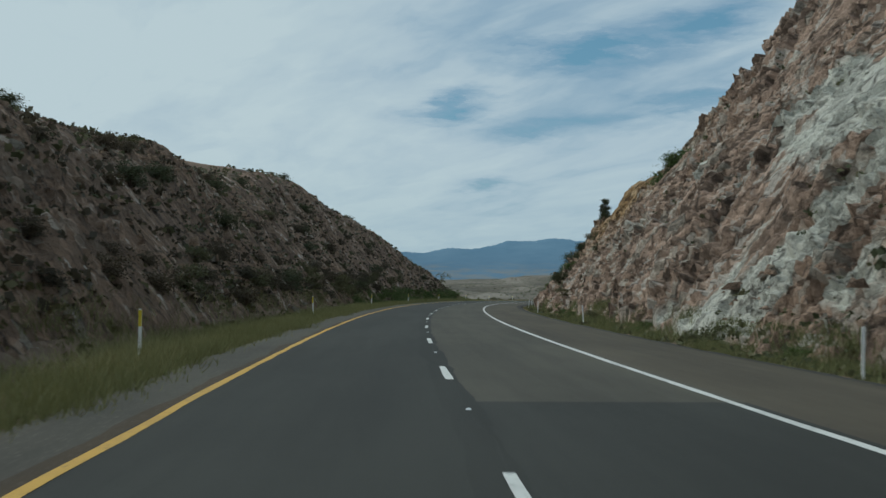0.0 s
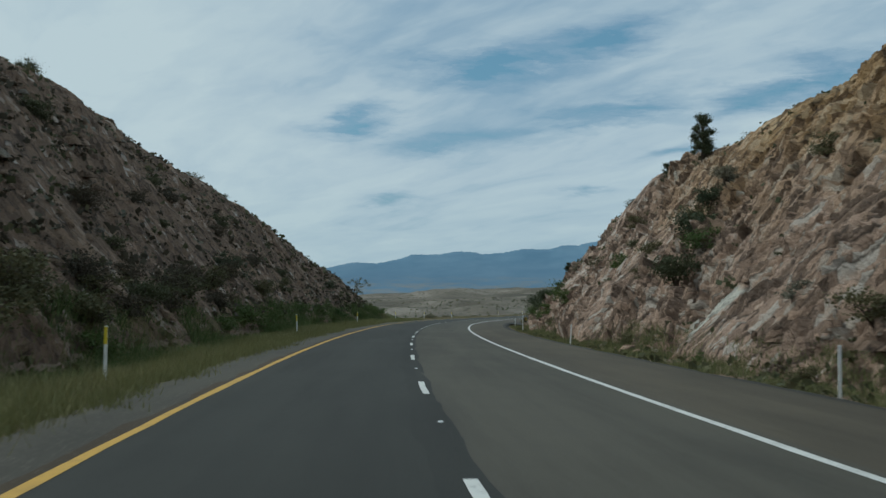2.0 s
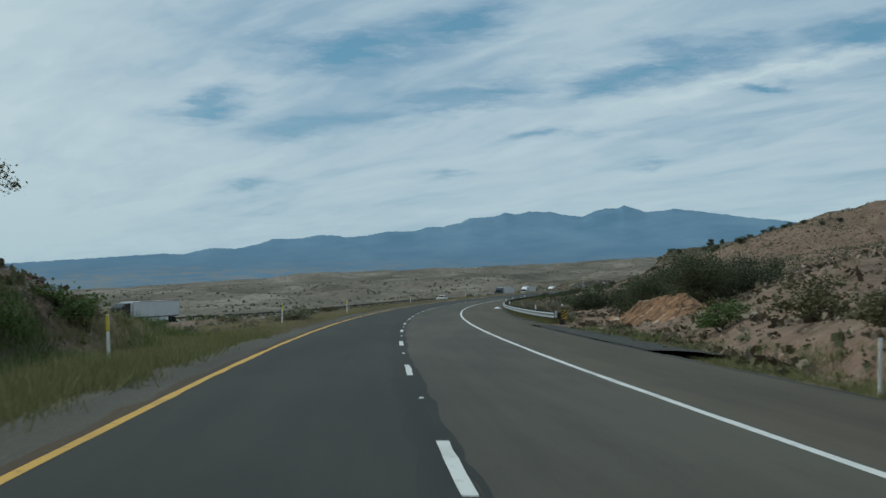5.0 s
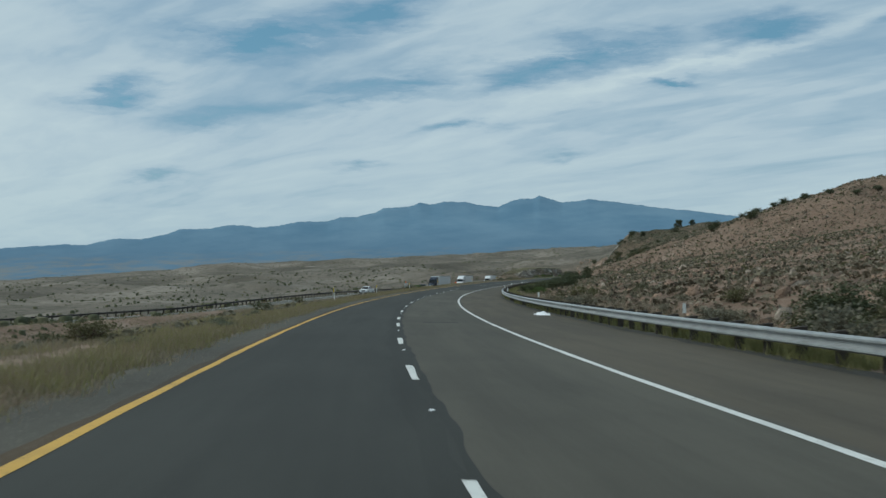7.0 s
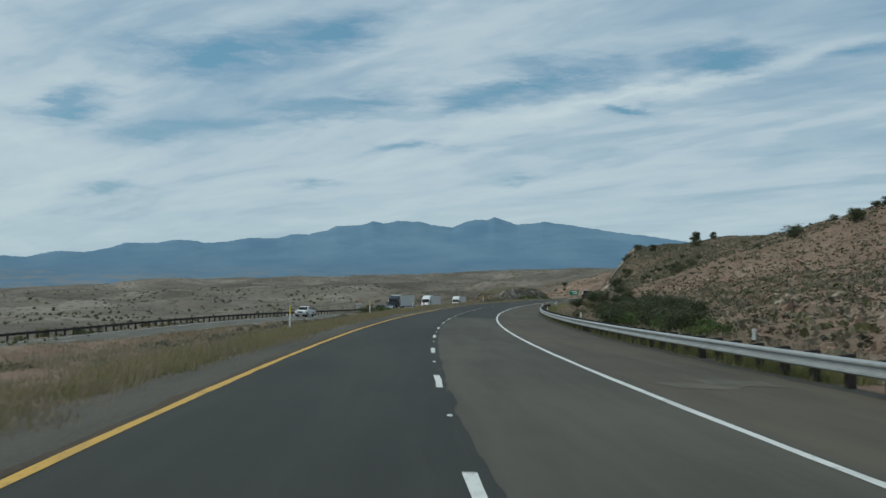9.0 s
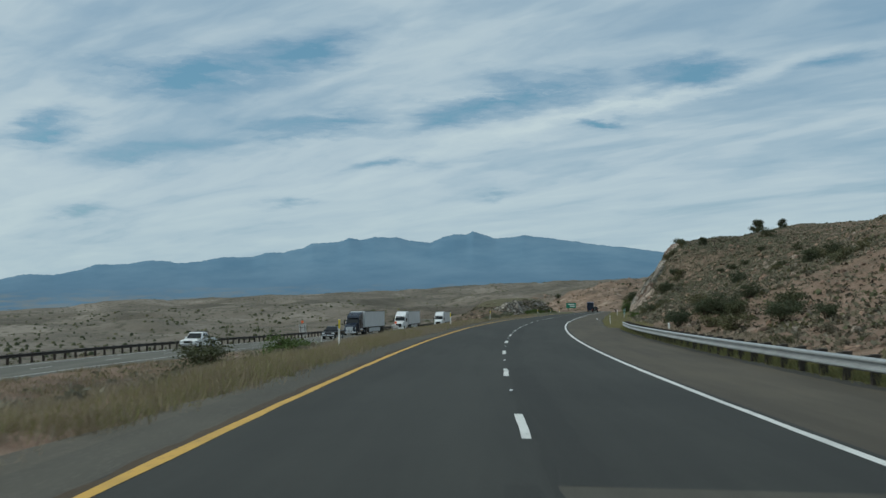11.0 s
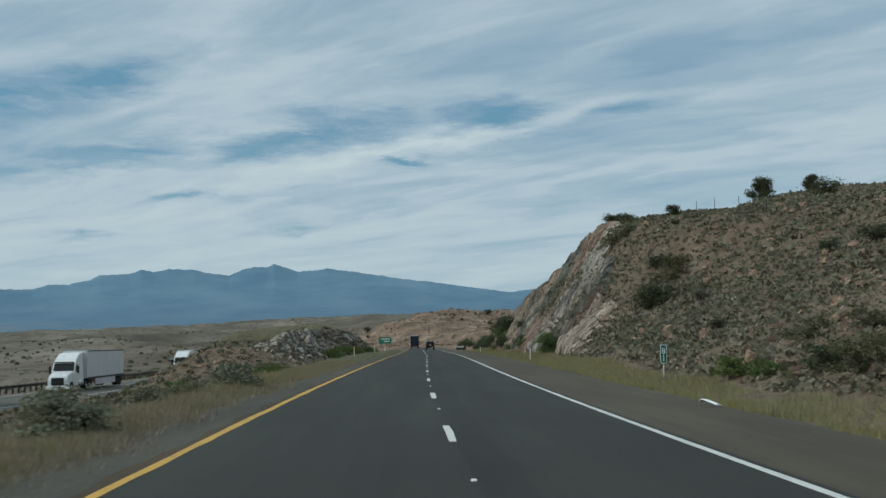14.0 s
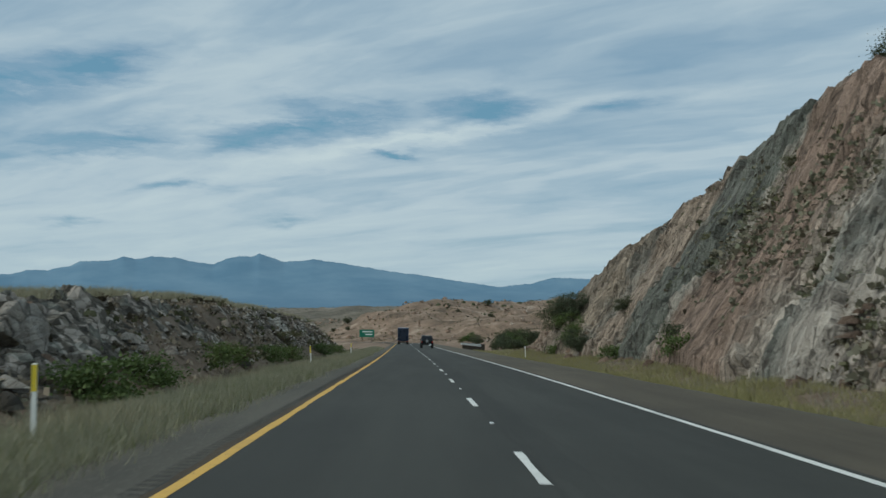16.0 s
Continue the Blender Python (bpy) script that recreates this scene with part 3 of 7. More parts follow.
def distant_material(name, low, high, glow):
    """The far range: its haze is painted in as blue, with a glow; a backdrop."""
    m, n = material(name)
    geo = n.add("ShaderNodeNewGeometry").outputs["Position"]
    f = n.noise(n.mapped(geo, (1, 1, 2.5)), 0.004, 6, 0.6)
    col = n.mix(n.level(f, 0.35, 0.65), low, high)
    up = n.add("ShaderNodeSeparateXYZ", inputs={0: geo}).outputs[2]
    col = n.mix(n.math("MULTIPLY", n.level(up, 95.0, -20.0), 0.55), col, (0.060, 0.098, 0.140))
    # greyer patches along the foot
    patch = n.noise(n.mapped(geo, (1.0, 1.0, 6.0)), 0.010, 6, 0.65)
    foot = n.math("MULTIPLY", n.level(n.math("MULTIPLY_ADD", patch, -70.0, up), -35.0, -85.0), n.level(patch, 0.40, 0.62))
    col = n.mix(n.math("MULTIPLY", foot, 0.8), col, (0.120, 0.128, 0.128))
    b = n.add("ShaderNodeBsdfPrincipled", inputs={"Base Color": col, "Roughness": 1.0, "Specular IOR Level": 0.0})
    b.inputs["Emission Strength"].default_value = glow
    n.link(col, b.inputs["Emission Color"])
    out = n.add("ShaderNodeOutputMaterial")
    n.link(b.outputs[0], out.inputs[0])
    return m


SOIL = soil_material()
ROCK_R = rock_material("rock_pink", (0.402, 0.286, 0.218), (0.64, 0.635, 0.56), -0.055, 1, (38, 60, 0.17), contrast=1.9, ochre=(118, 140, 4.2), lean=0.8)
# brown rock of the left bank, part of its shade put into the colour
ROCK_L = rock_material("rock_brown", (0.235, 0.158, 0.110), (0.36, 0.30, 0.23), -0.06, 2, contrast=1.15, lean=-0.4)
ROCK_2 = rock_material("rock_banded", (0.27, 0.20, 0.155), (0.40, 0.40, 0.37), 0.08, 3, contrast=1.7, beds=(
    (612, (0.24, 0.165, 0.12)), (616, (0.26, 0.18, 0.135)), (618, (0.47, 0.385, 0.315)), (623, (0.45, 0.375, 0.31)), (625, (0.22, 0.155, 0.115)), (628, (0.150, 0.155, 0.135)), (634, (0.17, 0.17, 0.15)), (637, (0.36, 0.30, 0.245)),
    (641, (0.43, 0.385, 0.335)), (643.5, (0.21, 0.21, 0.185)), (645.5, (0.44, 0.40, 0.345)), (649, (0.41, 0.34, 0.28)), (651, (0.33, 0.242, 0.190)), (658, (0.30, 0.218, 0.172)), (661, (0.235, 0.17, 0.132)), (663, (0.40, 0.355, 0.30)),
    (664.5, (0.150, 0.155, 0.132)), (674, (0.165, 0.168, 0.145)), (676, (0.34, 0.272, 0.215)), (684, (0.33, 0.262, 0.205)), (687, (0.19, 0.18, 0.155)), (690, (0.32, 0.26, 0.20)), (700, (0.24, 0.20, 0.16)), (724, (0.29, 0.21, 0.155))))
ROCK_O = rock_material("dirt_orange", (0.30, 0.170, 0.092), (0.40, 0.30, 0.2), -0.2, 6)
ROCK_H = rock_material("rock_grey", (0.180, 0.160, 0.130), (0.56, 0.53, 0.46), -0.02, 4, (629, 637, 0.05), contrast=2.0)
ROCK_PALE = rock_material("rock_pale", (0.47, 0.43, 0.375), (0.62, 0.58, 0.52), 0.04, 9, contrast=0.7)
ROCK_LOOSE = rock_material("loose_stone", (0.370, 0.255, 0.185), (0.50, 0.42, 0.34), -0.02, 7, contrast=1.3)
# loose stone for the left bank, darkened in colour for the shaded side
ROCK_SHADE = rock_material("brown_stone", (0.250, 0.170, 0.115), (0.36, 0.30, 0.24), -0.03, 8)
ASPH_DARK = asphalt_material("asphalt_dark", 0.027)
ASPH_WORN = asphalt_material("asphalt_worn", 0.055, 0.12)
ASPH_SHOULDER = asphalt_material("asphalt_shoulder", 0.053, 0.24)
GRAVEL = asphalt_material("gravelly_shoulder", 0.056, 0.12, 0.30, 0.28)
GRAVEL_LOOSE = asphalt_material("loose_gravel", 0.068, 0.15, 0.25, 0.34)
DUST = asphalt_material("pale_dust", 0.076, 0.16)
ASPH_FAR = asphalt_material("asphalt_old", 0.085, 0.05)
TAR_BAND = asphalt_material("asphalt_band", 0.0225)
TAR = asphalt_material("tar", 0.022)
RED_DIRT = asphalt_material("red_dirt", 0.040, 0.55, 0.2, 0.2)
DARK_GRAVEL = asphalt_material("dark_gravel", 0.035, 0.1, 0.1, 0.3)
YELLOW = paint_material("paint_yellow", (0.58, 0.345, 0.065), 0.65)
WHITE = paint_material("paint_white", (0.64, 0.64, 0.61), 0.65)

# ---- mesh helpers ----
def mesh_object(name, verts, faces, mat, parent=None, smooth=False):
    me = bpy.data.meshes.new(name)
    me.from_pydata([tuple(v) for v in verts], [], [tuple(f) for f in faces])
    if smooth:
        me.polygons.foreach_set("use_smooth", [True] * len(me.polygons))
    for m_ in (mat if isinstance(mat, (list, tuple)) else [mat]):
        me.materials.append(m_)
    ob = new(name, me)
    if parent is not None:
        ob.parent = parent
    return ob


def grid_object(name, X, Y, Z, mat, parent=None, smooth=True, along=None):
    """A sheet from 2-D arrays of coordinates."""
    r, c = X.shape
    me = bpy.data.meshes.new(name)
    me.vertices.add(r * c)
    me.vertices.foreach_set("co", np.stack([X, Y, Z], -1).reshape(-1).astype(np.float32))
    i = (np.arange(r - 1)[:, None] * c + np.arange(c - 1)[None]).reshape(-1)
    quads = np.stack([i, i + 1, i + c + 1, i + c], -1).astype(np.int32)
    me.loops.add(quads.size)
    me.polygons.add(len(quads))
    me.loops.foreach_set("vertex_index", quads.reshape(-1))
    me.polygons.foreach_set("loop_start", np.arange(0, quads.size, 4, dtype=np.int32))
    me.polygons.foreach_set("use_smooth", np.full(len(quads), smooth))
    if along is not None:
        at = me.attributes.new("along", "FLOAT_VECTOR", "POINT")
        at.data.foreach_set("vector", np.stack([along[0], along[1], along[2] if len(along) > 2 else np.zeros_like(along[0])], -1).reshape(-1).astype(np.float32))
    me.update(calc_edges=True)
    me.materials.append(mat)
    ob = new(name, me)
    if parent is not None:
        ob.parent = parent
    return ob


def strip(name, s0, s1, u0, u1, mat, lift=0.0, step=2.0, parent=None, cols=2, wobble=0.0, seed=0, dip=(0.0, 0.0)):
    """A band of the road's surface between two offsets."""
    s = np.linspace(s0, s1, max(2, int((s1 - s0) / step) + 1))
    t = np.linspace(0, 1, cols)
    wob = wobble if isinstance(wobble, tuple) else (wobble, wobble)
    lo = u0 + wob[0] * fbm(s / 1.7, s * 0, 3, seed)
    hi = u1 + wob[1] * fbm(s / 1.3, s * 0 + 5, 3, seed + 1)
    U = lo[:, None] + (hi - lo)[:, None] * t[None]
    S = np.broadcast_to(s[:, None], U.shape)
    x, y = plan(S, U)
    return grid_object(name, x, y, road_z(S, U) + lift - (dip[0] * (1 - t) ** 3 + dip[1] * t ** 3)[None], mat, parent, along=(S, U))


# ---- the ground: one sheet to the horizon ----
def build_ground():
    s = np.concatenate([np.arange(-110, 10, 6.0), np.arange(10, 760, 1.0), np.geomspace(762, 1600, 150), np.geomspace(1612, 6200, 110)])
    right = np.concatenate([np.arange(0.8, 8, 1.8), np.arange(8, 34, 0.8), np.arange(34, 130, 2.0), np.geomspace(132, 4600, 46)])
    left = np.concatenate([np.arange(0.8, 7, 0.6), np.arange(7, 30, 0.8), np.arange(30, 80, 1.2), np.geomspace(82, 5200, 75)])
    u = np.concatenate([-left[::-1], right])
    S, U = np.meshgrid(s, u, indexing="ij")
    X, Y = plan(S, U)
    Z = ground_z(S, U)
    Z = Z - 0.12 * ((U > EDGE_L - 0.6) & (U < EDGE_R - 0.3))
    u2 = np.interp(S, U2_S, U2_U)
    Z = Z - 0.12 * (np.abs(U - u2) < 5.4)
    # sunk under the separately built rock faces
    for lo, hi, table, sg in FACES:
        v = U * sg
        _, toe, steep, crest = side(table, S, v)
        span = (S > lo + 1) & (S < hi - 1) & (v > toe + 0.35) & (v < toe + np.minimum(crest, np.where(S > 600, np.interp(S, *SOIL_OVER), 99)) / steep + np.where((S > 600) & (S < 655), -0.6, 1.5))
        Z = Z - 1.7 * span * np.clip(np.minimum(S - lo - 1, hi - 1 - S) / 6, 0, 1)
    w = np.clip(np.clip((-U - 45) / 60, 0, 1) + np.clip((U - 130) / 150, 0, 1) + np.clip((S - 780) / 300, 0, 1), 0, 1)
    w = w * (1 - 0.95 * np.exp(-(((S - 980) / 230) ** 2 + ((U - 70) / 110) ** 2)))
    red = np.exp(-(((S - 1040) / 150) ** 2 + ((U + np.interp(S, SWING_S, SWING_U) - 50) / 95) ** 2))
    return grid_object("ground", X, Y, Z, SOIL, along=(w, S, red))


SOIL_OVER = ([613, 618, 624, 630, 645, 655], [1.5, 3.4, 4.8, 7.2, 12.0, 40.0])
FACES = [(12, 217, RIGHT, 1), (12, 230, LEFT, -1), (613, 724, RIGHT, 1)]
tagged(build_ground(), "dry stony desert soil with tufts of scrub", "ground", kind="structure")


def tilted(x, y, seed, bias=0.0):
    """Broken-rock relief with the random tone of each block."""
    i, j = np.floor(x), np.floor(y)
    best = np.full(x.shape, 9.0)
    out, tone = np.zeros(x.shape), np.zeros(x.shape)
    for di in (-1, 0, 1):
        for dj in (-1, 0, 1):
            ci, cj = i + di, j + dj
            cx, cy = ci + 0.1 + 0.8 * hashed(ci, cj, seed), cj + 0.1 + 0.8 * hashed(ci, cj, seed + 1)
            d = np.maximum(np.abs(x - cx), np.abs(y - cy)) * 0.7 + 0.3 * np.hypot(x - cx, y - cy)
            r = hashed(ci, cj, seed + 2)
            h = r - 0.5 + (x - cx) * (hashed(ci, cj, seed + 3) - 0.5 + bias) * 1.3 + (y - cy) * (hashed(ci, cj, seed + 4) - 0.2) * 1.3
            near = d < best
            best, out, tone = np.where(near, d, best), np.where(near, h, out), np.where(near, hashed(ci, cj, seed + 5), tone)
    return out, tone


def rock_face(name, lo, hi, table, sg, mat, amp, seed, label, step=0.2, rows_up=120, banded=False, lean=0.4, chip_lean=0.45):
    """A blasted cut face, broken into ledges and blocks, set over the slope."""
    s = np.arange(lo, hi, step)
    t = np.linspace(0, 1, rows_up)
    toe, steep, crest, back = (np.interp(s, table[0], table[k]) for k in (1, 2, 3, 4))
    v = (toe - 0.5)[:, None] + ((crest / steep) + 3.2)[:, None] * t[None]
    S = np.broadcast_to(s[:, None], v.shape)
    U = v * sg
    X, Y = plan(S, U)
    Z = ground_z(S, U)
    h = Z - np.interp(S, SG, RZ)
    # across the foliation and along it: slabs that lie one over the other like tilted books, broken into chips
    wx, wy = fbm(S / 3.0, h / 3.0, 3, seed + 50), fbm(S / 3.0, h / 3.0, 3, seed + 60)
    p, q = S + lean * h + wx * 0.8, h * 1.25 - S * 0.08 + wy * 0.9
    p2 = p + chip_lean * h
    a, _ = tilted(p / 2.6, q / 4.4, seed, 0.30)
    b, tb = tilted(p2 / 0.90, q / (3.6 if banded else 1.25), seed + 9, 0.35)
    c, tc = tilted(p2 / 0.44, q / (1.5 if banded else 0.50), seed + 19, 0.25)
    ragged = np.clip(0.80 + 1.5 * fbm(S / 6.0, h / 5.0, 2, seed + 80), 0.15, 1.4)
    rel = 0.95 * a + (0.66 * b + 0.46 * c) * ragged + 1.5 * fbm(S / 9.0, h / 7.0, 3, seed + 30)
    fade = (np.clip(t * 20, 0, 1) * np.clip((1 - t) * 6, 0, 1))[None] * np.clip(np.minimum(s - lo, hi - s) / 5, 0, 1)[:, None]
    rel = rel * amp * fade
    th = np.interp(S, SG, HEAD)
    slope = np.broadcast_to(steep[:, None], v.shape)
    nl = np.sqrt(1 + slope ** 2)
    out = -sg * slope / nl * rel
    X, Y, Z = X + np.cos(th) * out, Y + np.sin(th) * out, Z + rel / nl + 0.22 * fade - 0.06 - 0.5 * np.clip(1 - t * 22, 0, 1)[None] - 0.7 * np.clip(1 - (1 - t) * 8, 0, 1)[None]
    if banded:
        Z = Z - 1.6 * np.clip((h - np.interp(S, *SOIL_OVER) + fbm(S / 2.0, h / 2.0, 3, 9) * 1.5) / 0.9, 0, 1)
    return tagged(grid_object(name, X, Y, Z, mat, smooth=False, along=(S, h, 0.5 * tb + 0.5 * tc)), label, "rock face", kind="structure")


rock_face("rock_face_south", 12, 217, RIGHT, 1, ROCK_R, 0.62, 101, "blasted pinkish-tan rock cutting with scattered pale greenish blocks", 0.15, 150)
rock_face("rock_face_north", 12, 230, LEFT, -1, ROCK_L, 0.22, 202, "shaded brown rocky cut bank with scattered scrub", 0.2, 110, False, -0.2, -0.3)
rock_face("rock_face_east", 613, 724, RIGHT, 1, ROCK_2, 0.52, 303, "leaning banded rock cutting in tan and grey", 0.15, 140, True, 0.12, 0.15)


def rock_patch(name, lo, hi, u0, u1, mat, amp, seed, label):
    """Bare rock standing out of the hump between the carriageways."""
    s, u = np.arange(lo, hi, 0.2), np.linspace(u0, u1, 100)
    S, U = np.meshgrid(s, u, indexing="ij")
    X, Y = plan(S, U)
    Z = ground_z(S, U)
    wx = fbm(S / 3.0, U / 3.0, 3, seed + 50)
    a, _ = tilted(S / 3.6 + wx, U / 1.7 + wx + S / 9, seed)
    b, tb = tilted(S / 1.9 + wx, U / 0.62 + S / 5, seed + 9, 0.2)
    c, tc = tilted(S / 0.8 + wx, U / 0.36 + S / 5, seed + 19, 0.2)
    rel = 0.75 * a + 0.85 * b + 0.50 * c
    edge = np.clip(np.minimum(S - lo, hi - S) / 6, 0, 1) * np.clip(np.minimum(U - min(u0, u1), max(u0, u1) - U) / 2.5, 0, 1)
    up = np.clip(0.80 + 1.5 * fbm(S / 11, U / 7, 2, seed + 70), 0.0, 1)
    up = up * np.clip((U + 16.0) / 3.0, 0.1, 1) * np.clip((S - 612) / 10, 0.1, 1)
    Z = Z + (rel * amp + 0.30) * edge * up - 0.30 * (1 - edge) - 0.25 * (1 - up)
    return tagged(grid_object(name, X, Y, Z, mat, smooth=False, along=(S, Z * 0, 0.5 * tb + 0.5 * tc)), label, "rock face", kind="structure")


rock_patch("rock_face_median", 607, 748, -22, -8.4, ROCK_H, 0.40, 404, "low broken grey rock hump between the carriageways")

def outcrop(seed, s, u, dims, tilt, label, dz=0.0):
    """An angular block bedded in the slope, cut by random planes."""
    r = np.random.default_rng(seed)
    a, b = np.meshgrid(np.linspace(0, math.tau, 97)[:-1], np.linspace(-1.45, 1.55, 60), indexing="ij")
    d = np.stack([np.cos(a) * np.cos(b), np.sin(a) * np.cos(b), np.sin(b)], -1)
    nrm = r.normal(size=(15, 3))
    nrm /= np.linalg.norm(nrm, axis=1)[:, None]
    reach = r.uniform(0.62, 1.0, 15) / np.clip(d @ nrm.T, 0.05, None)
    rad = np.minimum(reach.min(-1), 1.25)
    rad = rad + 0.05 * fbm(d[..., 0] * 3 + d[..., 2] * 2, d[..., 1] * 3, 4, seed + 3) + 0.03 * tilted(d[..., 0] * 6, d[..., 2] * 9, seed + 5)[0]
    P = (d * rad[..., None] * np.array(dims)).reshape(-1, 3)
    n_, k_ = a.shape
    F = [(i * k_ + j, (i + 1) % n_ * k_ + j, (i + 1) % n_ * k_ + j + 1, i * k_ + j + 1) for i in range(n_) for j in range(k_ - 1)]
    F += [tuple(i * k_ for i in range(n_ - 1, -1, -1)), tuple(i * k_ + k_ - 1 for i in range(n_))]
    ob = mesh_object("boulder", P, F, ROCK_PALE)
    x, y = plan(s, u)
    turn = math.degrees(float(np.interp(s, SG, HEAD)))
    ob.matrix_basis = pose(float(x), float(y), float(ground_z(s, u)) + dz, 0, 0, turn) @ pose(0, 0, 0, tilt[0], tilt[1], tilt[2])
    return tagged(ob, label, "boulder")


outcrop(11, 634.4, -11.3, (0.75, 1.75, 0.85), (4, 38, 4), "large pale angular rock block bedded in the hump", 0.15)
outcrop(12, 635.8, -10.1, (0.35, 0.6, 0.35), (0, 20, 30), "pale broken rock block below a larger one", 0.1)


def dirt_bank():
    """A raw orange bank cut open beside the end of the rail."""
    s, u = np.arange(246, 261, 0.16), np.linspace(11.0, 15.4, 44)
    S, U = np.meshgrid(s, u, indexing="ij")
    X, Y = plan(S, U)
    hill = np.clip(np.minimum(S - 246, 261 - S) / 4.0, 0, 1) * np.clip((U - 11.0) / 2.2, 0, 1) * np.clip((15.4 - U) / 1.4, 0, 1)
    a, ta = tilted(S / 1.1, U / 0.8, 55)
    b, tb = tilted(S / 0.45, U / 0.4, 58)
    Z = ground_z(S, U) - 0.15 + hill * (1.15 + 0.22 * a + 0.14 * b + 0.8 * fbm(S / 3.0, U / 2.0, 3, 57))
    return tagged(grid_object("dirt_bank", X, Y, Z, ROCK_O, smooth=False, along=(S, U, 0.5 * ta + 0.5 * tb)), "raw orange dirt bank beside the rail's end", "bank", kind="structure")


dirt_bank()

# ---- roads ----
def build_roads():
    main = new("road")
    tagged(main, "two-lane asphalt carriageway, darker left lane, worn markings", "road", kind="structure")
    e = 1380.0
    change = 425.0
    strip("left_lane", -100, change, -LANE_L - 0.16, 0.10, ASPH_DARK, cols=4, parent=main)
    strip("right_lane", -100, 34.6, 0.10, LANE_R + 0.2, ASPH_DARK, cols=4, parent=main)
    strip("right_lane", 34.6, change, 0.10, LANE_R + 0.2, ASPH_WORN, cols=4, parent=main)
    strip("left_lane", change, e, -LANE_L - 0.16, 0.10, ASPH_DARK, cols=4, parent=main)
    strip("right_lane", change, e, 0.10, LANE_R + 0.2, ASPH_DARK, cols=4, parent=main)
    strip("left_shoulder", -100, e, EDGE_L, -LANE_L - 0.16, GRAVEL, cols=4, step=1.0, parent=main)
    strip("right_shoulder", -100, e, LANE_R + 0.2, EDGE_R, ASPH_SHOULDER, cols=4, parent=main)
    strip("broken_edge", -100, 760, -LANE_L - 0.21, -LANE_L - 0.05, RED_DIRT, 0.003, 0.4, main, 3, (0.16, 0.05), 33)
    strip("gravel_edge", -100, 760, EDGE_L - 0.75, EDGE_L + 0.02, GRAVEL_LOOSE, 0.001, 0.5, main, 6, (0.45, 0.0), 21, (0.16, 0))
    strip("gravel_edge", -100, 250, EDGE_R - 0.02, EDGE_R + 0.6, DARK_GRAVEL, 0.001, 0.5, main, 6, (0.0, 0.35), 23, (0, 0.16))
    strip("gravel_edge", 508, 760, EDGE_R - 0.02, EDGE_R + 0.6, GRAVEL_LOOSE, 0.001, 0.5, main, 6, (0.0, 0.45), 25, (0, 0.16))
    strip("gravel_edge", 226, 258, EDGE_R + 0.3, 9.6, DARK_GRAVEL, 0.0, 0.5, main, 8, (0.0, 0.5), 27, (0, 0.22))
    strip("rail_apron", 254, 510, EDGE_R - 0.02, 8.15, ASPH_SHOULDER, 0.002, 1.0, main, 6, (0.0, 0.10), 12)
    strip("rail_grit", 258, 504, 7.55, 8.12, DARK_GRAVEL, 0.004, 0.6, main, 4, (0.22, 0.03), 31)
    for a, b, u0, u1, k in ((358.9, 360.3, 4.3, 5.6, 41), (360.0, 361.6, 5.3, 6.9, 43), (386.5, 387.4, 4.4, 6.0, 47)):
        strip("dust_smear", a, b, u0, u1, DUST, 0.006, 0.12, main, 8, 0.45, k)
    strip("seam", -100, e, 0.06, 0.17, TAR, 0.004, 0.4, main, wobble=0.10, seed=3)
    strip("dark_band", 425, e, 0.20, 0.62, TAR_BAND, 0.002, 0.6, main, 3, 0.16, 35)
    strip("dark_band", -100, 425, -0.30, 0.02, TAR_BAND, 0.002, 0.6, main, 3, 0.14, 37)
    strip("yellow_line", -100, e, -LANE_L - 0.05, -LANE_L + 0.085, YELLOW, 0.004, 1.0, main, wobble=0.03, seed=5)
    strip("white_line", -100, e, LANE_R - 0.075, LANE_R + 0.065, WHITE, 0.004, 1.0, main, wobble=0.02, seed=6)
    return main


ROAD = build_roads()

# ---- the far range ----
RIDGE_AZ = [8, 4, 0.5, -1.2, -2.3, -3.7, -5.1, -6.4, -7.0, -8.6, -9.6, -10.6, -11.0, -12.1, -13.2, -14.7, -15.4, -16.3, -17.3, -17.8, -19.1, -19.7, -20.3, -21.0, -22.2, -22.7, -23.9,
            -24.5, -25.1, -25.8, -26.1, -26.6, -27.3, -28.1, -28.7, -30.1, -31.3, -32.5, -33.9, -35.6, -37.9, -39.6, -40.7, -41.8, -43.5, -47, -54]
RIDGE_Z = [20, 35, 48, 55, 50, 75, 71, 90, 108, 109, 123, 117, 110, 116, 132, 130, 147, 148, 165, 183, 186, 203, 193, 205, 201, 190, 178,
           199, 211, 209, 223, 209, 191, 195, 202, 188, 174, 158, 146, 126, 101, 114, 136, 134, 120, 90, 60]


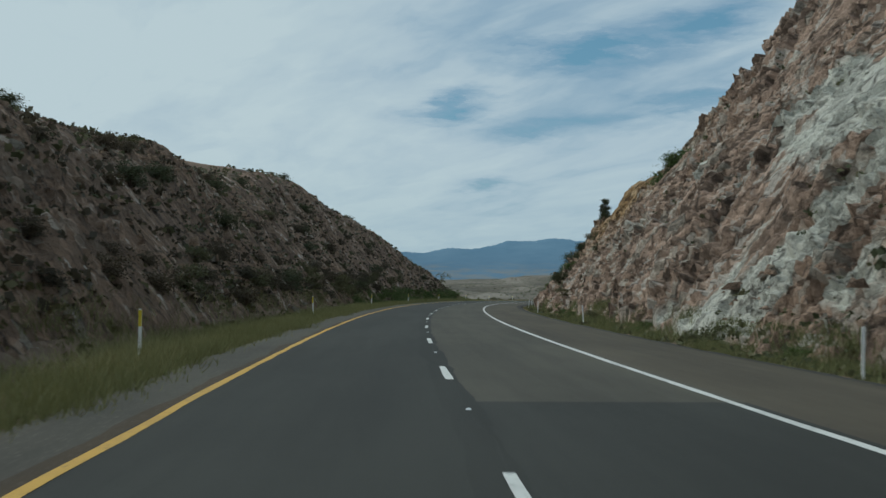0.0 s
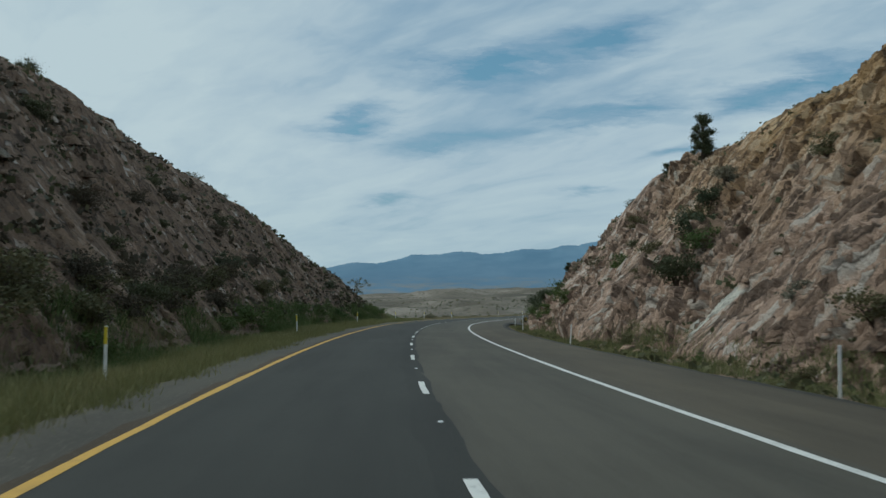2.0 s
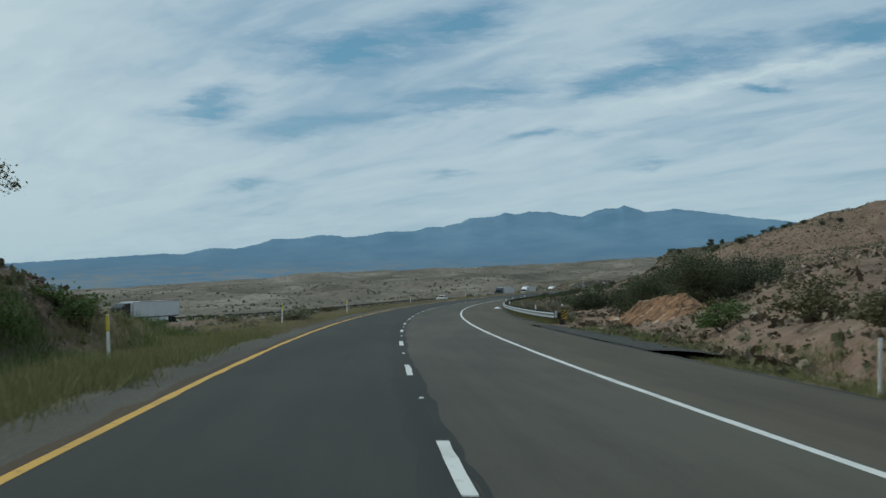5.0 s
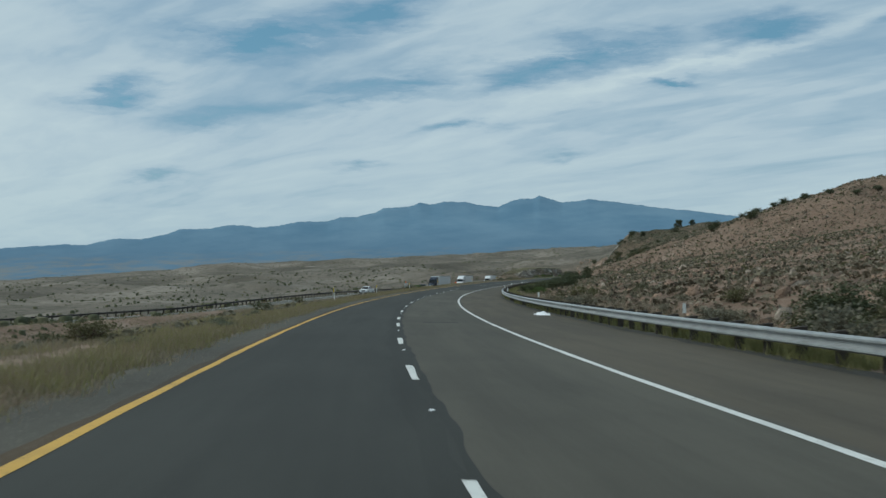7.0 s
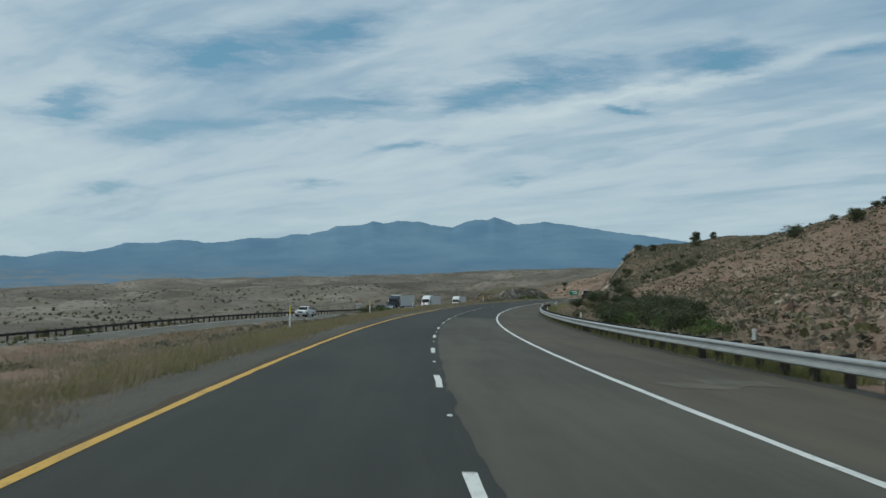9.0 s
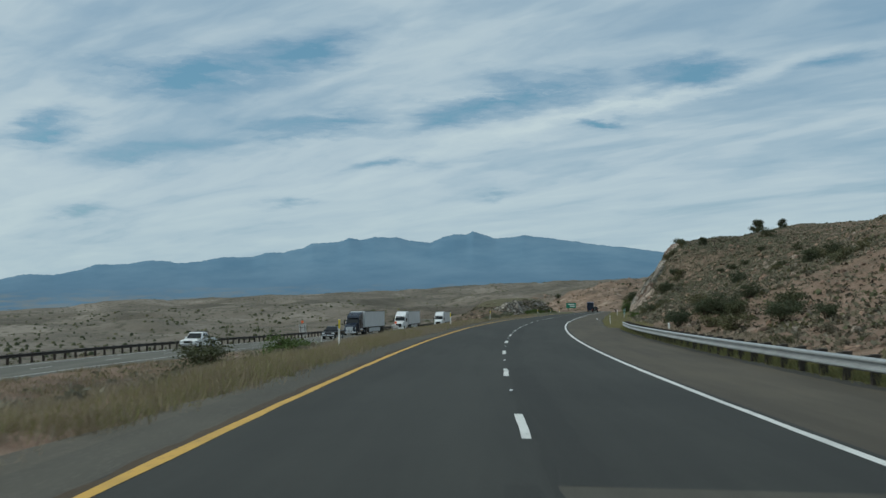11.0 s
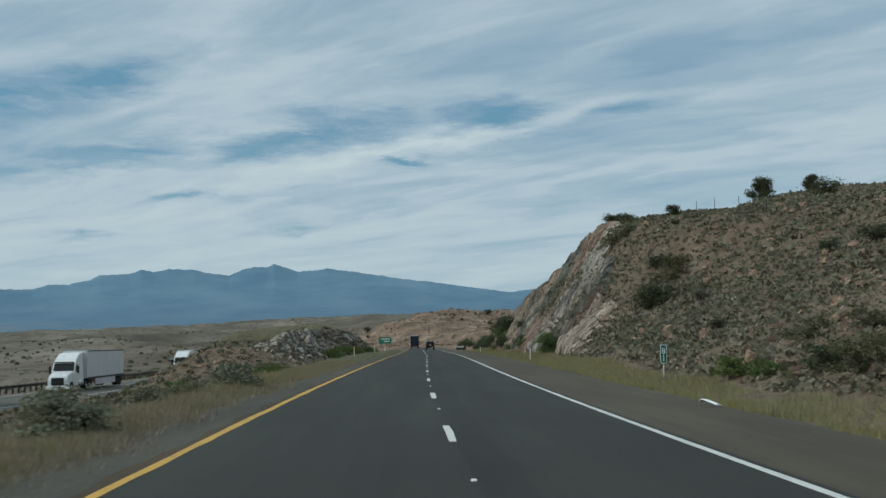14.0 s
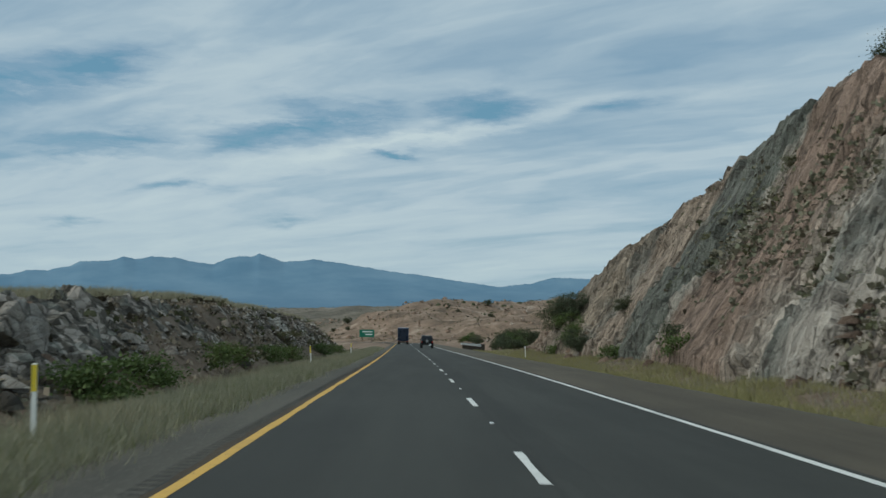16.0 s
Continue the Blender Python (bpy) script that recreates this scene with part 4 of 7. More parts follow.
def build_mountains():
    """The range by bearing, with its foot running out towards the plain."""
    az = np.arange(8, -54, -0.09)
    t = np.concatenate([np.linspace(0, 1, 44), [1.03, 1.06]])
    top = np.interp(-az, [-a for a in RIDGE_AZ], RIDGE_Z) - 14.5
    A, T = np.meshgrid(np.radians(az), t, indexing="ij")
    wide = np.convolve(np.pad(top, 60, mode="edge"), np.hanning(121) / np.hanning(121).sum(), mode="valid")
    r = 3350 + 1054 * T
    foot = np.interp(-az, [-8, 6, 18, 30, 54], [-78, -74, -52, -22, -5]) - 22.0
    spur = fbm(np.sin(A) * r / 230.0, np.cos(A) * r / 330.0, 4, 71)
    lift = np.clip(T, 0, 1) ** 1.9
    Z = foot[:, None] + (wide - foot)[:, None] * lift + (top - wide)[:, None] * np.clip(T, 0, 1) ** 7 + 26 * spur * lift * (1 - np.clip(T, 0, 1) ** 3)
    Z = np.where(T > 1, Z - 4000 * (T - 1), Z)
    small = 3.0 * fbm(A * 420, A * 0, 3, 77)
    Z = Z + small * (np.abs(T - 1) < 1e-6)
    X, Y = 58.0 - np.sin(A) * r, 320.0 + np.cos(A) * r
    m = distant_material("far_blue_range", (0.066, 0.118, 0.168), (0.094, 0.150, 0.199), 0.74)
    return tagged(grid_object("mountain_range", X, Y, Z, m), "long mountain range with blue haze painted into its colour", "mountains", kind="structure")


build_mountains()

# ---- helpers for things ----
def part(name, bm, mat, parent, label="", smooth=False):
    """One mesh object under a thing or a part."""
    me = bpy.data.meshes.new(name)
    bm.normal_update()
    bm.to_mesh(me)
    bm.free()
    if smooth:
        me.polygons.foreach_set("use_smooth", [True] * len(me.polygons))
    me.materials.append(mat)
    ob = new(name, me)
    ob.parent = parent
    return tagged(ob, label)


def box(bm, x0, x1, y0, y1, z0, z1, bevel=0.0):
    r = bmesh.ops.create_cube(bm, size=1.0, matrix=Matrix.Translation(((x0 + x1) / 2, (y0 + y1) / 2, (z0 + z1) / 2)) @ Matrix.Diagonal((x1 - x0, y1 - y0, z1 - z0, 1)))
    if bevel:
        es = list({e for v in r["verts"] for e in v.link_edges})
        bmesh.ops.bevel(bm, geom=es, offset=bevel, segments=2, affect="EDGES", profile=0.6)
    return bm


def tube(bm, a, b, r0, r1=None, n=10):
    """A round bar from a to b."""
    a, b = Vector(a), Vector(b)
    m = Matrix.Translation((a + b) / 2) @ (b - a).to_track_quat("Z", "Y").to_matrix().to_4x4()
    bmesh.ops.create_cone(bm, cap_ends=True, segments=n, radius1=r0, radius2=r0 if r1 is None else r1, depth=(b - a).length, matrix=m)
    return bm


def extrude_profile(bm, pts, y0, y1, bevel=0.0, pinch=None):
    """A side outline (x, z) drawn out across the width; pinch(z) narrows it with height."""
    k = pinch or (lambda z: 1.0)
    mid = (y0 + y1) / 2
    a = [bm.verts.new((x, mid + (y0 - mid) * k(z), z)) for x, z in pts]
    b = [bm.verts.new((x, mid + (y1 - mid) * k(z), z)) for x, z in pts]
    n = len(pts)
    fs = [bm.faces.new(a), bm.faces.new(b[::-1])]
    for i in range(n):
        fs.append(bm.faces.new((a[i], b[i], b[(i + 1) % n], a[(i + 1) % n])))
    bmesh.ops.recalc_face_normals(bm, faces=fs)
    if bevel:
        es = [e for f in fs[:2] for e in f.edges]
        bmesh.ops.bevel(bm, geom=list(set(es)), offset=bevel, segments=2, affect="EDGES", profile=0.5)
    return bm


def mesh_bm():
    return bmesh.new()


def at_road(s, u, turn=0.0, dz=0.0, ground=False):
    """A pose on the road or the ground, its x axis along the road."""
    x, y = plan(s, u)
    z = float(ground_z(s, u)) if ground else float(road_z(s, u))
    return pose(float(x), float(y), z + dz, 0, 0, math.degrees(float(np.interp(s, SG, HEAD))) + 90 + turn)


STEEL = plain("galvanised_steel", (0.31, 0.325, 0.33), 0.55, 0.35, 0.18, 2.0)
# near-black, so that the far rail's backlit shade is in the colour
STEEL_DARK = plain("dull_steel", (0.050, 0.045, 0.040), 0.75, 0.1, 0.25, 2.0)
WOOD_POST = plain("weathered_timber", (0.050, 0.042, 0.035), 0.9, 0, 0.35, 5.0, 0.4)
POST_WHITE = plain("post_white", (0.84, 0.84, 0.80), 0.55, 0, 0.10, 3.0)
REFLECT_Y = plain("reflector_amber", (0.80, 0.62, 0.05), 0.35, 0, 0.1)
REFLECT_W = plain("reflector_white", (0.8, 0.8, 0.8), 0.3, 0, 0.05)
SIGN_GREEN = plain("sign_green", (0.012, 0.16, 0.10), 0.4, 0, 0.12)
SIGN_WHITE = plain("sign_white", (0.80, 0.82, 0.80), 0.4, 0, 0.06)
SIGN_BACK = plain("sign_back", (0.46, 0.47, 0.46), 0.5, 0.6, 0.15)
SIGN_YELLOW = plain("sign_yellow", (0.48, 0.32, 0.045), 0.45, 0, 0.12)
BLACK = plain("matt_black", (0.015, 0.015, 0.016), 0.6, 0, 0.2)
RUBBER = plain("tyre_rubber", (0.018, 0.018, 0.018), 0.85, 0, 0.3, 8.0)
GLASS_DARK = plain("tinted_glass", (0.010, 0.013, 0.016), 0.08, 0, 0.1)
CHROME = plain("chrome", (0.62, 0.63, 0.65), 0.18, 1.0, 0.06)
LAMP_RED = plain("lamp_red", (0.35, 0.015, 0.012), 0.25, 0, 0.1)
LAMP_CLEAR = plain("lamp_clear", (0.70, 0.72, 0.72), 0.2, 0, 0.1)
CAR_WHITE = plain("car_white", (0.74, 0.75, 0.75), 0.3, 0, 0.05, 1.5)
CAR_BLACK = plain("car_black", (0.016, 0.017, 0.019), 0.25, 0, 0.2, 1.5)
CAR_BLUE = plain("truck_blue", (0.014, 0.022, 0.040), 0.28, 0.1, 0.2, 1.5)
TRAILER_WHITE = plain("trailer_white", (0.60, 0.61, 0.61), 0.5, 0, 0.08, 0.8)
BUS_BLUE = plain("lorry_blue", (0.030, 0.055, 0.120), 0.35, 0, 0.15)
PLASTIC = plain("plastic_film", (0.82, 0.83, 0.84), 0.5, 0, 0.05, 4.0)

# ---- road markings, patches, reflectors ----
def build_marks():
    places = [DASH_AT + DASH * k for k in range(-3, 100)]
    places = [a for a in places if not 270 < a < 312] + [271.3, 282.8, 292.8, 303.8, 311.0]
    for k, s0 in enumerate(sorted(places)):
        strip("dash", s0, s0 + 2.96, -0.05, 0.07, WHITE, 0.006, 0.5, ROAD, wobble=0.03, seed=200 + k)
        if s0 < 760:
            x, y = plan(s0 + 7.4, 0.02)
            bm = mesh_bm()
            bmesh.ops.create_cone(bm, cap_ends=True, segments=4, radius1=0.05, radius2=0.033, depth=0.016, matrix=Matrix.Rotation(radians(45), 4, "Z"))
            part("road_stud", bm, REFLECT_W, ROAD).matrix_world = at_road(s0 + 7.4, 0.02, 0, 0.016)
    for s0, s1, u0, u1 in ((165.2, 166.2, 0.3, 2.3), (307.4, 308.1, 0.9, 2.3)):
        strip("tar_patch", s0, s1, u0, u1, TAR, 0.005, 0.3, ROAD, cols=6, wobble=0.12, seed=int(s0))


build_marks()


def rumble_grooves(s0, s1):
    """Grooves along the left shoulder as flat bars, recess shade in their colour, too many to count."""
    s = np.arange(s0, s1, 0.31)
    U = np.array([-LANE_L - 0.36, -LANE_L - 0.16])
    v, f = [], []
    for a in s:
        k = len(v)
        for ds, u in ((0, U[0]), (0.10, U[0]), (0.10, U[1]), (0, U[1])):
            x, y = plan(a + ds, u)
            v.append((float(x), float(y), float(road_z(a + ds, u)) + 0.004))
        f.append((k, k + 1, k + 2, k + 3))
    return tagged(mesh_object("rumble_strip", v, f, DARK_GRAVEL), "row of rumble grooves drawn as flat dark bars on the shoulder", "rumble strip", kind="stuff")


rumble_grooves(612, 705)


# ---- delineator posts ----
def delineator(mat, label):
    e = new("delineator_post")
    bm = mesh_bm()
    box(bm, -0.011, 0.011, -0.034, 0.034, -0.25, 1.05, 0.008)
    part("post", bm, POST_WHITE, e)
    bm = mesh_bm()
    box(bm, -0.016, -0.0115, -0.032, 0.032, 0.70, 1.03, 0.002)
    part("reflector", bm, mat, e)
    return tagged(e, label, "post", "posts along the road")


amber = delineator(REFLECT_Y, "white flexible roadside post with an amber top")
amber.matrix_basis = at_road(42.6, -6.0, 0, 0, True)
for k, s_ in enumerate((77.2, 112, 147, 183, 218, 249.2, 278.2, 349, 384, 420, 455, 498, 535.8, 620.5, 658, 695)):
    copy_thing(amber, at_road(s_, -5.2 if s_ in (278.2, 498, 535.8) else -6.0, (k * 37 % 11) - 5, 0, True) @ pose(0, 0, 0, (k * 53 % 7) - 3, 0, 0))
clear = delineator(REFLECT_W, "white flexible roadside post with a pale reflector")
clear.matrix_basis = at_road(41, 8.05, 0, 0, True)
for k, s_ in enumerate((76.5, 111.5, 146.5, 182, 214, 538, 623, 700)):
    copy_thing(clear, at_road(s_, 8.05 if s_ < 600 else 8.8, (k * 29 % 13) - 6, 0, True) @ pose(0, 0, 0, (k * 31 % 9) - 4, (k * 17 % 5) - 2, 0))
for s_, du in ((552, 6.6), (563, 5.9), (640, 7.0)):
    copy_thing(clear, at_road(s_, float(np.interp(s_, U2_S, U2_U)) + du, 8, 0, True))


# ---- guardrails ----
def w_beam(s0, s1, base_u, z_mid, sg, parent, mat, ground=False):
    """The rail: a pressed W, its waves towards the traffic on the sg side."""
    prof = [(-0.155, 0.0), (-0.145, 0.03), (-0.115, 0.088), (-0.080, 0.088), (-0.030, 0.0), (0.030, 0.0), (0.080, 0.088), (0.115, 0.088), (0.145, 0.03), (0.155, 0.0)]
    prof = prof + [(z, d - 0.012) for z, d in prof[::-1]]
    s = np.arange(s0, s1 + 0.1, 1.9)
    uu = base_u(s)
    zz = (far_z(s) if ground else road_z(s, uu)) + z_mid
    P = np.array(prof)
    U = uu[:, None] + sg * P[None, :, 1]
    S = np.broadcast_to(s[:, None], U.shape)
    X, Y = plan(S, U)
    Z = zz[:, None] + P[None, :, 0]
    X, Y, Z = (np.concatenate([a, a[:, :1]], 1) for a in (X, Y, Z))
    grid_object("rail", X, Y, Z, mat, parent, smooth=False)
    return s, uu, zz


def guardrail(s0, s1, base_u, z_mid, sg, label, mat, ground=False, steel_posts=False):
    e = new("guardrail")
    tagged(e, label, "guardrail")
    s, uu, zz = w_beam(s0, s1, base_u, z_mid, sg, e, mat, ground)
    bm = mesh_bm()
    box(bm, -0.075, 0.075, -0.10, 0.10, -z_mid - 0.4, 0.19, 0.012)
    pm = part("post", bm, WOOD_POST, e)
    bm = mesh_bm()
    box(bm, -0.075, 0.075, 0.10, 0.24, -0.17, 0.17, 0.01)
    bk = part("spacer", bm, WOOD_POST, e)
    first = True
    for a, b, c in zip(s, uu, zz):
        x, y = plan(a, b - sg * 0.34)
        m = pose(float(x), float(y), float(c), 0, 0, math.degrees(float(np.interp(a, SG, HEAD))) + 90 + (180 if sg > 0 else 0))
        for o in (pm, bk):
            q = o
            if not first:
                q = new(o.name.split(".")[0], o.data)
                q.parent = e
            q.matrix_basis = m
        first = False
    return e, s, uu, zz


RAIL_U = lambda s: np.interp(s, [254, 260, 300, 490, 504], [8.4, 8.05, 7.75, 7.75, 8.1])
rail_a, *_ = guardrail(255.8, 503, RAIL_U, 0.48, -1, "galvanised W-beam guardrail on dark timber posts", STEEL)
# the beam faces the traffic, so its waves point to the road
guardrail(742, 790, lambda s: s * 0 + 8.0, 0.56, -1, "short galvanised guardrail beside the far bend", STEEL)
# the far rail looks backlit through its dark colour alone
guardrail(330, 610, lambda s: np.interp(s, U2_S, U2_U) - 6.6, 0.60, 1, "dark guardrail beyond the other carriageway, backlit shade in its colour", STEEL_DARK, True)
guardrail(611, 760, lambda s: np.interp(s, U2_S, U2_U) - 6.6, 0.60, 1, "dark guardrail beyond the other carriageway, backlit shade in its colour", STEEL_DARK, True)


# end shoe of the near rail with its marker plate
def object_marker():
    e = new("object_marker")
    bm = mesh_bm()
    box(bm, -0.006, 0.006, -0.17, 0.17, 0.32, 0.82, 0.004)
    plate = part("plate", bm, SIGN_YELLOW, e, "yellow plate")
    for k in range(3):
        bm = mesh_bm()
        z = 0.33 + 0.17 * k
        vs = [bm.verts.new((-0.0105, y, min(zz, 0.815))) for y, zz in ((0.165, z), (0.165, z + 0.08), (-0.165, z + 0.28), (-0.165, z + 0.20))]
        bm.faces.new(vs)
        part("stripe", bm, BLACK, plate, "black slanting stripe")
    bm = mesh_bm()
    box(bm, 0.006, 0.05, -0.04, 0.04, -0.3, 0.80, 0.005)
    part("post", bm, STEEL_DARK, e)
    return tagged(e, "yellow and black striped marker plate at the guardrail's end", "sign")


object_marker().matrix_basis = at_road(255.2, 8.72, 0, 0)
bm = mesh_bm()
box(bm, -0.02, 0.40, -0.04, 0.04, 0.36, 0.74, 0.02)
part("end_shoe", bm, STEEL, rail_a, "flat steel end terminal").matrix_basis = at_road(255.3, 8.33, 0, 0)


def marker_stake():
    e = new("marker_stake")
    bm = mesh_bm()
    tube(bm, (0, 0, -0.3), (0.02, 0.01, 1.75), 0.016, 0.013, 8)
    part("rod", bm, STEEL_DARK, e)
    bm = mesh_bm()
    box(bm, -0.03, -0.018, -0.05, 0.05, 1.02, 1.14, 0.003)
    part("reflector", bm, REFLECT_W, e, "white reflector")
    return tagged(e, "thin leaning steel stake with a white reflector", "post")


marker_stake().matrix_basis = at_road(256.2, 8.75, 0, 0)
for s_ in (263.5, 296, 330, 366, 401, 436, 470):
    bm = mesh_bm()
    box(bm, -0.008, 0.008, -0.045, 0.045, 0.74, 1.02, 0.003)
    part("rail_reflector", bm, POST_WHITE, rail_a, "small white reflector tab").matrix_basis = at_road(s_, 7.95, 0, 0)


# ---- signs ----
def text_mesh(name, body, size, mat, parent, m):
    cu = bpy.data.curves.new(name, "FONT")
    cu.body, cu.size, cu.align_x, cu.align_y, cu.extrude = body, size, "CENTER", "CENTER", 0.002
    tmp = bpy.data.objects.new(name, cu)
    scene.collection.objects.link(tmp)
    bpy.context.view_layer.update()
    me = bpy.data.meshes.new_from_object(tmp.evaluated_get(bpy.context.evaluated_depsgraph_get()))
    bpy.data.objects.remove(tmp)
    me.materials.clear()
    me.materials.append(mat)
    ob = new(name, me)
    ob.parent = parent
    ob.matrix_basis = m
    return ob


def milepost():
    e = new("mile_marker")
    bm = mesh_bm()
    box(bm, -0.02, 0.02, -0.03, 0.03, -0.3, 1.9, 0.005)
    part("post", bm, POST_WHITE, e)
    bm = mesh_bm()
    box(bm, -0.030, -0.022, -0.19, 0.19, 0.92, 1.98, 0.003)
    rim = part("border", bm, SIGN_WHITE, e, "pale border")
    bm = mesh_bm()
    box(bm, -0.034, -0.0305, -0.155, 0.155, 0.955, 1.945, 0.001)
    part("panel", bm, SIGN_GREEN, e, "green panel")
    face = pose(-0.037, 0, 1.62, 90, 0, -90)
    text_mesh("digit", "8", 0.50, SIGN_WHITE, e, face)
    text_mesh("digit", "1", 0.50, SIGN_WHITE, e, pose(-0.037, 0, 1.19, 90, 0, -90))
    return tagged(e, "green mile marker reading 81 on a white post", "sign")


milepost().matrix_basis = at_road(577, 10.1, 4, 0, True) @ Matrix.Diagonal((1, 0.75, 0.75, 1))


def sign_back(w, h, lift, label):
    e = new("road_sign")
    bm = mesh_bm()
    box(bm, -0.01, 0.01, -w / 2, w / 2, lift, lift + h, 0.004)
    part("panel", bm, SIGN_BACK, e)
    bm = mesh_bm()
    for z in (0.25, 0.75):
        box(bm, -0.04, -0.011, -w / 2 + 0.05, w / 2 - 0.05, lift + h * z - 0.03, lift + h * z + 0.03)
    part("brace", bm, STEEL_DARK, e)
    for y in ((0,) if w < 1.3 else (-w * 0.3, w * 0.3)):
        bm = mesh_bm()
        box(bm, -0.08, -0.041, y - 0.035, y + 0.035, -0.3, lift + h * 0.9, 0.006)
        part("post", bm, WOOD_POST if w > 2 else STEEL_DARK, e)
    return tagged(e, label, "sign")


work_sign = sign_back(1.3, 2.0, 0.35, "bare metal back of a roadside sign with an orange flag")
bm = mesh_bm()
tube(bm, (-0.05, 0.1, 2.1), (-0.05, 0.16, 2.95), 0.012, n=6)
flag_rod = part("flag_rod", bm, STEEL_DARK, work_sign)
bm = mesh_bm()
box(bm, -0.055, -0.045, -0.26, 0.15, 2.58, 2.94, 0.004)
part("flag", bm, plain("flag_orange", (0.75, 0.13, 0.04), 0.7), flag_rod, "orange warning flag")
work_sign.matrix_basis = at_road(577, -24.5, -25, 0, True) @ pose(0, 0, 0, 9, 0, 0)
copy_thing(work_sign, at_road(588, -42.0, -10, 0, True) @ pose(0, 0, 0, -4, 0, 0))
sign_back(3.4, 2.6, 1.6, "weathered back of a large roadside board").matrix_basis = at_road(620, -70, -20, 0, True)


def guide_sign(w, h):
    e = new("guide_sign")
    bm = mesh_bm()
    box(bm, -0.02, 0.02, -w / 2, w / 2, 2.0, 2.0 + h, 0.01)
    panel = part("panel", bm, SIGN_GREEN, e, "green panel")
    for k, (y0, y1, z) in enumerate(((-0.36, 0.30, 0.66), (-0.38, 0.12, 0.30))):
        bm = mesh_bm()
        box(bm, -0.030, -0.0205, y0 * w, y1 * w, 2.0 + h * z, 2.0 + h * (z + 0.13))
        part("lettering", bm, SIGN_WHITE, panel, "illegible white line")
    for y in (-w * 0.32, w * 0.32):
        bm = mesh_bm()
        box(bm, 0.021, 0.12, y - 0.06, y + 0.06, -0.5, 2.0 + h, 0.01)
        part("post", bm, STEEL_DARK, e)
    return tagged(e, "large green guide sign on steel posts", "sign")


g1 = guide_sign(5.2, 2.6)
g1.matrix_basis = at_road(984, 9.4, -6, -0.3)


# ---- the other carriageway ----
def build_far_road():
    e = new("far_road")
    tagged(e, "worn grey carriageway across the median", "road", kind="structure")
    s = np.arange(215, 1380, 2.5)
    u2 = np.interp(s, U2_S, U2_U)

    def band(name, a, b, mat, lift, cols=2):
        t = np.linspace(a, b, cols)
        U = u2[:, None] + t[None]
        S = np.broadcast_to(s[:, None], U.shape)
        x, y = plan(S, U)
        Z = (far_z(s) + lift)[:, None] - np.maximum(np.abs(t) - 5.6, 0)[None] * 0.5 + U * 0
        return grid_object(name, x, y, Z, mat, e, along=(S, U))
    band("pavement", -6.8, 6.8, ASPH_FAR, 0.0, 18)
    band("white_line", 3.55, 3.72, WHITE, 0.012)
    band("white_line", -3.9, -3.73, WHITE, 0.012)
    for k in range(0, 60):
        s0 = 320 + 11.8 * k
        ss = np.linspace(s0, s0 + 3, 3)
        U = np.interp(ss, U2_S, U2_U)[:, None] + np.array([-0.08, 0.08])[None]
        S = np.broadcast_to(ss[:, None], U.shape)
        x, y = plan(S, U)
        Z = np.broadcast_to((far_z(ss) + 0.015)[:, None], U.shape)
        grid_object("dash", x, y, Z, WHITE, e)
    return e


build_far_road()


def on_far(s, off):
    u = float(np.interp(s, U2_S, U2_U)) + off
    x, y = plan(s, u)
    z = float(far_z(s)) + 0.01
    d = 2.0
    xa, ya = plan(s - d, float(np.interp(s - d, U2_S, U2_U)) + off)
    ang = math.degrees(math.atan2(float(ya - y), float(xa - x)))
    slope = math.degrees(math.atan2(0.021 * d, d))
    return Matrix.Translation((float(x), float(y), z)) @ pose(0, 0, 0, 0, 0, ang) @ pose(0, 0, 0, 0, -slope, 0)


# ---- vehicles: x forward, y left ----
def wheel(parent, x, y, r, w, rim_mat=STEEL, label=""):
    sgn = 1 if y > 0 else -1
    hub = new("wheel")
    hub.parent = parent
    hub.matrix_basis = pose(x, y, r)
    bm = mesh_bm()
    bmesh.ops.create_cone(bm, cap_ends=False, segments=22, radius1=r, radius2=r, depth=w, matrix=Matrix.Rotation(radians(90), 4, "X"))
    for k in (-1, 1):
        ring = []
        for rr, yy in ((r, w / 2), (r * 0.93, w / 2 + 0.02), (r * 0.62, w / 2)):
            ring.append([bm.verts.new((rr * math.cos(a * math.tau / 22), k * yy, rr * math.sin(a * math.tau / 22))) for a in range(22)])
        for p_, q_ in zip(ring, ring[1:]):
            for a in range(22):
                bm.faces.new((p_[a], p_[(a + 1) % 22], q_[(a + 1) % 22], q_[a]))
    part("tyre", bm, RUBBER, hub)
    bm = mesh_bm()
    tube(bm, (0, -w * 0.42, 0), (0, w * 0.42, 0), r * 0.62, n=18)
    tube(bm, (0, sgn * w * 0.40, 0), (0, sgn * (w * 0.5 + 0.02), 0), r * 0.25, r * 0.18, n=10)
    part("rim", bm, rim_mat, hub)
    return hub


def slab(parent, name, mat, *dims, bevel=0.02, label=""):
    bm = mesh_bm()
    box(bm, *dims, bevel)
    return part(name, bm, mat, parent, label)


def pane(parent, name, mat, pts, label="", thick=0.012):
    """A flat piece with a little thickness from four or more corners."""
    bm = mesh_bm()
    vs = [bm.verts.new(p_) for p_ in pts]
    f = bm.faces.new(vs)
    r = bmesh.ops.extrude_face_region(bm, geom=[f])
    f.normal_update()
    for v in r["geom"]:
        if isinstance(v, bmesh.types.BMVert):
            v.co += f.normal * thick
    bmesh.ops.recalc_face_normals(bm, faces=bm.faces)
    return part(name, bm, mat, parent, label)


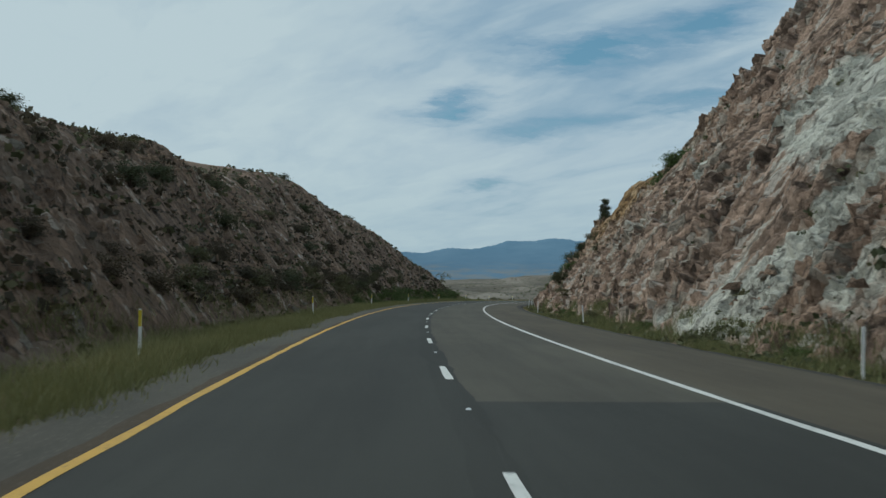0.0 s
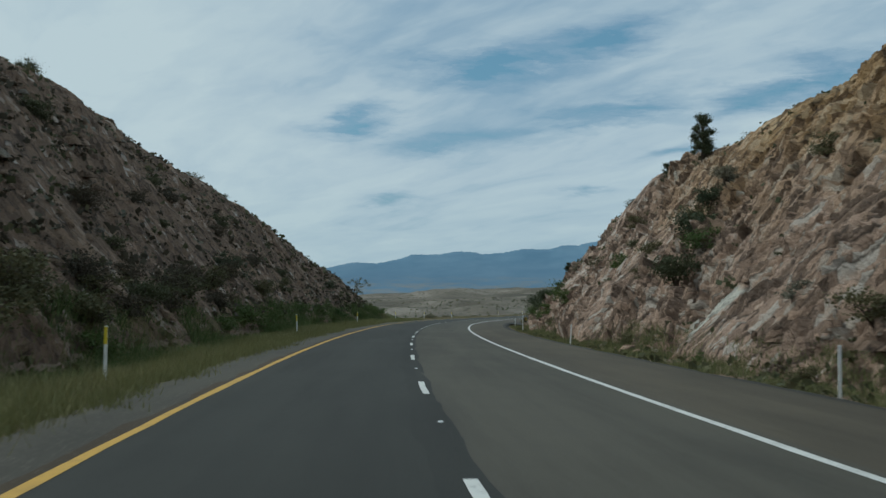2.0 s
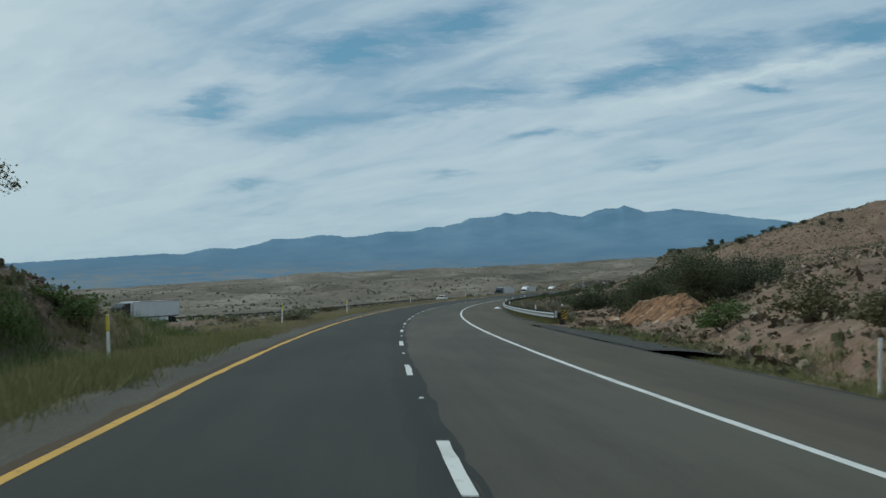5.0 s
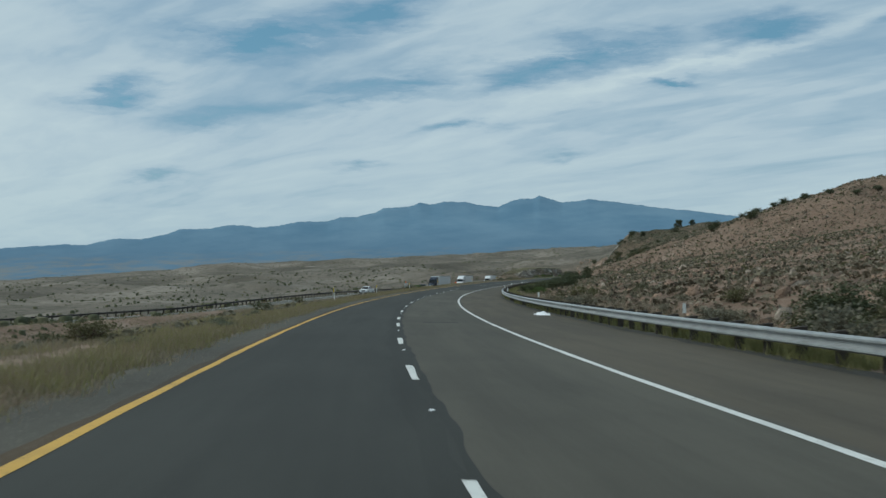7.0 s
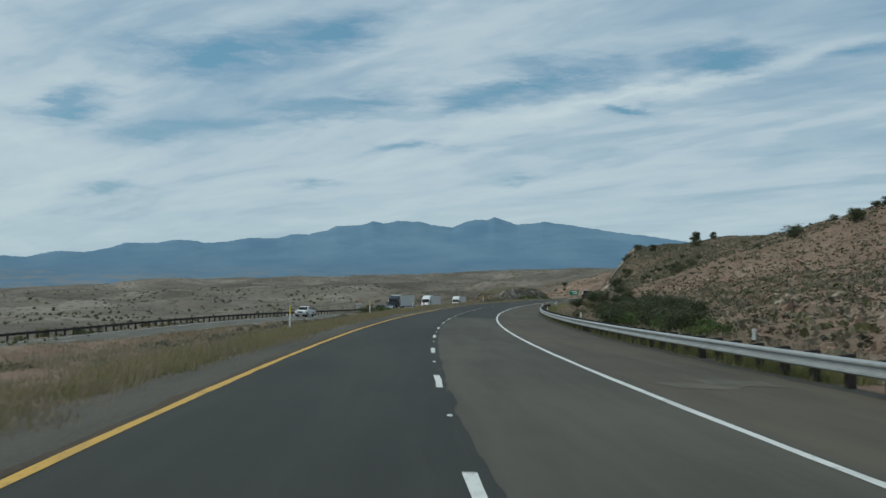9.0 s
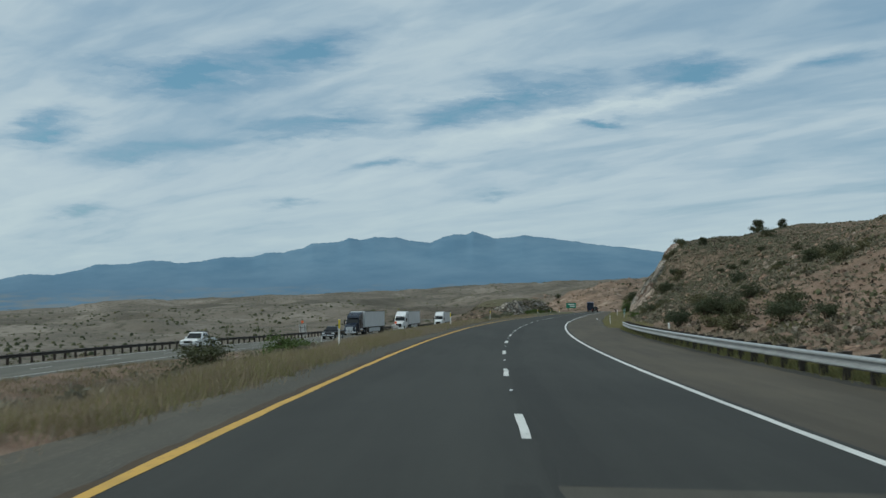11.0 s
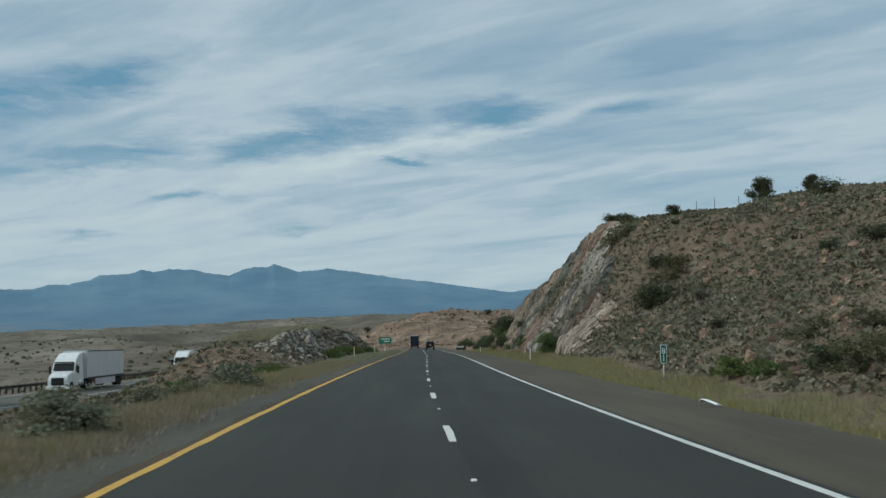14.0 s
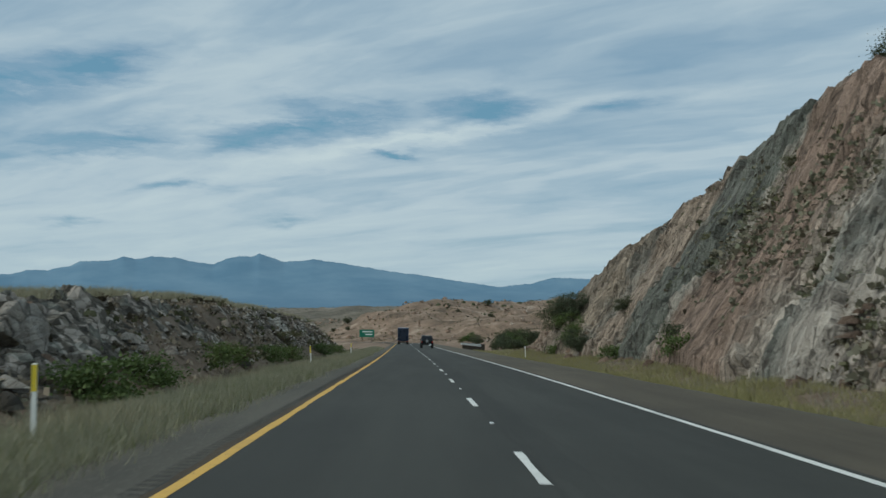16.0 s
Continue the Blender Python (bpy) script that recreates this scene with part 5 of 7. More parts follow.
def pickup(mat, rack, label):
    e = new("pickup_truck")
    L, W = 5.9, 2.0
    bm = mesh_bm()
    low = [(-2.95, 0.55), (-2.98, 1.05), (-2.93, 1.22), (-0.55, 1.22), (-0.5, 1.24), (1.25, 1.20), (1.4, 1.19), (2.75, 1.08), (2.93, 0.98), (2.96, 0.62), (2.85, 0.42), (2.35, 0.42), (2.25, 0.78), (1.85, 0.90), (1.45, 0.78), (1.35, 0.42),
           (-1.25, 0.42), (-1.35, 0.78), (-1.75, 0.90), (-2.15, 0.78), (-2.25, 0.45)]
    extrude_profile(bm, low, -W / 2, W / 2, 0.05)
    part("body", bm, mat, e)
    bm = mesh_bm()
    roof = [(-0.62, 1.20), (-0.50, 1.80), (-0.32, 1.90), (0.62, 1.90), (0.85, 1.83), (1.50, 1.18)]
    extrude_profile(bm, roof, -W / 2 + 0.05, W / 2 - 0.05, 0.04, lambda z: 1.0 - 0.17 * max(0, z - 1.2) / 0.7)
    part("cab", bm, mat, e)
    for sg in (-1, 1):
        y = lambda z: sg * ((W / 2 - 0.05) * (1.0 - 0.17 * max(0, z - 1.2) / 0.7) + 0.004)
        pane(e, "side_window", GLASS_DARK, [(-0.48, y(1.27), 1.27), (-0.42, y(1.76), 1.76), (0.12, y(1.80), 1.80), (0.12, y(1.27), 1.27)])
        pane(e, "side_window", GLASS_DARK, [(0.22, y(1.27), 1.27), (0.22, y(1.80), 1.80), (0.68, y(1.79), 1.79), (1.22, y(1.27), 1.27)])
        slab(e, "door_handle", BLACK, -0.05, 0.12, sg * 1.0 - 0.015, sg * 1.0 + 0.015, 1.08, 1.12, bevel=0.004)
        mir = slab(e, "wing_mirror", mat, 1.05, 1.22, sg * 1.03 - 0.10, sg * 1.03 + 0.10, 1.22, 1.42, bevel=0.03)
        slab(e, "headlight", LAMP_CLEAR, 2.86, 2.97, sg * 0.72 - 0.2, sg * 0.72 + 0.2, 0.80, 0.99, bevel=0.02)
        slab(e, "tail_light", LAMP_RED, -3.0, -2.95, sg * 0.90 - 0.07, sg * 0.90 + 0.07, 0.80, 1.18, bevel=0.01)
        for x in (1.85, -1.75):
            wheel(e, x, sg * 0.86, 0.40, 0.26)
    pane(e, "windscreen", GLASS_DARK, [(0.92, -0.72, 1.79), (0.92, 0.72, 1.79), (1.46, 0.84, 1.26), (1.46, -0.84, 1.26)])
    pane(e, "rear_window", GLASS_DARK, [(-0.63, 0.75, 1.28), (-0.53, 0.66, 1.76), (-0.53, -0.66, 1.76), (-0.63, -0.75, 1.28)])
    slab(e, "grille", BLACK, 2.93, 2.985, -0.5, 0.5, 0.74, 1.0)
    slab(e, "bumper", CHROME, 2.82, 3.04, -0.95, 0.95, 0.48, 0.70, bevel=0.04)
    slab(e, "bumper", CHROME, -3.08, -2.93, -0.92, 0.92, 0.52, 0.70, bevel=0.03)
    slab(e, "bed_floor", BLACK, -2.85, -0.65, -0.85, 0.85, 1.223, 1.232, bevel=0.0)
    if rack:
        bm = mesh_bm()
        for y in (-0.85, 0.85):
            tube(bm, (-0.75, y, 1.22), (-0.75, y, 1.95), 0.03)
        tube(bm, (-0.75, -0.85, 1.95), (-0.75, 0.85, 1.95), 0.03)
        tube(bm, (-0.75, -0.85, 1.6), (-0.75, 0.85, 1.6), 0.02)
        part("headache_rack", bm, BLACK, e)
    return tagged(e, label, "pickup truck")


pickup(CAR_WHITE, True, "white work pickup with a black rack behind the cab").matrix_basis = on_far(532.5, -1.4)
pickup(CAR_BLACK, False, "black pickup driving on the far carriageway").matrix_basis = on_far(573, 2.0)


def semi(mat, trailer_mat, sleeper, label, dark_nose=False):
    """A bonneted tractor with a box trailer; x = 0 at the front bumper."""
    e = new("semi_truck")
    bm = mesh_bm()
    hood = [(-0.10, 0.55), (-0.06, 1.25), (-0.22, 1.60), (-0.55, 1.78), (-1.95, 2.02), (-2.0, 0.62)]
    extrude_profile(bm, hood, -1.05, 1.05, 0.12, lambda z: 1.0 if z < 1.2 else 0.90)
    part("bonnet", bm, mat, e)
    bm = mesh_bm()
    cab = [(-1.95, 0.62), (-1.95, 2.02), (-2.42, 2.95), (-2.9, 3.35), (-4.0, 3.86), (-5.15, 3.95), (-5.25, 3.9), (-5.25, 0.62)]
    extrude_profile(bm, cab, -1.18, 1.18, 0.08, lambda z: 1.0 if z < 2.0 else 1.0 - 0.06 * (z - 2.0))
    part("cab", bm, mat, e)
    pane(e, "windscreen", GLASS_DARK, [(-1.965, -1.05, 2.10), (-1.965, 1.05, 2.10), (-2.345, 1.0, 2.86), (-2.345, -1.0, 2.86)])
    for sg in (-1, 1):
        w = lambda z: sg * (1.18 * (1.0 if z < 2.0 else 1.0 - 0.06 * (z - 2.0)) + 0.004)
        pane(e, "side_window", GLASS_DARK, [(-2.2, w(2.0), 2.02), (-2.55, w(2.72), 2.72), (-3.2, w(2.72), 2.72), (-3.2, w(2.0), 2.02)])
        slab(e, "wing_mirror", BLACK, -2.28, -2.14, sg * 1.42 - 0.11, sg * 1.42 + 0.11, 1.85, 2.60, bevel=0.03)
        slab(e, "headlight", LAMP_CLEAR, -0.42, -0.12, sg * 0.86 - 0.14, sg * 0.86 + 0.14, 1.02, 1.28, bevel=0.04)
        slab(e, "fuel_tank", CHROME, -4.9, -3.2, sg * 0.98 - 0.22, sg * 0.98 + 0.22, 0.52, 1.08, bevel=0.14)
        slab(e, "fairing", mat, -3.15, -2.05, sg * 1.08 - 0.10, sg * 1.08 + 0.10, 0.45, 0.98, bevel=0.04)
        for x in (-1.15, -6.0, -7.25):
            wheel(e, x, sg * 1.0, 0.51, 0.30 if x > -2 else 0.5, CHROME)
    slab(e, "grille", CHROME if dark_nose else BLACK, -0.13, -0.030, -0.62, 0.62, 0.70, 1.46, bevel=0.03)
    slab(e, "bumper", CHROME if dark_nose else mat, -0.28, 0.06, -1.15, 1.15, 0.32, 0.66, bevel=0.06)
    slab(e, "sun_visor", BLACK, -2.34, -2.18, -0.95, 0.95, 2.90, 3.02, bevel=0.02)
    slab(e, "frame_rail", BLACK, -8.0, -2.0, -0.42, 0.42, 0.72, 0.98)
    slab(e, "fifth_wheel", BLACK, -7.2, -6.1, -0.5, 0.5, 0.99, 1.12)
    tr = new("trailer")
    tr.parent = e
    slab(tr, "box", trailer_mat, -22.2, -6.05, -1.29, 1.29, 1.20, 4.10, bevel=0.03)
    for sg in (-1, 1):
        slab(tr, "side_rail", STEEL_DARK, -22.2, -6.05, sg * 1.30 - 0.012, sg * 1.30 + 0.012, 1.12, 1.30, bevel=0.0)
        slab(tr, "top_rail", STEEL_DARK, -22.2, -6.05, sg * 1.30 - 0.012, sg * 1.30 + 0.012, 4.02, 4.12, bevel=0.0)
        slab(tr, "side_skirt", trailer_mat, -18.2, -9.5, sg * 1.25 - 0.01, sg * 1.25 + 0.01, 0.42, 1.12, bevel=0.0)
    slab(tr, "cooling_unit", TRAILER_WHITE, -6.05, -5.55, -0.95, 0.95, 2.3, 3.9, bevel=0.08)
    slab(tr, "landing_gear", BLACK, -9.1, -8.95, -0.9, 0.9, 0.35, 1.2)
    slab(tr, "bogie", BLACK, -21.2, -18.6, -0.5, 0.5, 0.75, 1.15)
    slab(tr, "under_guard", STEEL_DARK, -22.2, -22.08, -1.1, 1.1, 0.55, 0.68)
    for sg in (-1, 1):
        for x in (-19.3, -20.6):
            wheel(e, x, sg * 1.0, 0.51, 0.5, STEEL_DARK)
    for sg in (-1, 1):
        bm = mesh_bm()
        tube(bm, (-5.45, sg * 0.98, 0.9), (-5.45, sg * 0.98, 3.95), 0.075)
        part("exhaust_stack", bm, CHROME, e)
    return tagged(e, label, "semi truck")


semi(CAR_BLUE, TRAILER_WHITE, True, "dark blue semi truck pulling a white box trailer", True).matrix_basis = on_far(596, -1.4)
white_semi = semi(CAR_WHITE, TRAILER_WHITE, True, "white semi truck pulling a white box trailer")
white_semi.matrix_basis = on_far(640, -1.4)
copy_thing(white_semi, on_far(706, -1.4))
black_semi = semi(CAR_BLACK, TRAILER_WHITE, True, "black semi truck with a long white trailer")
black_semi.matrix_basis = on_far(376, -1.4)


def suv():
    e = new("off_road_car")
    bm = mesh_bm()
    low = [(-2.05, 0.55), (-2.08, 1.08), (-1.9, 1.15), (0.62, 1.15), (1.95, 1.06), (2.05, 0.95), (2.05, 0.55), (1.85, 0.5), (1.72, 0.85), (1.0, 0.85), (0.88, 0.5), (-0.95, 0.5), (-1.05, 0.85), (-1.75, 0.85), (-1.85, 0.5)]
    extrude_profile(bm, low, -0.88, 0.88, 0.05)
    part("body", bm, CAR_BLACK, e)
    bm = mesh_bm()
    extrude_profile(bm, [(-2.03, 1.13), (-1.95, 1.80), (-1.85, 1.85), (0.25, 1.85), (0.38, 1.80), (0.75, 1.13)], -0.84, 0.84, 0.04, lambda z: 1.0 - 0.10 * max(0, z - 1.13) / 0.7)
    part("cab", bm, CAR_BLACK, e)
    pane(e, "rear_window", GLASS_DARK, [(-2.045, 0.66, 1.22), (-1.97, 0.62, 1.72), (-1.97, -0.62, 1.72), (-2.045, -0.66, 1.22)])
    for sg in (-1, 1):
        pane(e, "side_window", GLASS_DARK, [(-1.8, sg * 0.845, 1.22), (-1.75, sg * 0.79, 1.74), (-0.65, sg * 0.79, 1.74), (-0.65, sg * 0.845, 1.22)])
        pane(e, "side_window", GLASS_DARK, [(-0.55, sg * 0.845, 1.22), (-0.55, sg * 0.79, 1.74), (0.22, sg * 0.79, 1.74), (0.52, sg * 0.845, 1.22)])
        slab(e, "tail_light", LAMP_RED, -2.12, -2.06, sg * 0.76 - 0.07, sg * 0.76 + 0.07, 0.84, 1.06, bevel=0.01)
        slab(e, "wing_mirror", BLACK, 0.52, 0.68, sg * 0.98 - 0.09, sg * 0.98 + 0.09, 1.15, 1.35, bevel=0.03)
        for x in (1.36, -1.4):
            wheel(e, x, sg * 0.80, 0.41, 0.28)
    slab(e, "bumper", BLACK, -2.22, -2.05, -0.85, 0.85, 0.50, 0.70, bevel=0.03)
    slab(e, "number_plate", SIGN_WHITE, -2.235, -2.222, -0.62, -0.32, 0.53, 0.67, bevel=0.0)
    bm = mesh_bm()
    tube(bm, (-2.34, 0, 1.08), (-2.10, 0, 1.08), 0.40, n=22)
    spare = part("spare_wheel", bm, RUBBER, e)
    bm = mesh_bm()
    tube(bm, (-2.36, 0, 1.08), (-2.342, 0, 1.08), 0.20, n=16)
    part("rim", bm, STEEL, spare)
    return tagged(e, "dark off-road car with a spare wheel on the tailgate", "car")


suv().matrix_basis = at_road(768, 1.75, 0, 0.012)


def box_lorry():
    e = new("box_lorry")
    slab(e, "box", BUS_BLUE, -8.2, 0.0, -1.28, 1.28, 1.05, 3.95, bevel=0.05)
    slab(e, "rear_door", CAR_BLUE, -8.24, -8.205, -1.18, 1.18, 1.15, 3.85, bevel=0.01)
    bm = mesh_bm()
    extrude_profile(bm, [(0.1, 0.6), (0.1, 2.7), (0.5, 2.8), (1.5, 2.6), (2.0, 1.9), (2.05, 0.6)], -1.2, 1.2, 0.08)
    part("cab", bm, CAR_BLUE, e)
    slab(e, "under_guard", STEEL_DARK, -8.2, -8.05, -1.15, 1.15, 0.5, 0.68)
    slab(e, "frame_rail", BLACK, -8.0, 0.5, -0.45, 0.45, 0.75, 1.05)
    for sg in (-1, 1):
        slab(e, "tail_light", LAMP_RED, -8.25, -8.21, sg * 1.1 - 0.1, sg * 1.1 + 0.1, 0.86, 1.0, bevel=0.01)
        for x in (1.1, -6.2):
            wheel(e, x, sg * 1.0, 0.5, 0.32 if x > 0 else 0.5, STEEL_DARK)
    return tagged(e, "dark blue box lorry far ahead in the fast lane", "lorry")


box_lorry().matrix_basis = at_road(868, -1.75, 0, 0.012)


# ---- wire-fence posts along the hilltop ----
def fence_post():
    e = new("fence_post")
    bm = mesh_bm()
    box(bm, -0.022, 0.022, -0.004, 0.004, -0.3, 1.35)
    box(bm, -0.004, 0.004, 0.004, 0.034, -0.3, 1.35)
    part("stake", bm, STEEL_DARK, e)
    bm = mesh_bm()
    box(bm, -0.05, 0.05, -0.010, -0.004, -0.2, 0.02)
    part("anchor_plate", bm, STEEL_DARK, e)
    return tagged(e, "thin steel fence post on the hilltop", "post", "posts along the hilltop fence")


first_post = fence_post()
first_post.matrix_basis = at_road(617, 27.6, 0, 0, True)
for s_, u_ in ((622.5, 27.0), (628, 26.4), (633, 26.0), (639, 25.6), (645, 25.4)):
    copy_thing(first_post, at_road(s_, u_, s_ * 31 % 20, 0, True) @ pose(0, 0, 0, s_ * 13 % 7 - 3, s_ * 7 % 6 - 3, 0))

# ---- litter by the rail ----
def plastic_sheet():
    n = 26
    u, v = np.meshgrid(np.linspace(-1, 1, n), np.linspace(-1, 1, n), indexing="ij")
    h = 0.20 * np.exp(-(u ** 2 * 1.5 + v ** 2 * 2)) + 0.16 * np.abs(fbm(u * 2.2, v * 2.2, 4, 91)) * (1.2 - np.hypot(u, v) * 0.7)
    x, y = u * 1.0 + 0.2 * fbm(u * 1.5, v * 1.5, 2, 95), v * 0.42 + 0.14 * fbm(u * 1.8, v * 2, 2, 97)
    ob = grid_object("plastic_sheet", x, y, np.maximum(h - 0.02, 0.004), PLASTIC)
    return tagged(ob, "crumpled white plastic sheet lying under the guardrail", "litter")


plastic_sheet().matrix_basis = at_road(319.5, 7.0, 0, 0.015) @ Matrix.Diagonal((0.9, 0.85, 0.6, 1))


def tyre_shred(label):
    bm = mesh_bm()
    last = None
    for k in range(15):
        a = k / 14
        x, y = a * 1.1 - 0.55, 0.09 * math.sin(a * 4)
        z = 0.05 + 0.09 * math.sin(a * math.pi)
        row = [bm.verts.new((x, y + d, z + q)) for d, q in ((-0.07, 0), (0.07, 0.02), (0.06, 0.04), (-0.06, 0.025))]
        if last:
            for i in range(4):
                bm.faces.new((last[i], last[(i + 1) % 4], row[(i + 1) % 4], row[i]))
        last = row
    me = bpy.data.meshes.new("tyre_shred")
    bm.to_mesh(me)
    bm.free()
    me.materials.append(PLASTIC if "pale" in label else RUBBER)
    return tagged(new("tyre_shred", me), label, "litter")


# stands for broken asphalt edging, in the black of the tyres
tyre_shred("flat dark piece of broken asphalt edge on the shoulder").matrix_basis = at_road(262, -4.7, 20, 0.0) @ Matrix.Diagonal((0.6, 0.6, 0.35, 1))
tyre_shred("torn pale strip of plastic on the shoulder").matrix_basis = at_road(556.5, 6.5, 10, 0.0)

tyre_shred("pale stick lying at the edge of the grass").matrix_basis = at_road(527.5, -4.7, 3, 0.0) @ Matrix.Diagonal((1.3, 0.35, 0.2, 1))

# ---- plants ----
LEAF_GREEN = leaf_material("leaf_green", (0.050, 0.086, 0.026), (0.108, 0.155, 0.052))
LEAF_OLIVE = leaf_material("leaf_olive", (0.060, 0.070, 0.036), (0.130, 0.135, 0.075), 0.3)
LEAF_DARK = leaf_material("leaf_dark", (0.040, 0.054, 0.030), (0.088, 0.106, 0.060))
LEAF_GREY = leaf_material("leaf_grey", (0.112, 0.115, 0.086), (0.215, 0.212, 0.164), 0.3)
LEAF_SAGE = leaf_material("leaf_sage", (0.110, 0.126, 0.088), (0.205, 0.220, 0.158), 0.15)
LEAF_DUSK = leaf_material("leaf_dusk", (0.048, 0.043, 0.031), (0.100, 0.088, 0.062), 0.15)
TWIG = plain("twig_brown", (0.075, 0.055, 0.040), 0.9, 0, 0.3, 6.0)
GRASS_DRY = leaf_material("grass_dry", (0.190, 0.168, 0.128), (0.330, 0.297, 0.235))
GRASS_TAN = leaf_material("grass_tan", (0.165, 0.150, 0.106), (0.300, 0.276, 0.205), 0.1)
GRASS_PALE = leaf_material("grass_pale", (0.190, 0.194, 0.134), (0.335, 0.335, 0.245))
GRASS_VERGE = leaf_material("grass_verge", (0.108, 0.124, 0.050), (0.218, 0.234, 0.108), 0.25)
WEED = leaf_material("weed_green", (0.060, 0.095, 0.032), (0.135, 0.180, 0.062), 0.1)
GRASS_GREEN = leaf_material("grass_green", (0.155, 0.170, 0.078), (0.305, 0.312, 0.168), 0.25)


def cards(rng, centers, size, spread, flat=0.0):
    """Small bent leaves (two triangles each) round the given centres."""
    n = len(centers)
    d = rng.normal(size=(n, 3))
    d[:, 2] = d[:, 2] * (1 - flat) + 0.25
    d /= np.linalg.norm(d, axis=1)[:, None] + 1e-9
    t = np.cross(d, rng.normal(size=(n, 3)))
    t /= np.linalg.norm(t, axis=1)[:, None] + 1e-9
    L = size * rng.uniform(0.6, 1.4, n)[:, None]
    W = L * 0.42
    v = np.stack([centers - d * L * 0.5, centers + t * W, centers + d * L * 0.6, centers - t * W], 1).reshape(-1, 3)
    f = np.arange(n * 4).reshape(n, 4)
    return v, f


def shrub(name, seed, height, width, leaves, leaf_mat, size, lobes=9, stems=7, openness=0.13, label="", category="bush", lift=0.12):
    """Stems from the root, a crown of leaf clumps with gaps."""
    rng = np.random.default_rng(seed)
    e = new(name)
    ends = []
    bm = mesh_bm()
    for k in range(stems):
        a = k * math.tau / stems + rng.uniform(-0.4, 0.4)
        r = width * 0.5 * rng.uniform(0.25, 0.85)
        tip = Vector((math.cos(a) * r, math.sin(a) * r, height * rng.uniform(0.14, 0.92)))
        mid = Vector((tip.x * 0.35, tip.y * 0.35, tip.z * 0.45))
        tube(bm, (0, 0, -0.15), mid, 0.022 * height + 0.012, 0.014 * height + 0.008, 5)
        tube(bm, mid, tip, 0.014 * height + 0.008, 0.006, 5)
        ends.append(tip)
        for _ in range(2):
            q = mid.lerp(tip, rng.uniform(0.2, 0.7)) + Vector(rng.normal(size=3)) * width * 0.12
            q.z = max(q.z, height * 0.15)
            tube(bm, mid, q, 0.010 * height + 0.004, 0.004, 4)
            ends.append(q)
    part("branchwork", bm, TWIG, e)
    pts = np.array([tuple(p_) for p_ in ends])
    while len(pts) < lobes:
        pts = np.concatenate([pts, pts])
    c = pts[rng.integers(0, len(pts), leaves)]
    off = rng.normal(size=(leaves, 3)) * np.array([width, width, height * 0.8]) * openness
    c = c + off * rng.uniform(0.4, 1.25, (leaves, 1))
    c[:, 2] = np.clip(c[:, 2], height * lift * 0.5, height * 1.04)
    v, f = cards(rng, c, size, 0)
    mesh_object("crown", v, f, leaf_mat, e)
    return tagged(e, label, category)


PROTO = {
    "green": [shrub("bush", 11, 1.5, 2.2, 2600, LEAF_GREEN, 0.080, label="bright green roadside bush"), shrub("bush", 12, 1.2, 1.9, 2300, LEAF_GREEN, 0.075, label="bright green roadside bush")],
    "green_tall": [shrub("bush", 13, 2.9, 3.6, 7500, LEAF_GREEN, 0.088, lobes=26, stems=13, openness=0.095, label="tall green bush at the foot of the rock")],
    "olive": [shrub("bush", 21, 1.4, 1.9, 2000, LEAF_OLIVE, 0.080, label="dusty olive desert bush"), shrub("bush", 22, 1.1, 1.8, 1800, LEAF_OLIVE, 0.075, label="dusty olive desert bush")],
    "dark": [shrub("evergreen_bush", 31, 1.8, 2.3, 2900, LEAF_DARK, 0.085, label="dark evergreen bush on stony ground"), shrub("evergreen_bush", 32, 1.5, 1.7, 2400, LEAF_DARK, 0.080, label="dark evergreen bush on stony ground")],
    "thicket": [shrub("thicket_bush", 33, 3.4, 4.2, 11000, LEAF_DARK, 0.085, lobes=34, stems=17, openness=0.095, label="tall dense dark bush in a thicket"), shrub("thicket_bush", 34, 2.9, 3.8, 9000, LEAF_DARK, 0.085, lobes=30, stems=15, openness=0.095, label="tall dense dark bush in a thicket")],
    "grey": [shrub("scrub_bush", 41, 0.9, 1.3, 1300, LEAF_GREY, 0.064, label="grey dry scrub bush"), shrub("scrub_bush", 42, 0.7, 1.1, 1100, LEAF_GREY, 0.064, label="grey dry scrub bush")],
    "sage": [shrub("sage_bush", 51, 1.0, 1.5, 2600, LEAF_SAGE, 0.070, lobes=14, stems=11, label="pale grey-green sage bush in the verge"), shrub("sage_bush", 52, 0.8, 1.3, 2000, LEAF_SAGE, 0.066, lobes=12, stems=10, label="pale grey-green sage bush in the verge")],
    "brush": [shrub("brush_bush", 61, 1.5, 2.6, 3600, LEAF_DUSK, 0.080, lobes=18, stems=12, label="dark dry brush at the foot of the bank"), shrub("brush_bush", 62, 1.2, 2.2, 3000, LEAF_DUSK, 0.076, lobes=16, stems=11, label="dark dry brush at the foot of the bank")],
}
USED = set()


def plant(kind, s, u, scale=1.0, dz=-0.05, face=0.0):
    """A bush on the ground; large ones are of the taller, denser sort."""
    if kind == "dark" and scale > 1.45:
        kind, scale = "thicket", scale * 0.53
    elif kind == "green" and scale > 1.45:
        kind, scale = "green_tall", scale * 0.54
    k = (len(USED) * 7 + int(s * 3)) % len(PROTO[kind])
    proto = PROTO[kind][k]
    x, y = plan(s, u)
    z = float(ground_z(s, u)) + face
    m = pose(float(x), float(y), z + dz, 0, 0, (s * 47 + u * 31) % 360)
    if id(proto) in USED:
        ob = copy_thing(proto, m)
    else:
        ob = proto
        USED.add(id(proto))
        ob.matrix_basis = m
    ob.scale = (scale, scale, scale * 0.84 * (0.9 + 0.2 * ((s * 13) % 1)))
    return ob


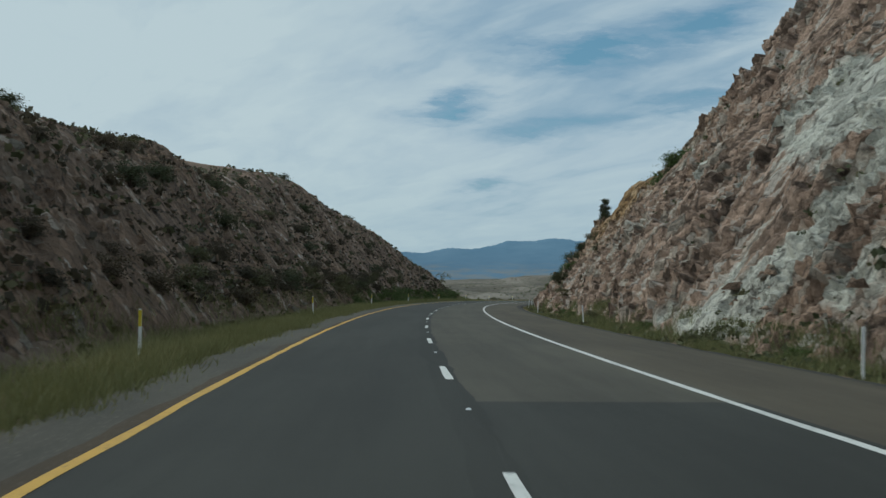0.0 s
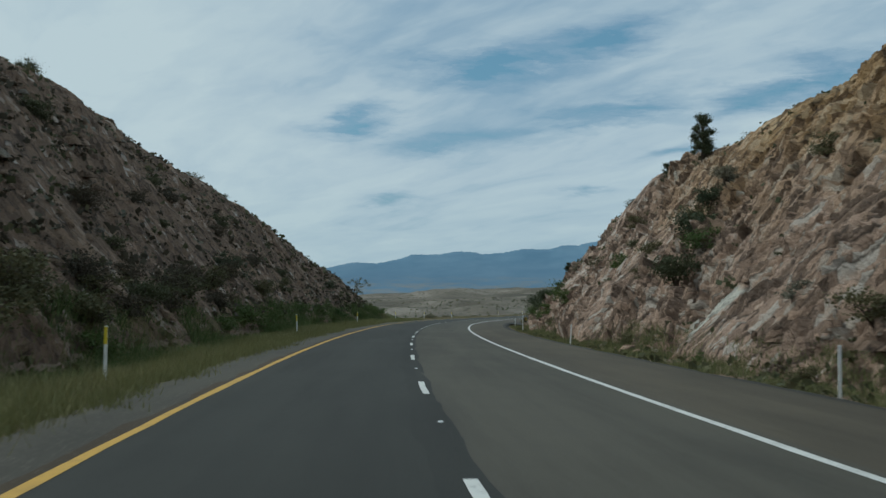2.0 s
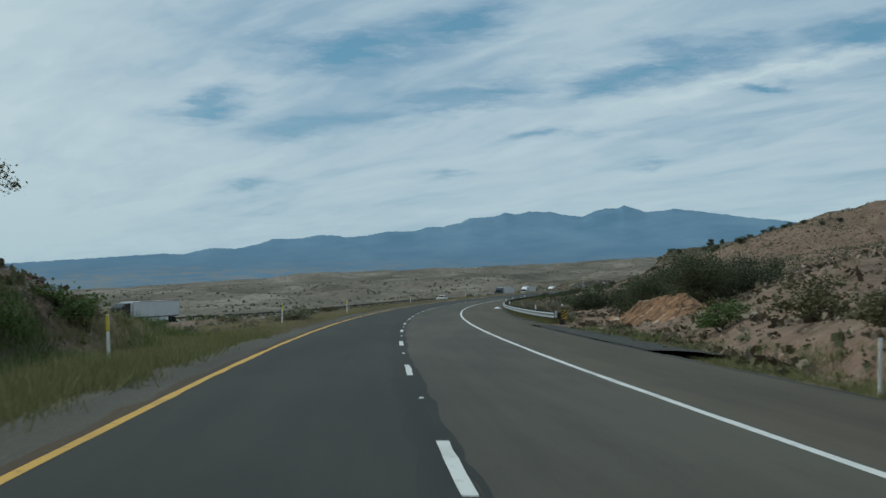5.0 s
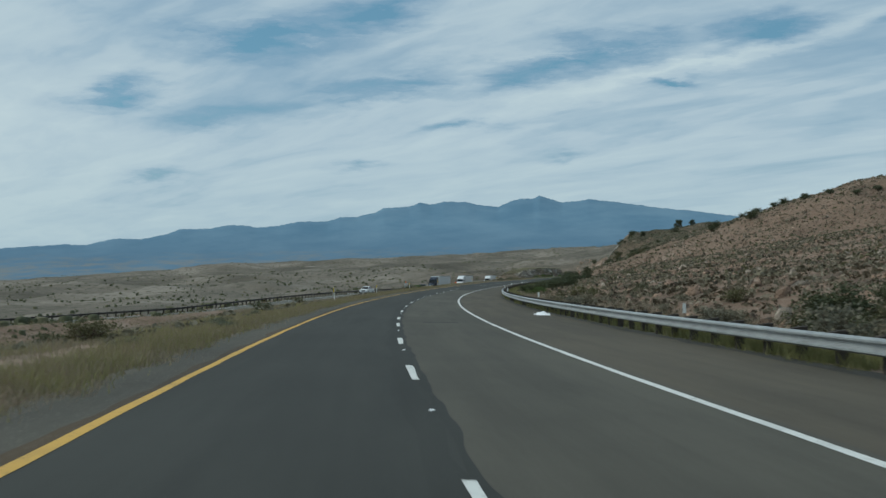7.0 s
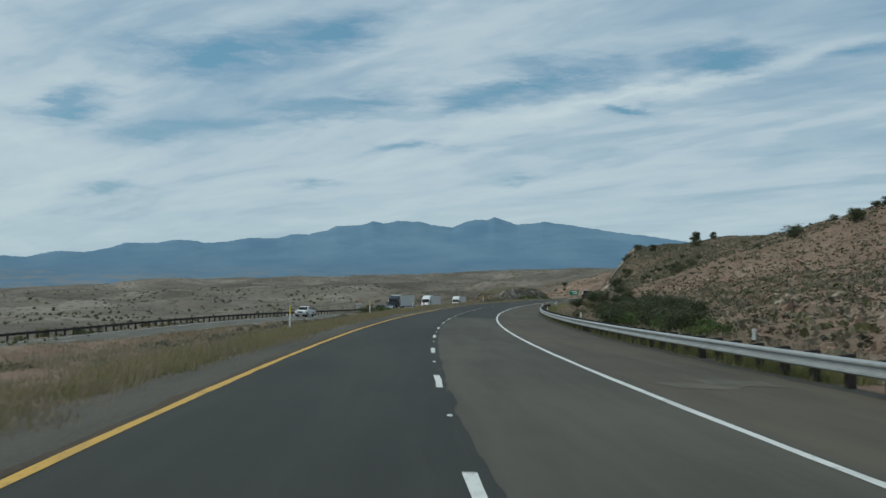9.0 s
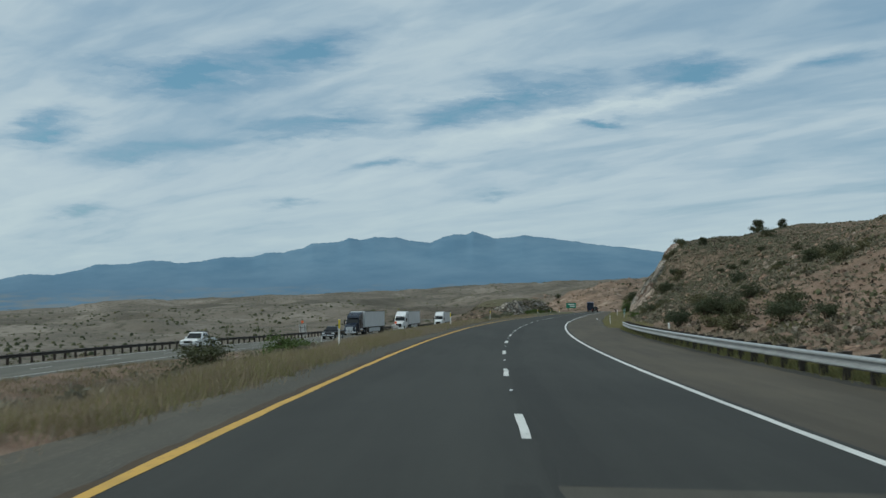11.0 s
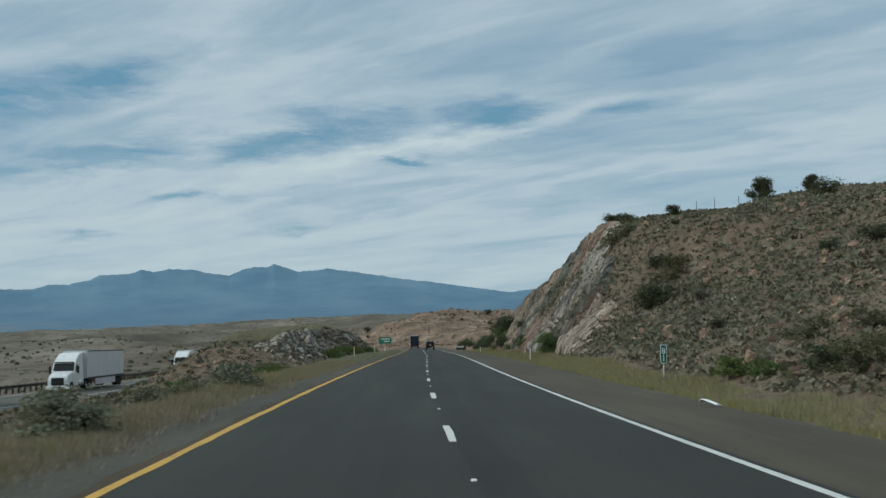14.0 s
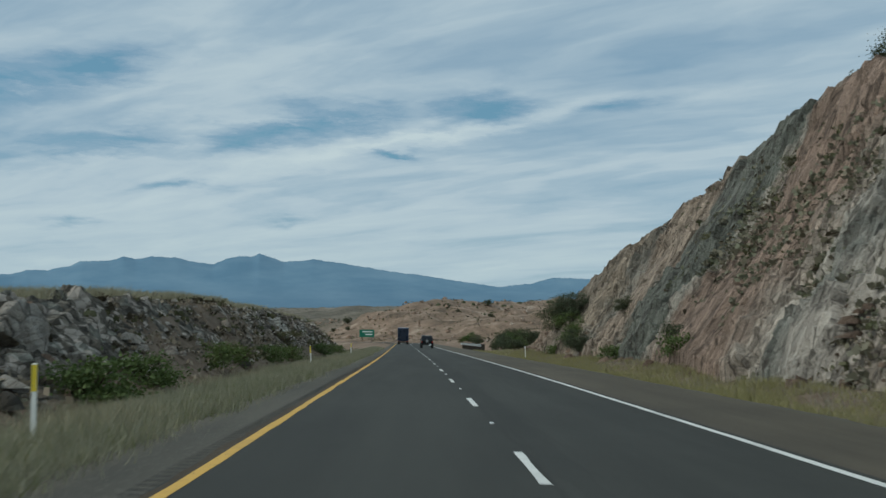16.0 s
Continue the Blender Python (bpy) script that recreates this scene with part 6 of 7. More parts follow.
# sage standing in the left verge
for s_, u_, k_ in ((252.4, -5.7, 1.35), (255.2, -5.7, 0.95), (254.4, -6.8, 1.1), (268, -6.6, 0.5), (291, -6.2, 0.6), (301, -5.6, 0.6), (305, -6.3, 0.7), (316, -6.6, 0.5), (341, -6.0, 0.5), (408, -6.4, 0.6), (532.6, -5.3, 0.55), (540, -6.0, 0.6), (546.6, -5.5, 1.0), (547.6, -5.9, 0.85), (549.5, -6.8, 0.7),
                   (556, -6.6, 0.7), (562, -5.5, 1.15), (559, -6.4, 0.9), (566, -6.6, 0.9), (570, -7.2, 0.8), (589, -6.2, 0.5), (585, -8.2, 0.8), (577, -9.0, 0.7)):
    plant("sage", s_, u_, k_)
for s_, u_, k_ in ((580.3, -7.3, 0.75), (582, -7.6, 0.6), (609, -18.2, 0.8)):
    plant("green", s_, u_, k_)
rng_b = np.random.default_rng(15)
for k in range(46):
    plant("brush", 34 + 2.6 * k + float(rng_b.uniform(-1, 1)), float(-rng_b.uniform(8.8, 10.8)), float(rng_b.uniform(0.4, 0.85)), -0.1, 0.1)
for k in range(16):
    plant("brush", float(rng_b.uniform(40, 170)), float(-rng_b.uniform(11, 17)), float(rng_b.uniform(0.5, 0.9)), -0.1, 0.1)
# by the foot of the left bank
for s_, u_, k_ in ((62, -9.4, 1.1), (70, -10.6, 0.9), (92, -9.8, 1.0), (104, -10.4, 1.2)):
    plant("olive", s_, u_, k_)
for s_, u_, k_ in ((150, -8.4, 0.9), (156, -8.8, 1.1), (163, -8.2, 0.8), (169, -9.0, 1.1), (174, -8.3, 0.9), (179, -8.9, 1.2), (185, -8.4, 1.0), (190, -8.8, 1.1), (196, -8.3, 0.8), (204, -8.7, 1.0), (211, -8.4, 0.9), (219, -8.9, 1.0), (226, -9.2, 1.1)):
    plant("green", s_, u_, k_)
for s_, u_, k_ in ((119.5, -8.4, 0.8), (140, -8.6, 1.0), (146, -8.8, 1.1)):
    plant("green", s_, u_, k_)
for s_, u_, k_ in ((112, -9.0, 1.1), (115.5, -9.4, 1.2), (118, -9.6, 1.0), (121, -9.2, 1.1), (125, -9.8, 1.0), (129, -9.3, 1.0), (134, -9.6, 1.0), (137.6, -9.9, 1.2), (145, -10.2, 1.2), (153, -10.8, 1.1), (160, -10.0, 1.1), (170, -10.4, 1.0), (100, -9.4, 1.1), (90, -9.2, 1.0), (80, -9.5, 1.1)):
    plant("olive" if int(s_) % 3 else "dark", s_, u_, k_, -0.1, 0.15)
# up the left bank and along its crest
for s_, u_, k_ in ((105, -14.2, 1.3), (96, -15.5, 1.0), (112, -17.5, 1.0), (118, -12.5, 0.9), (126, -14.5, 1.0), (133, -11.6, 1.0), (140, -17.2, 1.0), (147, -13.2, 0.9), (155, -15.8, 1.1), (161, -12.0, 0.9), (168, -14.6, 1.0), (176, -11.4, 0.9), (183, -13.8, 0.9), (193, -12.4, 0.8), (202, -11.2, 0.8), (86, -12.6, 1.1), (78, -14.4, 1.0), (70, -13.6, 1.1)):
    plant("olive" if int(s_) % 2 else "dark", s_, u_, k_ * 0.85)
for s_, h_ in ((64, 8.6), (84, 9.6), (101, 10.4), (119, 11.3), (133, 13.8), (147, 15), (154, 15.1), (161, 14.5), (173, 12.8), (180, 11.5), (187, 10.6), (199, 8.4)):
    plant(("olive", "dark", "grey")[int(s_) % 3], s_, -(8.3 + h_ / 1.12 + 0.9), 0.42 + (s_ * 0.37) % 0.3)
# the right cutting
for kind, s_, u_, k_ in (("green", 97.5, 17.4, 1.4), ("dark", 98.8, 17.2, 1.1), ("green", 99.8, 16.6, 1.15), ("dark", 136.6, 11.2, 1.15), ("green", 136.8, 12.4, 1.0), ("dark", 138.6, 12.6, 1.2), ("olive", 140.2, 13.2, 1.0), ("dark", 141.3, 13.9, 0.9), ("grey", 141.5, 14.8, 1.3), ("olive", 115.7, 10.6, 1.0), ("grey", 121, 10.9, 1.1), ("olive", 145.3, 11.7, 0.8), ("olive", 149, 12.9, 1.0), ("green", 155.6, 12.5, 0.9), ("olive", 157, 13.4, 0.7), ("green", 174.6, 11.1, 1.1), ("green", 181.4, 10.5, 1.0), ("olive", 178.5, 11.6, 0.6),
                        ("green", 184.6, 11.6, 1.4), ("dark", 187, 10.4, 1.3), ("green", 186, 10.2, 1.1), ("olive", 120, 15.2, 0.9), ("olive", 128, 14.4, 0.8), ("dark", 112, 13.2, 0.7), ("grey", 143, 15.2, 1.2), ("olive", 164, 14.8, 0.9), ("olive", 170, 13.2, 0.8), ("grey", 192, 13.6, 1.1),
                        ("dark", 203, 11.3, 1.3), ("dark", 207, 10.8, 1.4), ("green", 210, 10.6, 1.3), ("dark", 214, 10.9, 1.5), ("olive", 218, 10.4, 1.2), ("olive", 225, 11.4, 1.2), ("green", 232, 10.8, 1.1)):
    plant(kind, s_, u_, k_, -0.1, 0.2)
for s_, h_ in ((110, 14), (118, 12), (126, 11.4), (133, 11), (141, 10.9), (149, 10.9), (164, 10.8), (170, 10.8), (177, 10.6), (183, 10.1), (189, 9.5), (196, 8.8), (201, 7.9)):
    plant(("dark", "olive")[int(s_) % 2], s_, 9.6 + h_ / 1.4 + 0.8, (0.6 + (s_ * 0.61) % 0.35) * (0.6 if s_ < 140 else 0.8), -0.75 if s_ < 140 else -0.35)
for s_, u_, k_ in ((48, 9.4, 0.8), (57, 9.6, 0.9), (66, 9.3, 0.8), (83, 9.5, 0.9), (94, 9.4, 0.7), (104, 9.6, 0.8), (117, 9.4, 0.8), (126, 9.5, 0.7), (139, 9.6, 0.9), (154, 9.4, 0.7), (165, 9.6, 0.8)):
    plant("olive" if int(s_) % 2 else "green", s_, u_, k_ * 0.7)
# thickets behind the guardrail
rng_t = np.random.default_rng(5)
for s0, s1, u0, u1, n_, big, kinds in ((262, 306, 15.5, 22, 9, 0.8, ("dark", "dark", "olive")), (485, 512, 12.5, 20, 11, 1.35, ("dark", "dark", "olive")), (408, 446, 12.4, 17.0, 22, 1.0, ("dark", "dark", "dark")), (384, 412, 10.6, 12.8, 12, 0.95, ("dark", "green", "dark")), (253, 274, 15.0, 18.5, 18, 1.7, ("dark", "dark", "olive")), (278, 300, 13.0, 16.5, 16, 1.1, ("dark", "olive", "dark")), (515, 560, 22, 40, 9, 1.1, ("dark", "olive", "olive")), (306, 470, 10.5, 16, 30, 0.7, ("grey", "olive", "grey")),
                                       (724, 765, 11.5, 24, 22, 1.6, ("dark", "green", "dark")), (760, 880, 12, 40, 26, 1.5, ("dark", "olive", "green"))):
    for k in range(n_):
        plant(kinds[k % len(kinds)], float(rng_t.uniform(s0, s1)), float(rng_t.uniform(u0, u1)), float(big * rng_t.uniform(0.7, 1.2)))
for s_, u_, k_ in ((259, 17.2, 1.9), (263, 15.4, 1.8), (267, 17.0, 1.9), (256.5, 19.5, 1.9)):
    plant("dark", s_, u_, k_)
for k in range(14):
    plant("grey", float(rng_t.uniform(258, 345)), float(rng_t.uniform(9.2, 11.0)), float(rng_t.uniform(0.9, 1.5)))
# dark bushes on the hill's skyline and slope
for s_, u_, k_ in ((525.5, 60.7, 1.0), (511.5, 70.8, 1.0), (521, 53.3, 0.8), (527, 63, 1.2), (517.5, 46.5, 0.9), (512.5, 55.3, 0.9), (630.5, 37.5, 1.4), (506, 75.4, 1.1), (524, 57, 1.1), (514, 66, 1.2), (508, 80, 1.2), (530, 68, 1.0), (519, 41, 0.7), (560, 30, 0.9),
                   (613.3, 16.9, 1.2), (615.2, 17.8, 0.9), (620.2, 19.2, 0.9), (618.6, 20.0, 0.8), (624, 21.8, 0.45), (600, 26, 0.8), (604, 33, 0.9), (585, 36, 0.9), (660, 22.8, 1.0), (664, 23.4, 1.2), (672, 22.4, 0.9), (657, 22.0, 1.0), (590, 16, 0.6), (640, 30, 0.8)):
    plant("dark", s_, u_, k_)
for kind, s_, u_, k_ in (("dark", 559.5, 13.4, 0.8), ("olive", 562.5, 13.9, 0.8), ("olive", 557, 12.4, 0.7), ("green", 571, 11.6, 0.9), ("green", 569, 12.0, 0.7), ("olive", 566, 14.8, 1.0), ("dark", 567, 13.4, 0.8), ("olive", 570, 16.2, 1.0), ("olive", 573, 15.0, 1.0), ("olive", 563, 13.0, 1.1), ("olive", 618, 20.6, 1.3), ("olive", 616.6, 19.6, 1.1), ("dark", 612.5, 17.6, 1.4), ("olive", 639, 19.2, 1.4), ("olive", 637, 20.0, 1.2), ("olive", 609, 20.0, 0.8), ("grey", 607, 19.4, 1.4), ("dark", 596, 27.4, 1.1), ("dark", 594, 29.2, 0.9), ("grey", 552, -6.9, 0.8),
                         ("green", 610.6, -18.3, 0.9), ("green", 471, -11.2, 1.3), ("green", 474, -12.2, 1.2), ("dark", 652, 22.4, 1.0), ("dark", 649, 22.4, 0.9), ("olive", 646.5, 22.2, 0.8), ("green", 608, -12.3, 0.9)):
    plant(kind, s_, u_, k_)
for k in range(30):
    plant("dark", float(rng_t.uniform(840, 1120)), float(rng_t.uniform(20, 170)), float(rng_t.uniform(1.0, 2.0)))
for k in range(8):
    plant("dark", float(rng_t.uniform(860, 1000)), float(-rng_t.uniform(16, 50)), float(rng_t.uniform(1.0, 1.6)))
# tall brush where the second cutting runs out
for s_, u_, k_ in ((703, 12.6, 2.1), (706, 13.6, 2.0), (700.5, 13.2, 1.8), (756, 13, 1.9), (761, 14.4, 2.0), (766, 13.2, 1.7), (520.8, 46.8, 1.5), (522.5, 47.6, 1.2), (509.8, 54.2, 1.4)):
    plant("dark", s_, u_, k_)
# at the foot of the second cutting, and on the hump across from it
for kind, s_, u_, k_ in (("green", 625.2, 10.8, 1.55), ("dark", 626.4, 11.3, 1.2), ("green", 657.5, 11.5, 1.35), ("dark", 659.5, 11.8, 1.0), ("green", 672, 11.3, 1.2), ("green", 692, 12.0, 2.0), ("dark", 688, 11.6, 1.5), ("green", 697, 11.2, 1.4), ("dark", 681, 13.6, 0.8), ("olive", 668, 16, 0.9), ("olive", 662, 18.5, 0.8),
                         ("green", 593, -8.6, 1.0), ("green", 604, -17, 1.0), ("olive", 598, -10.5, 1.2), ("olive", 589, -9.0, 1.0), ("green", 633, -9.0, 1.3), ("green", 640, -9.2, 1.2), ("green", 652, -9.3, 1.3), ("olive", 658, -9.5, 1.2), ("green", 668, -9.1, 1.2), ("green", 676, -9.0, 1.2), ("olive", 684, -10.2, 1.3), ("green", 702, -9.0, 1.2), ("green", 722, -8.8, 1.2),
                         ("green", 564, -22.2, 1.3), ("olive", 520, -11.5, 0.9), ("green", 478, -13, 1.3), ("green", 484, -14, 1.2), ("olive", 282, -8.8, 0.9), ("olive", 300, -9.5, 1.0), ("olive", 334, -9.0, 0.8), ("olive", 365, -11, 0.8), ("olive", 268, -12, 0.9), ("olive", 310, -14, 0.9), ("dark", 455, -11, 1.1)):
    plant(kind, s_, u_, k_)


def tree(name, seed, height, width, leaf_mat, label, leaves=7000, bare=False):
    """A tapered trunk, forking limbs and an uneven crown of clumps."""
    rng = np.random.default_rng(seed)
    e = new(name)
    bm = mesh_bm()
    tips = []

    def limb(a, d, length, r, depth):
        b = a + d * length
        tube(bm, a, b, r, r * 0.66, 7)
        if depth == 0:
            tips.append(b)
            return
        for k in range(2 + (depth > 1)):
            q = (d + Vector(rng.normal(size=3)) * 0.55 + Vector((0, 0, 0.12))).normalized()
            limb(b, q, length * rng.uniform(0.62, 0.85), r * 0.6, depth - 1)
    limb(Vector((0, 0, -0.3)), Vector((0.05, 0.02, 1)).normalized(), height * 0.32, height * 0.035, 3)
    part("trunk", bm, TWIG, e)
    pts = np.array([tuple(p_) for p_ in tips])
    pts = pts * np.array([width / max(np.ptp(pts[:, 0]), 0.1), width / max(np.ptp(pts[:, 1]), 0.1), height * 0.92 / pts[:, 2].max()])
    c = pts[rng.integers(0, len(pts), leaves)] + rng.normal(size=(leaves, 3)) * np.array([width, width, height * 0.7]) * (0.05 if bare else 0.10)
    v, f = cards(rng, c, 0.085 if not bare else 0.07, 0)
    mesh_object("crown", v, f, leaf_mat, e)
    return tagged(e, label, "tree")


def juniper(seed, height, width, label, leaf_mat=LEAF_DARK, ragged=0.3, leaves=7000):
    """A short trunk with limbs from near the ground and a dense uneven crown."""
    rng = np.random.default_rng(seed)
    e = new("tree")
    bm = mesh_bm()
    top = Vector((width * 0.06, -width * 0.04, height * 0.9))
    tube(bm, (0, 0, -0.4), top, height * 0.04, height * 0.012, 8)
    tips, weight = [tuple(top)], [1.0]
    for k in range(46):
        f = rng.uniform(0.02, 0.92)
        a = rng.uniform(0, math.tau)
        girth = math.sin(math.pi * (0.30 + 0.62 * f)) ** 0.7
        r = width * 0.5 * girth * rng.uniform(0.35, 1.0)
        root = Vector((0, 0, 0)).lerp(top, f * 0.8)
        tip = Vector((math.cos(a) * r, math.sin(a) * r, height * min(f + rng.uniform(0.02, 0.14), 1.0)))
        tube(bm, root, tip, height * 0.014, height * 0.004, 5)
        tips.append(tuple(tip))
        weight.append(rng.uniform(ragged, 1.0))
    part("trunk", bm, TWIG, e)
    pts, w = np.array(tips), np.array(weight)
    pick = rng.choice(len(pts), leaves, p=w / w.sum())
    c = pts[pick] + rng.normal(size=(leaves, 3)) * np.array([1.0, 1.0, 0.85]) * width * 0.10 * w[pick][:, None] ** 0.5
    c[:, 2] = np.maximum(c[:, 2], height * 0.04)
    v, f = cards(rng, c, 0.095, 0)
    mesh_object("crown", v, f, leaf_mat, e)
    return tagged(e, label, "tree")


t1 = juniper(3, 3.3, 1.7, "dark ragged upright tree on the crest of the rock cutting", ragged=0.35, leaves=7000)
t1.matrix_basis = at_road(156.5, 17.4, 0, 0.1, True)
t1.scale = (0.82, 0.82, 0.82)
copy_thing(t1, at_road(167.5, 17.6, 120, 0.1, True)).scale = (0.7, 0.7, 0.42)
copy_thing(t1, at_road(204, 13.6, 60, 0.1, True)).scale = (0.6, 0.6, 0.34)
t2 = tree("tree", 8, 2.7, 2.6, LEAF_OLIVE, "bare-limbed small tree at the end of the brown bank", 1500, True)
t2.matrix_basis = at_road(224, -11.8, 0, 0.0, True)
t3 = juniper(15, 2.6, 2.3, "rounded dark juniper on the hill's skyline")
t3.matrix_basis = at_road(645, 26.5, 0, 0, True)
t3.scale = (0.8, 0.8, 0.72)
copy_thing(t3, at_road(652, 38.3, 77, 0, True)).scale = (1.25, 1.25, 1.1)
copy_thing(t3, at_road(649, 43, 140, 0, True)).scale = (0.8, 0.8, 0.7)


# ---- grass, scrub, stones: too many to count ----
def blades(name, S, U, height, mat, label, rng, per=13, width=0.014, lean=0.42, spread=0.17, dz=0.0):
    """Tufts of thin blades standing on the ground."""
    x, y = plan(S, U)
    z = ground_z(S, U) + dz
    n = len(S)
    base = np.repeat(np.stack([x, y, z], -1), per, 0)
    base[:, :2] += rng.normal(size=(n * per, 2)) * spread
    h = np.repeat(height, per) * rng.uniform(0.5, 1.25, n * per)
    a = rng.uniform(0, math.tau, n * per)
    side_ = np.stack([np.cos(a), np.sin(a), a * 0], -1) * width * rng.uniform(0.6, 1.4, (n * per, 1))
    tip = base + np.stack([rng.normal(size=n * per) * lean, rng.normal(size=n * per) * lean, np.ones(n * per)], -1) * h[:, None]
    base[:, 2] -= 0.05
    v = np.stack([base - side_, base + side_, tip], 1).reshape(-1, 3)
    f = np.arange(len(v)).reshape(-1, 3)
    me = bpy.data.meshes.new(name)
    me.vertices.add(len(v))
    me.vertices.foreach_set("co", v.reshape(-1).astype(np.float32))
    me.loops.add(f.size)
    me.polygons.add(len(f))
    me.loops.foreach_set("vertex_index", f.reshape(-1).astype(np.int32))
    me.polygons.foreach_set("loop_start", np.arange(0, f.size, 3, dtype=np.int32))
    me.update(calc_edges=True)
    me.materials.append(mat)
    return tagged(new(name, me), label, "grass", kind="stuff")


rng_g = np.random.default_rng(77)


def scatter(n, s0, s1, u0, u1, bias=1.0):
    return rng_g.uniform(s0, s1, n), u0 + (u1 - u0) * rng_g.uniform(0, 1, n) ** bias


def clumpy(S, U, seed, keep=0.5):
    m = fbm(S / 3.5, U / 2.0, 3, seed) > np.quantile(fbm(S / 3.5, U / 2.0, 3, seed), 1 - keep)
    return S[m], U[m]


def verge(n, s0, s1, u0, u1, lo, hi, mat, label, bias=1.2, keep=0.8, per=13, width=0.0105, ragged=0.55):
    """A strip of grass with a ragged inner edge and uneven height."""
    S, U = scatter(n, s0, s1, u0, u1, bias)
    S, U = clumpy(S, U, int(s0 + abs(u0) * 10), keep)
    sgn = 1 if u0 > 0 else -1
    edge = abs(u0) + 0.35 + ragged * fbm(S / 2.4, S * 0, 3, int(s0) + 1)
    ok = np.abs(U) > edge
    S, U = S[ok], U[ok]
    tall = np.clip(0.62 + 1.2 * fbm(S / 6.0, U / 2.0, 2, int(s0) + 2), 0.25, 1.2) * np.clip((np.abs(U) - np.abs(u0)) / 1.0, 0.5, 1.0)
    return blades("grass", S, U, lo + (hi - lo) * tall, mat, label, rng_g, per, width, 0.50, 0.20)


verge(8000, 20, 240, -4.40, -6.2, 0.12, 0.34, GRASS_VERGE, "dense green grass along the edge of the left shoulder", 1.6, 0.9, 14, 0.0085, 0.22)
verge(11000, 20, 232, -4.3, -9.2, 0.12, 0.42, GRASS_VERGE, "green-yellow verge grass along the left shoulder", 1.5, 0.9)
verge(3500, 20, 232, -4.6, -9.4, 0.16, 0.48, GRASS_GREEN, "dry stalks among the left verge grass", 1.0, 0.7)
verge(4000, 112, 236, -6.6, -9.6, 0.24, 0.66, WEED, "rank green weeds along the foot of the brown bank", 1.0, 0.6, 16, 0.016)
verge(7500, 232, 595, -4.3, -10.5, 0.07, 0.21, GRASS_DRY, "dry straw-coloured verge grass", 1.6, 0.97)
verge(7000, 232, 350, -4.4, -10.5, 0.07, 0.24, GRASS_GREEN, "green blades among the dry verge grass", 1.2, 0.7)
verge(19000, 232, 595, -4.35, -10.5, 0.06, 0.20, GRASS_TAN, "tan blades among the dry verge grass", 1.2, 0.6)
for n_, u0_, u1_, mat_, word_ in ((16000, -9.5, -34, GRASS_TAN, "tan"), (16000, -30, -66, GRASS_TAN, "dusty tan"), (6000, -12, -56, GRASS_VERGE, "olive")):
    S_, U_ = clumpy(*scatter(n_, 285, 505, u0_, u1_), 44, 0.85)
    ok_ = U_ > np.interp(S_, U2_S, U2_U) + 7.2
    S_, U_ = S_[ok_], U_[ok_]
    blades("grass", S_, U_, 0.14 + 0.22 * rng_g.uniform(0, 1, len(S_)), mat_, word_ + " grass covering the wide median", rng_g, 9, 0.018, 0.55, 0.26)
verge(3500, 600, 760, -4.75, -8.9, 0.12, 0.36, GRASS_PALE, "thick pale dry verge grass", 1.1, 0.9)
verge(10000, 592, 760, -4.75, -8.9, 0.10, 0.34, GRASS_PALE, "pale grass along the rocky hump", 1.1, 0.8)
verge(12000, 468, 600, -4.3, -9.5, 0.07, 0.22, GRASS_DRY, "thick straw-coloured grass on the verge", 1.7, 0.97)
for n_, s0_, s1_, lo_, hi_, mat_, word_ in ((13000, 232, 600, 0.12, 0.30, GRASS_TAN, "tan"), (4000, 232, 600, 0.12, 0.34, GRASS_GREEN, "greenish"), (5500, 232, 600, 0.10, 0.28, GRASS_VERGE, "olive"), (8500, 600, 760, 0.18, 0.42, GRASS_PALE, "pale"), (3000, 600, 760, 0.16, 0.38, GRASS_VERGE, "olive")):
    verge(n_, s0_, s1_, -4.40, -6.3, lo_, hi_, mat_, "dense " + word_ + " grass along the edge of the left shoulder", 1.7, 0.9, 14, 0.0075, 0.22)
S_, U_ = clumpy(*scatter(24000, 236, 600, -10, -29), 5, 0.6)
blades("grass", S_, U_, 0.18 + 0.22 * rng_g.uniform(0, 1, len(S_)), GRASS_DRY, "thin dry grass on the median", rng_g, 10, 0.016, 0.55, 0.24)
S_, U_ = clumpy(*scatter(9000, 236, 600, -10, -29), 8, 0.4)
blades("grass", S_, U_, 0.16 + 0.18 * rng_g.uniform(0, 1, len(S_)), GRASS_GREEN, "greener patches of grass on the median", rng_g, 10, 0.016, 0.55, 0.24)
verge(11000, 20, 250, 7.5, 10.2, 0.10, 0.36, GRASS_VERGE, "sparse green verge grass below the cutting", 1.0, 0.85)
verge(11000, 508, 745, 7.0, 10.8, 0.10, 0.32, GRASS_GREEN, "yellow-green verge grass below the hill", 1.0, 0.9)
verge(2000, 508, 745, 7.2, 10.8, 0.12, 0.36, GRASS_DRY, "dry stalks among the right verge grass", 1.0, 0.8)
S_, U_ = clumpy(*scatter(9000, 257, 506, 8.15, 9.5, 1.2), 15, 0.8)
blades("grass", S_, U_, 0.22 + 0.25 * rng_g.uniform(0, 1, len(S_)), GRASS_VERGE, "weeds growing round the rail posts", rng_g, 14, 0.012, 0.45)
S_, U_ = scatter(3000, 300, 508, 8.9, 13)
blades("grass", S_, U_, 0.22 + 0.2 * rng_g.uniform(0, 1, len(S_)), GRASS_DRY, "dry grass behind the guardrail", rng_g, 14, 0.012, 0.5)
S_, U_ = clumpy(*scatter(13000, 626, 752, -12.6, -19), 25, 0.75)
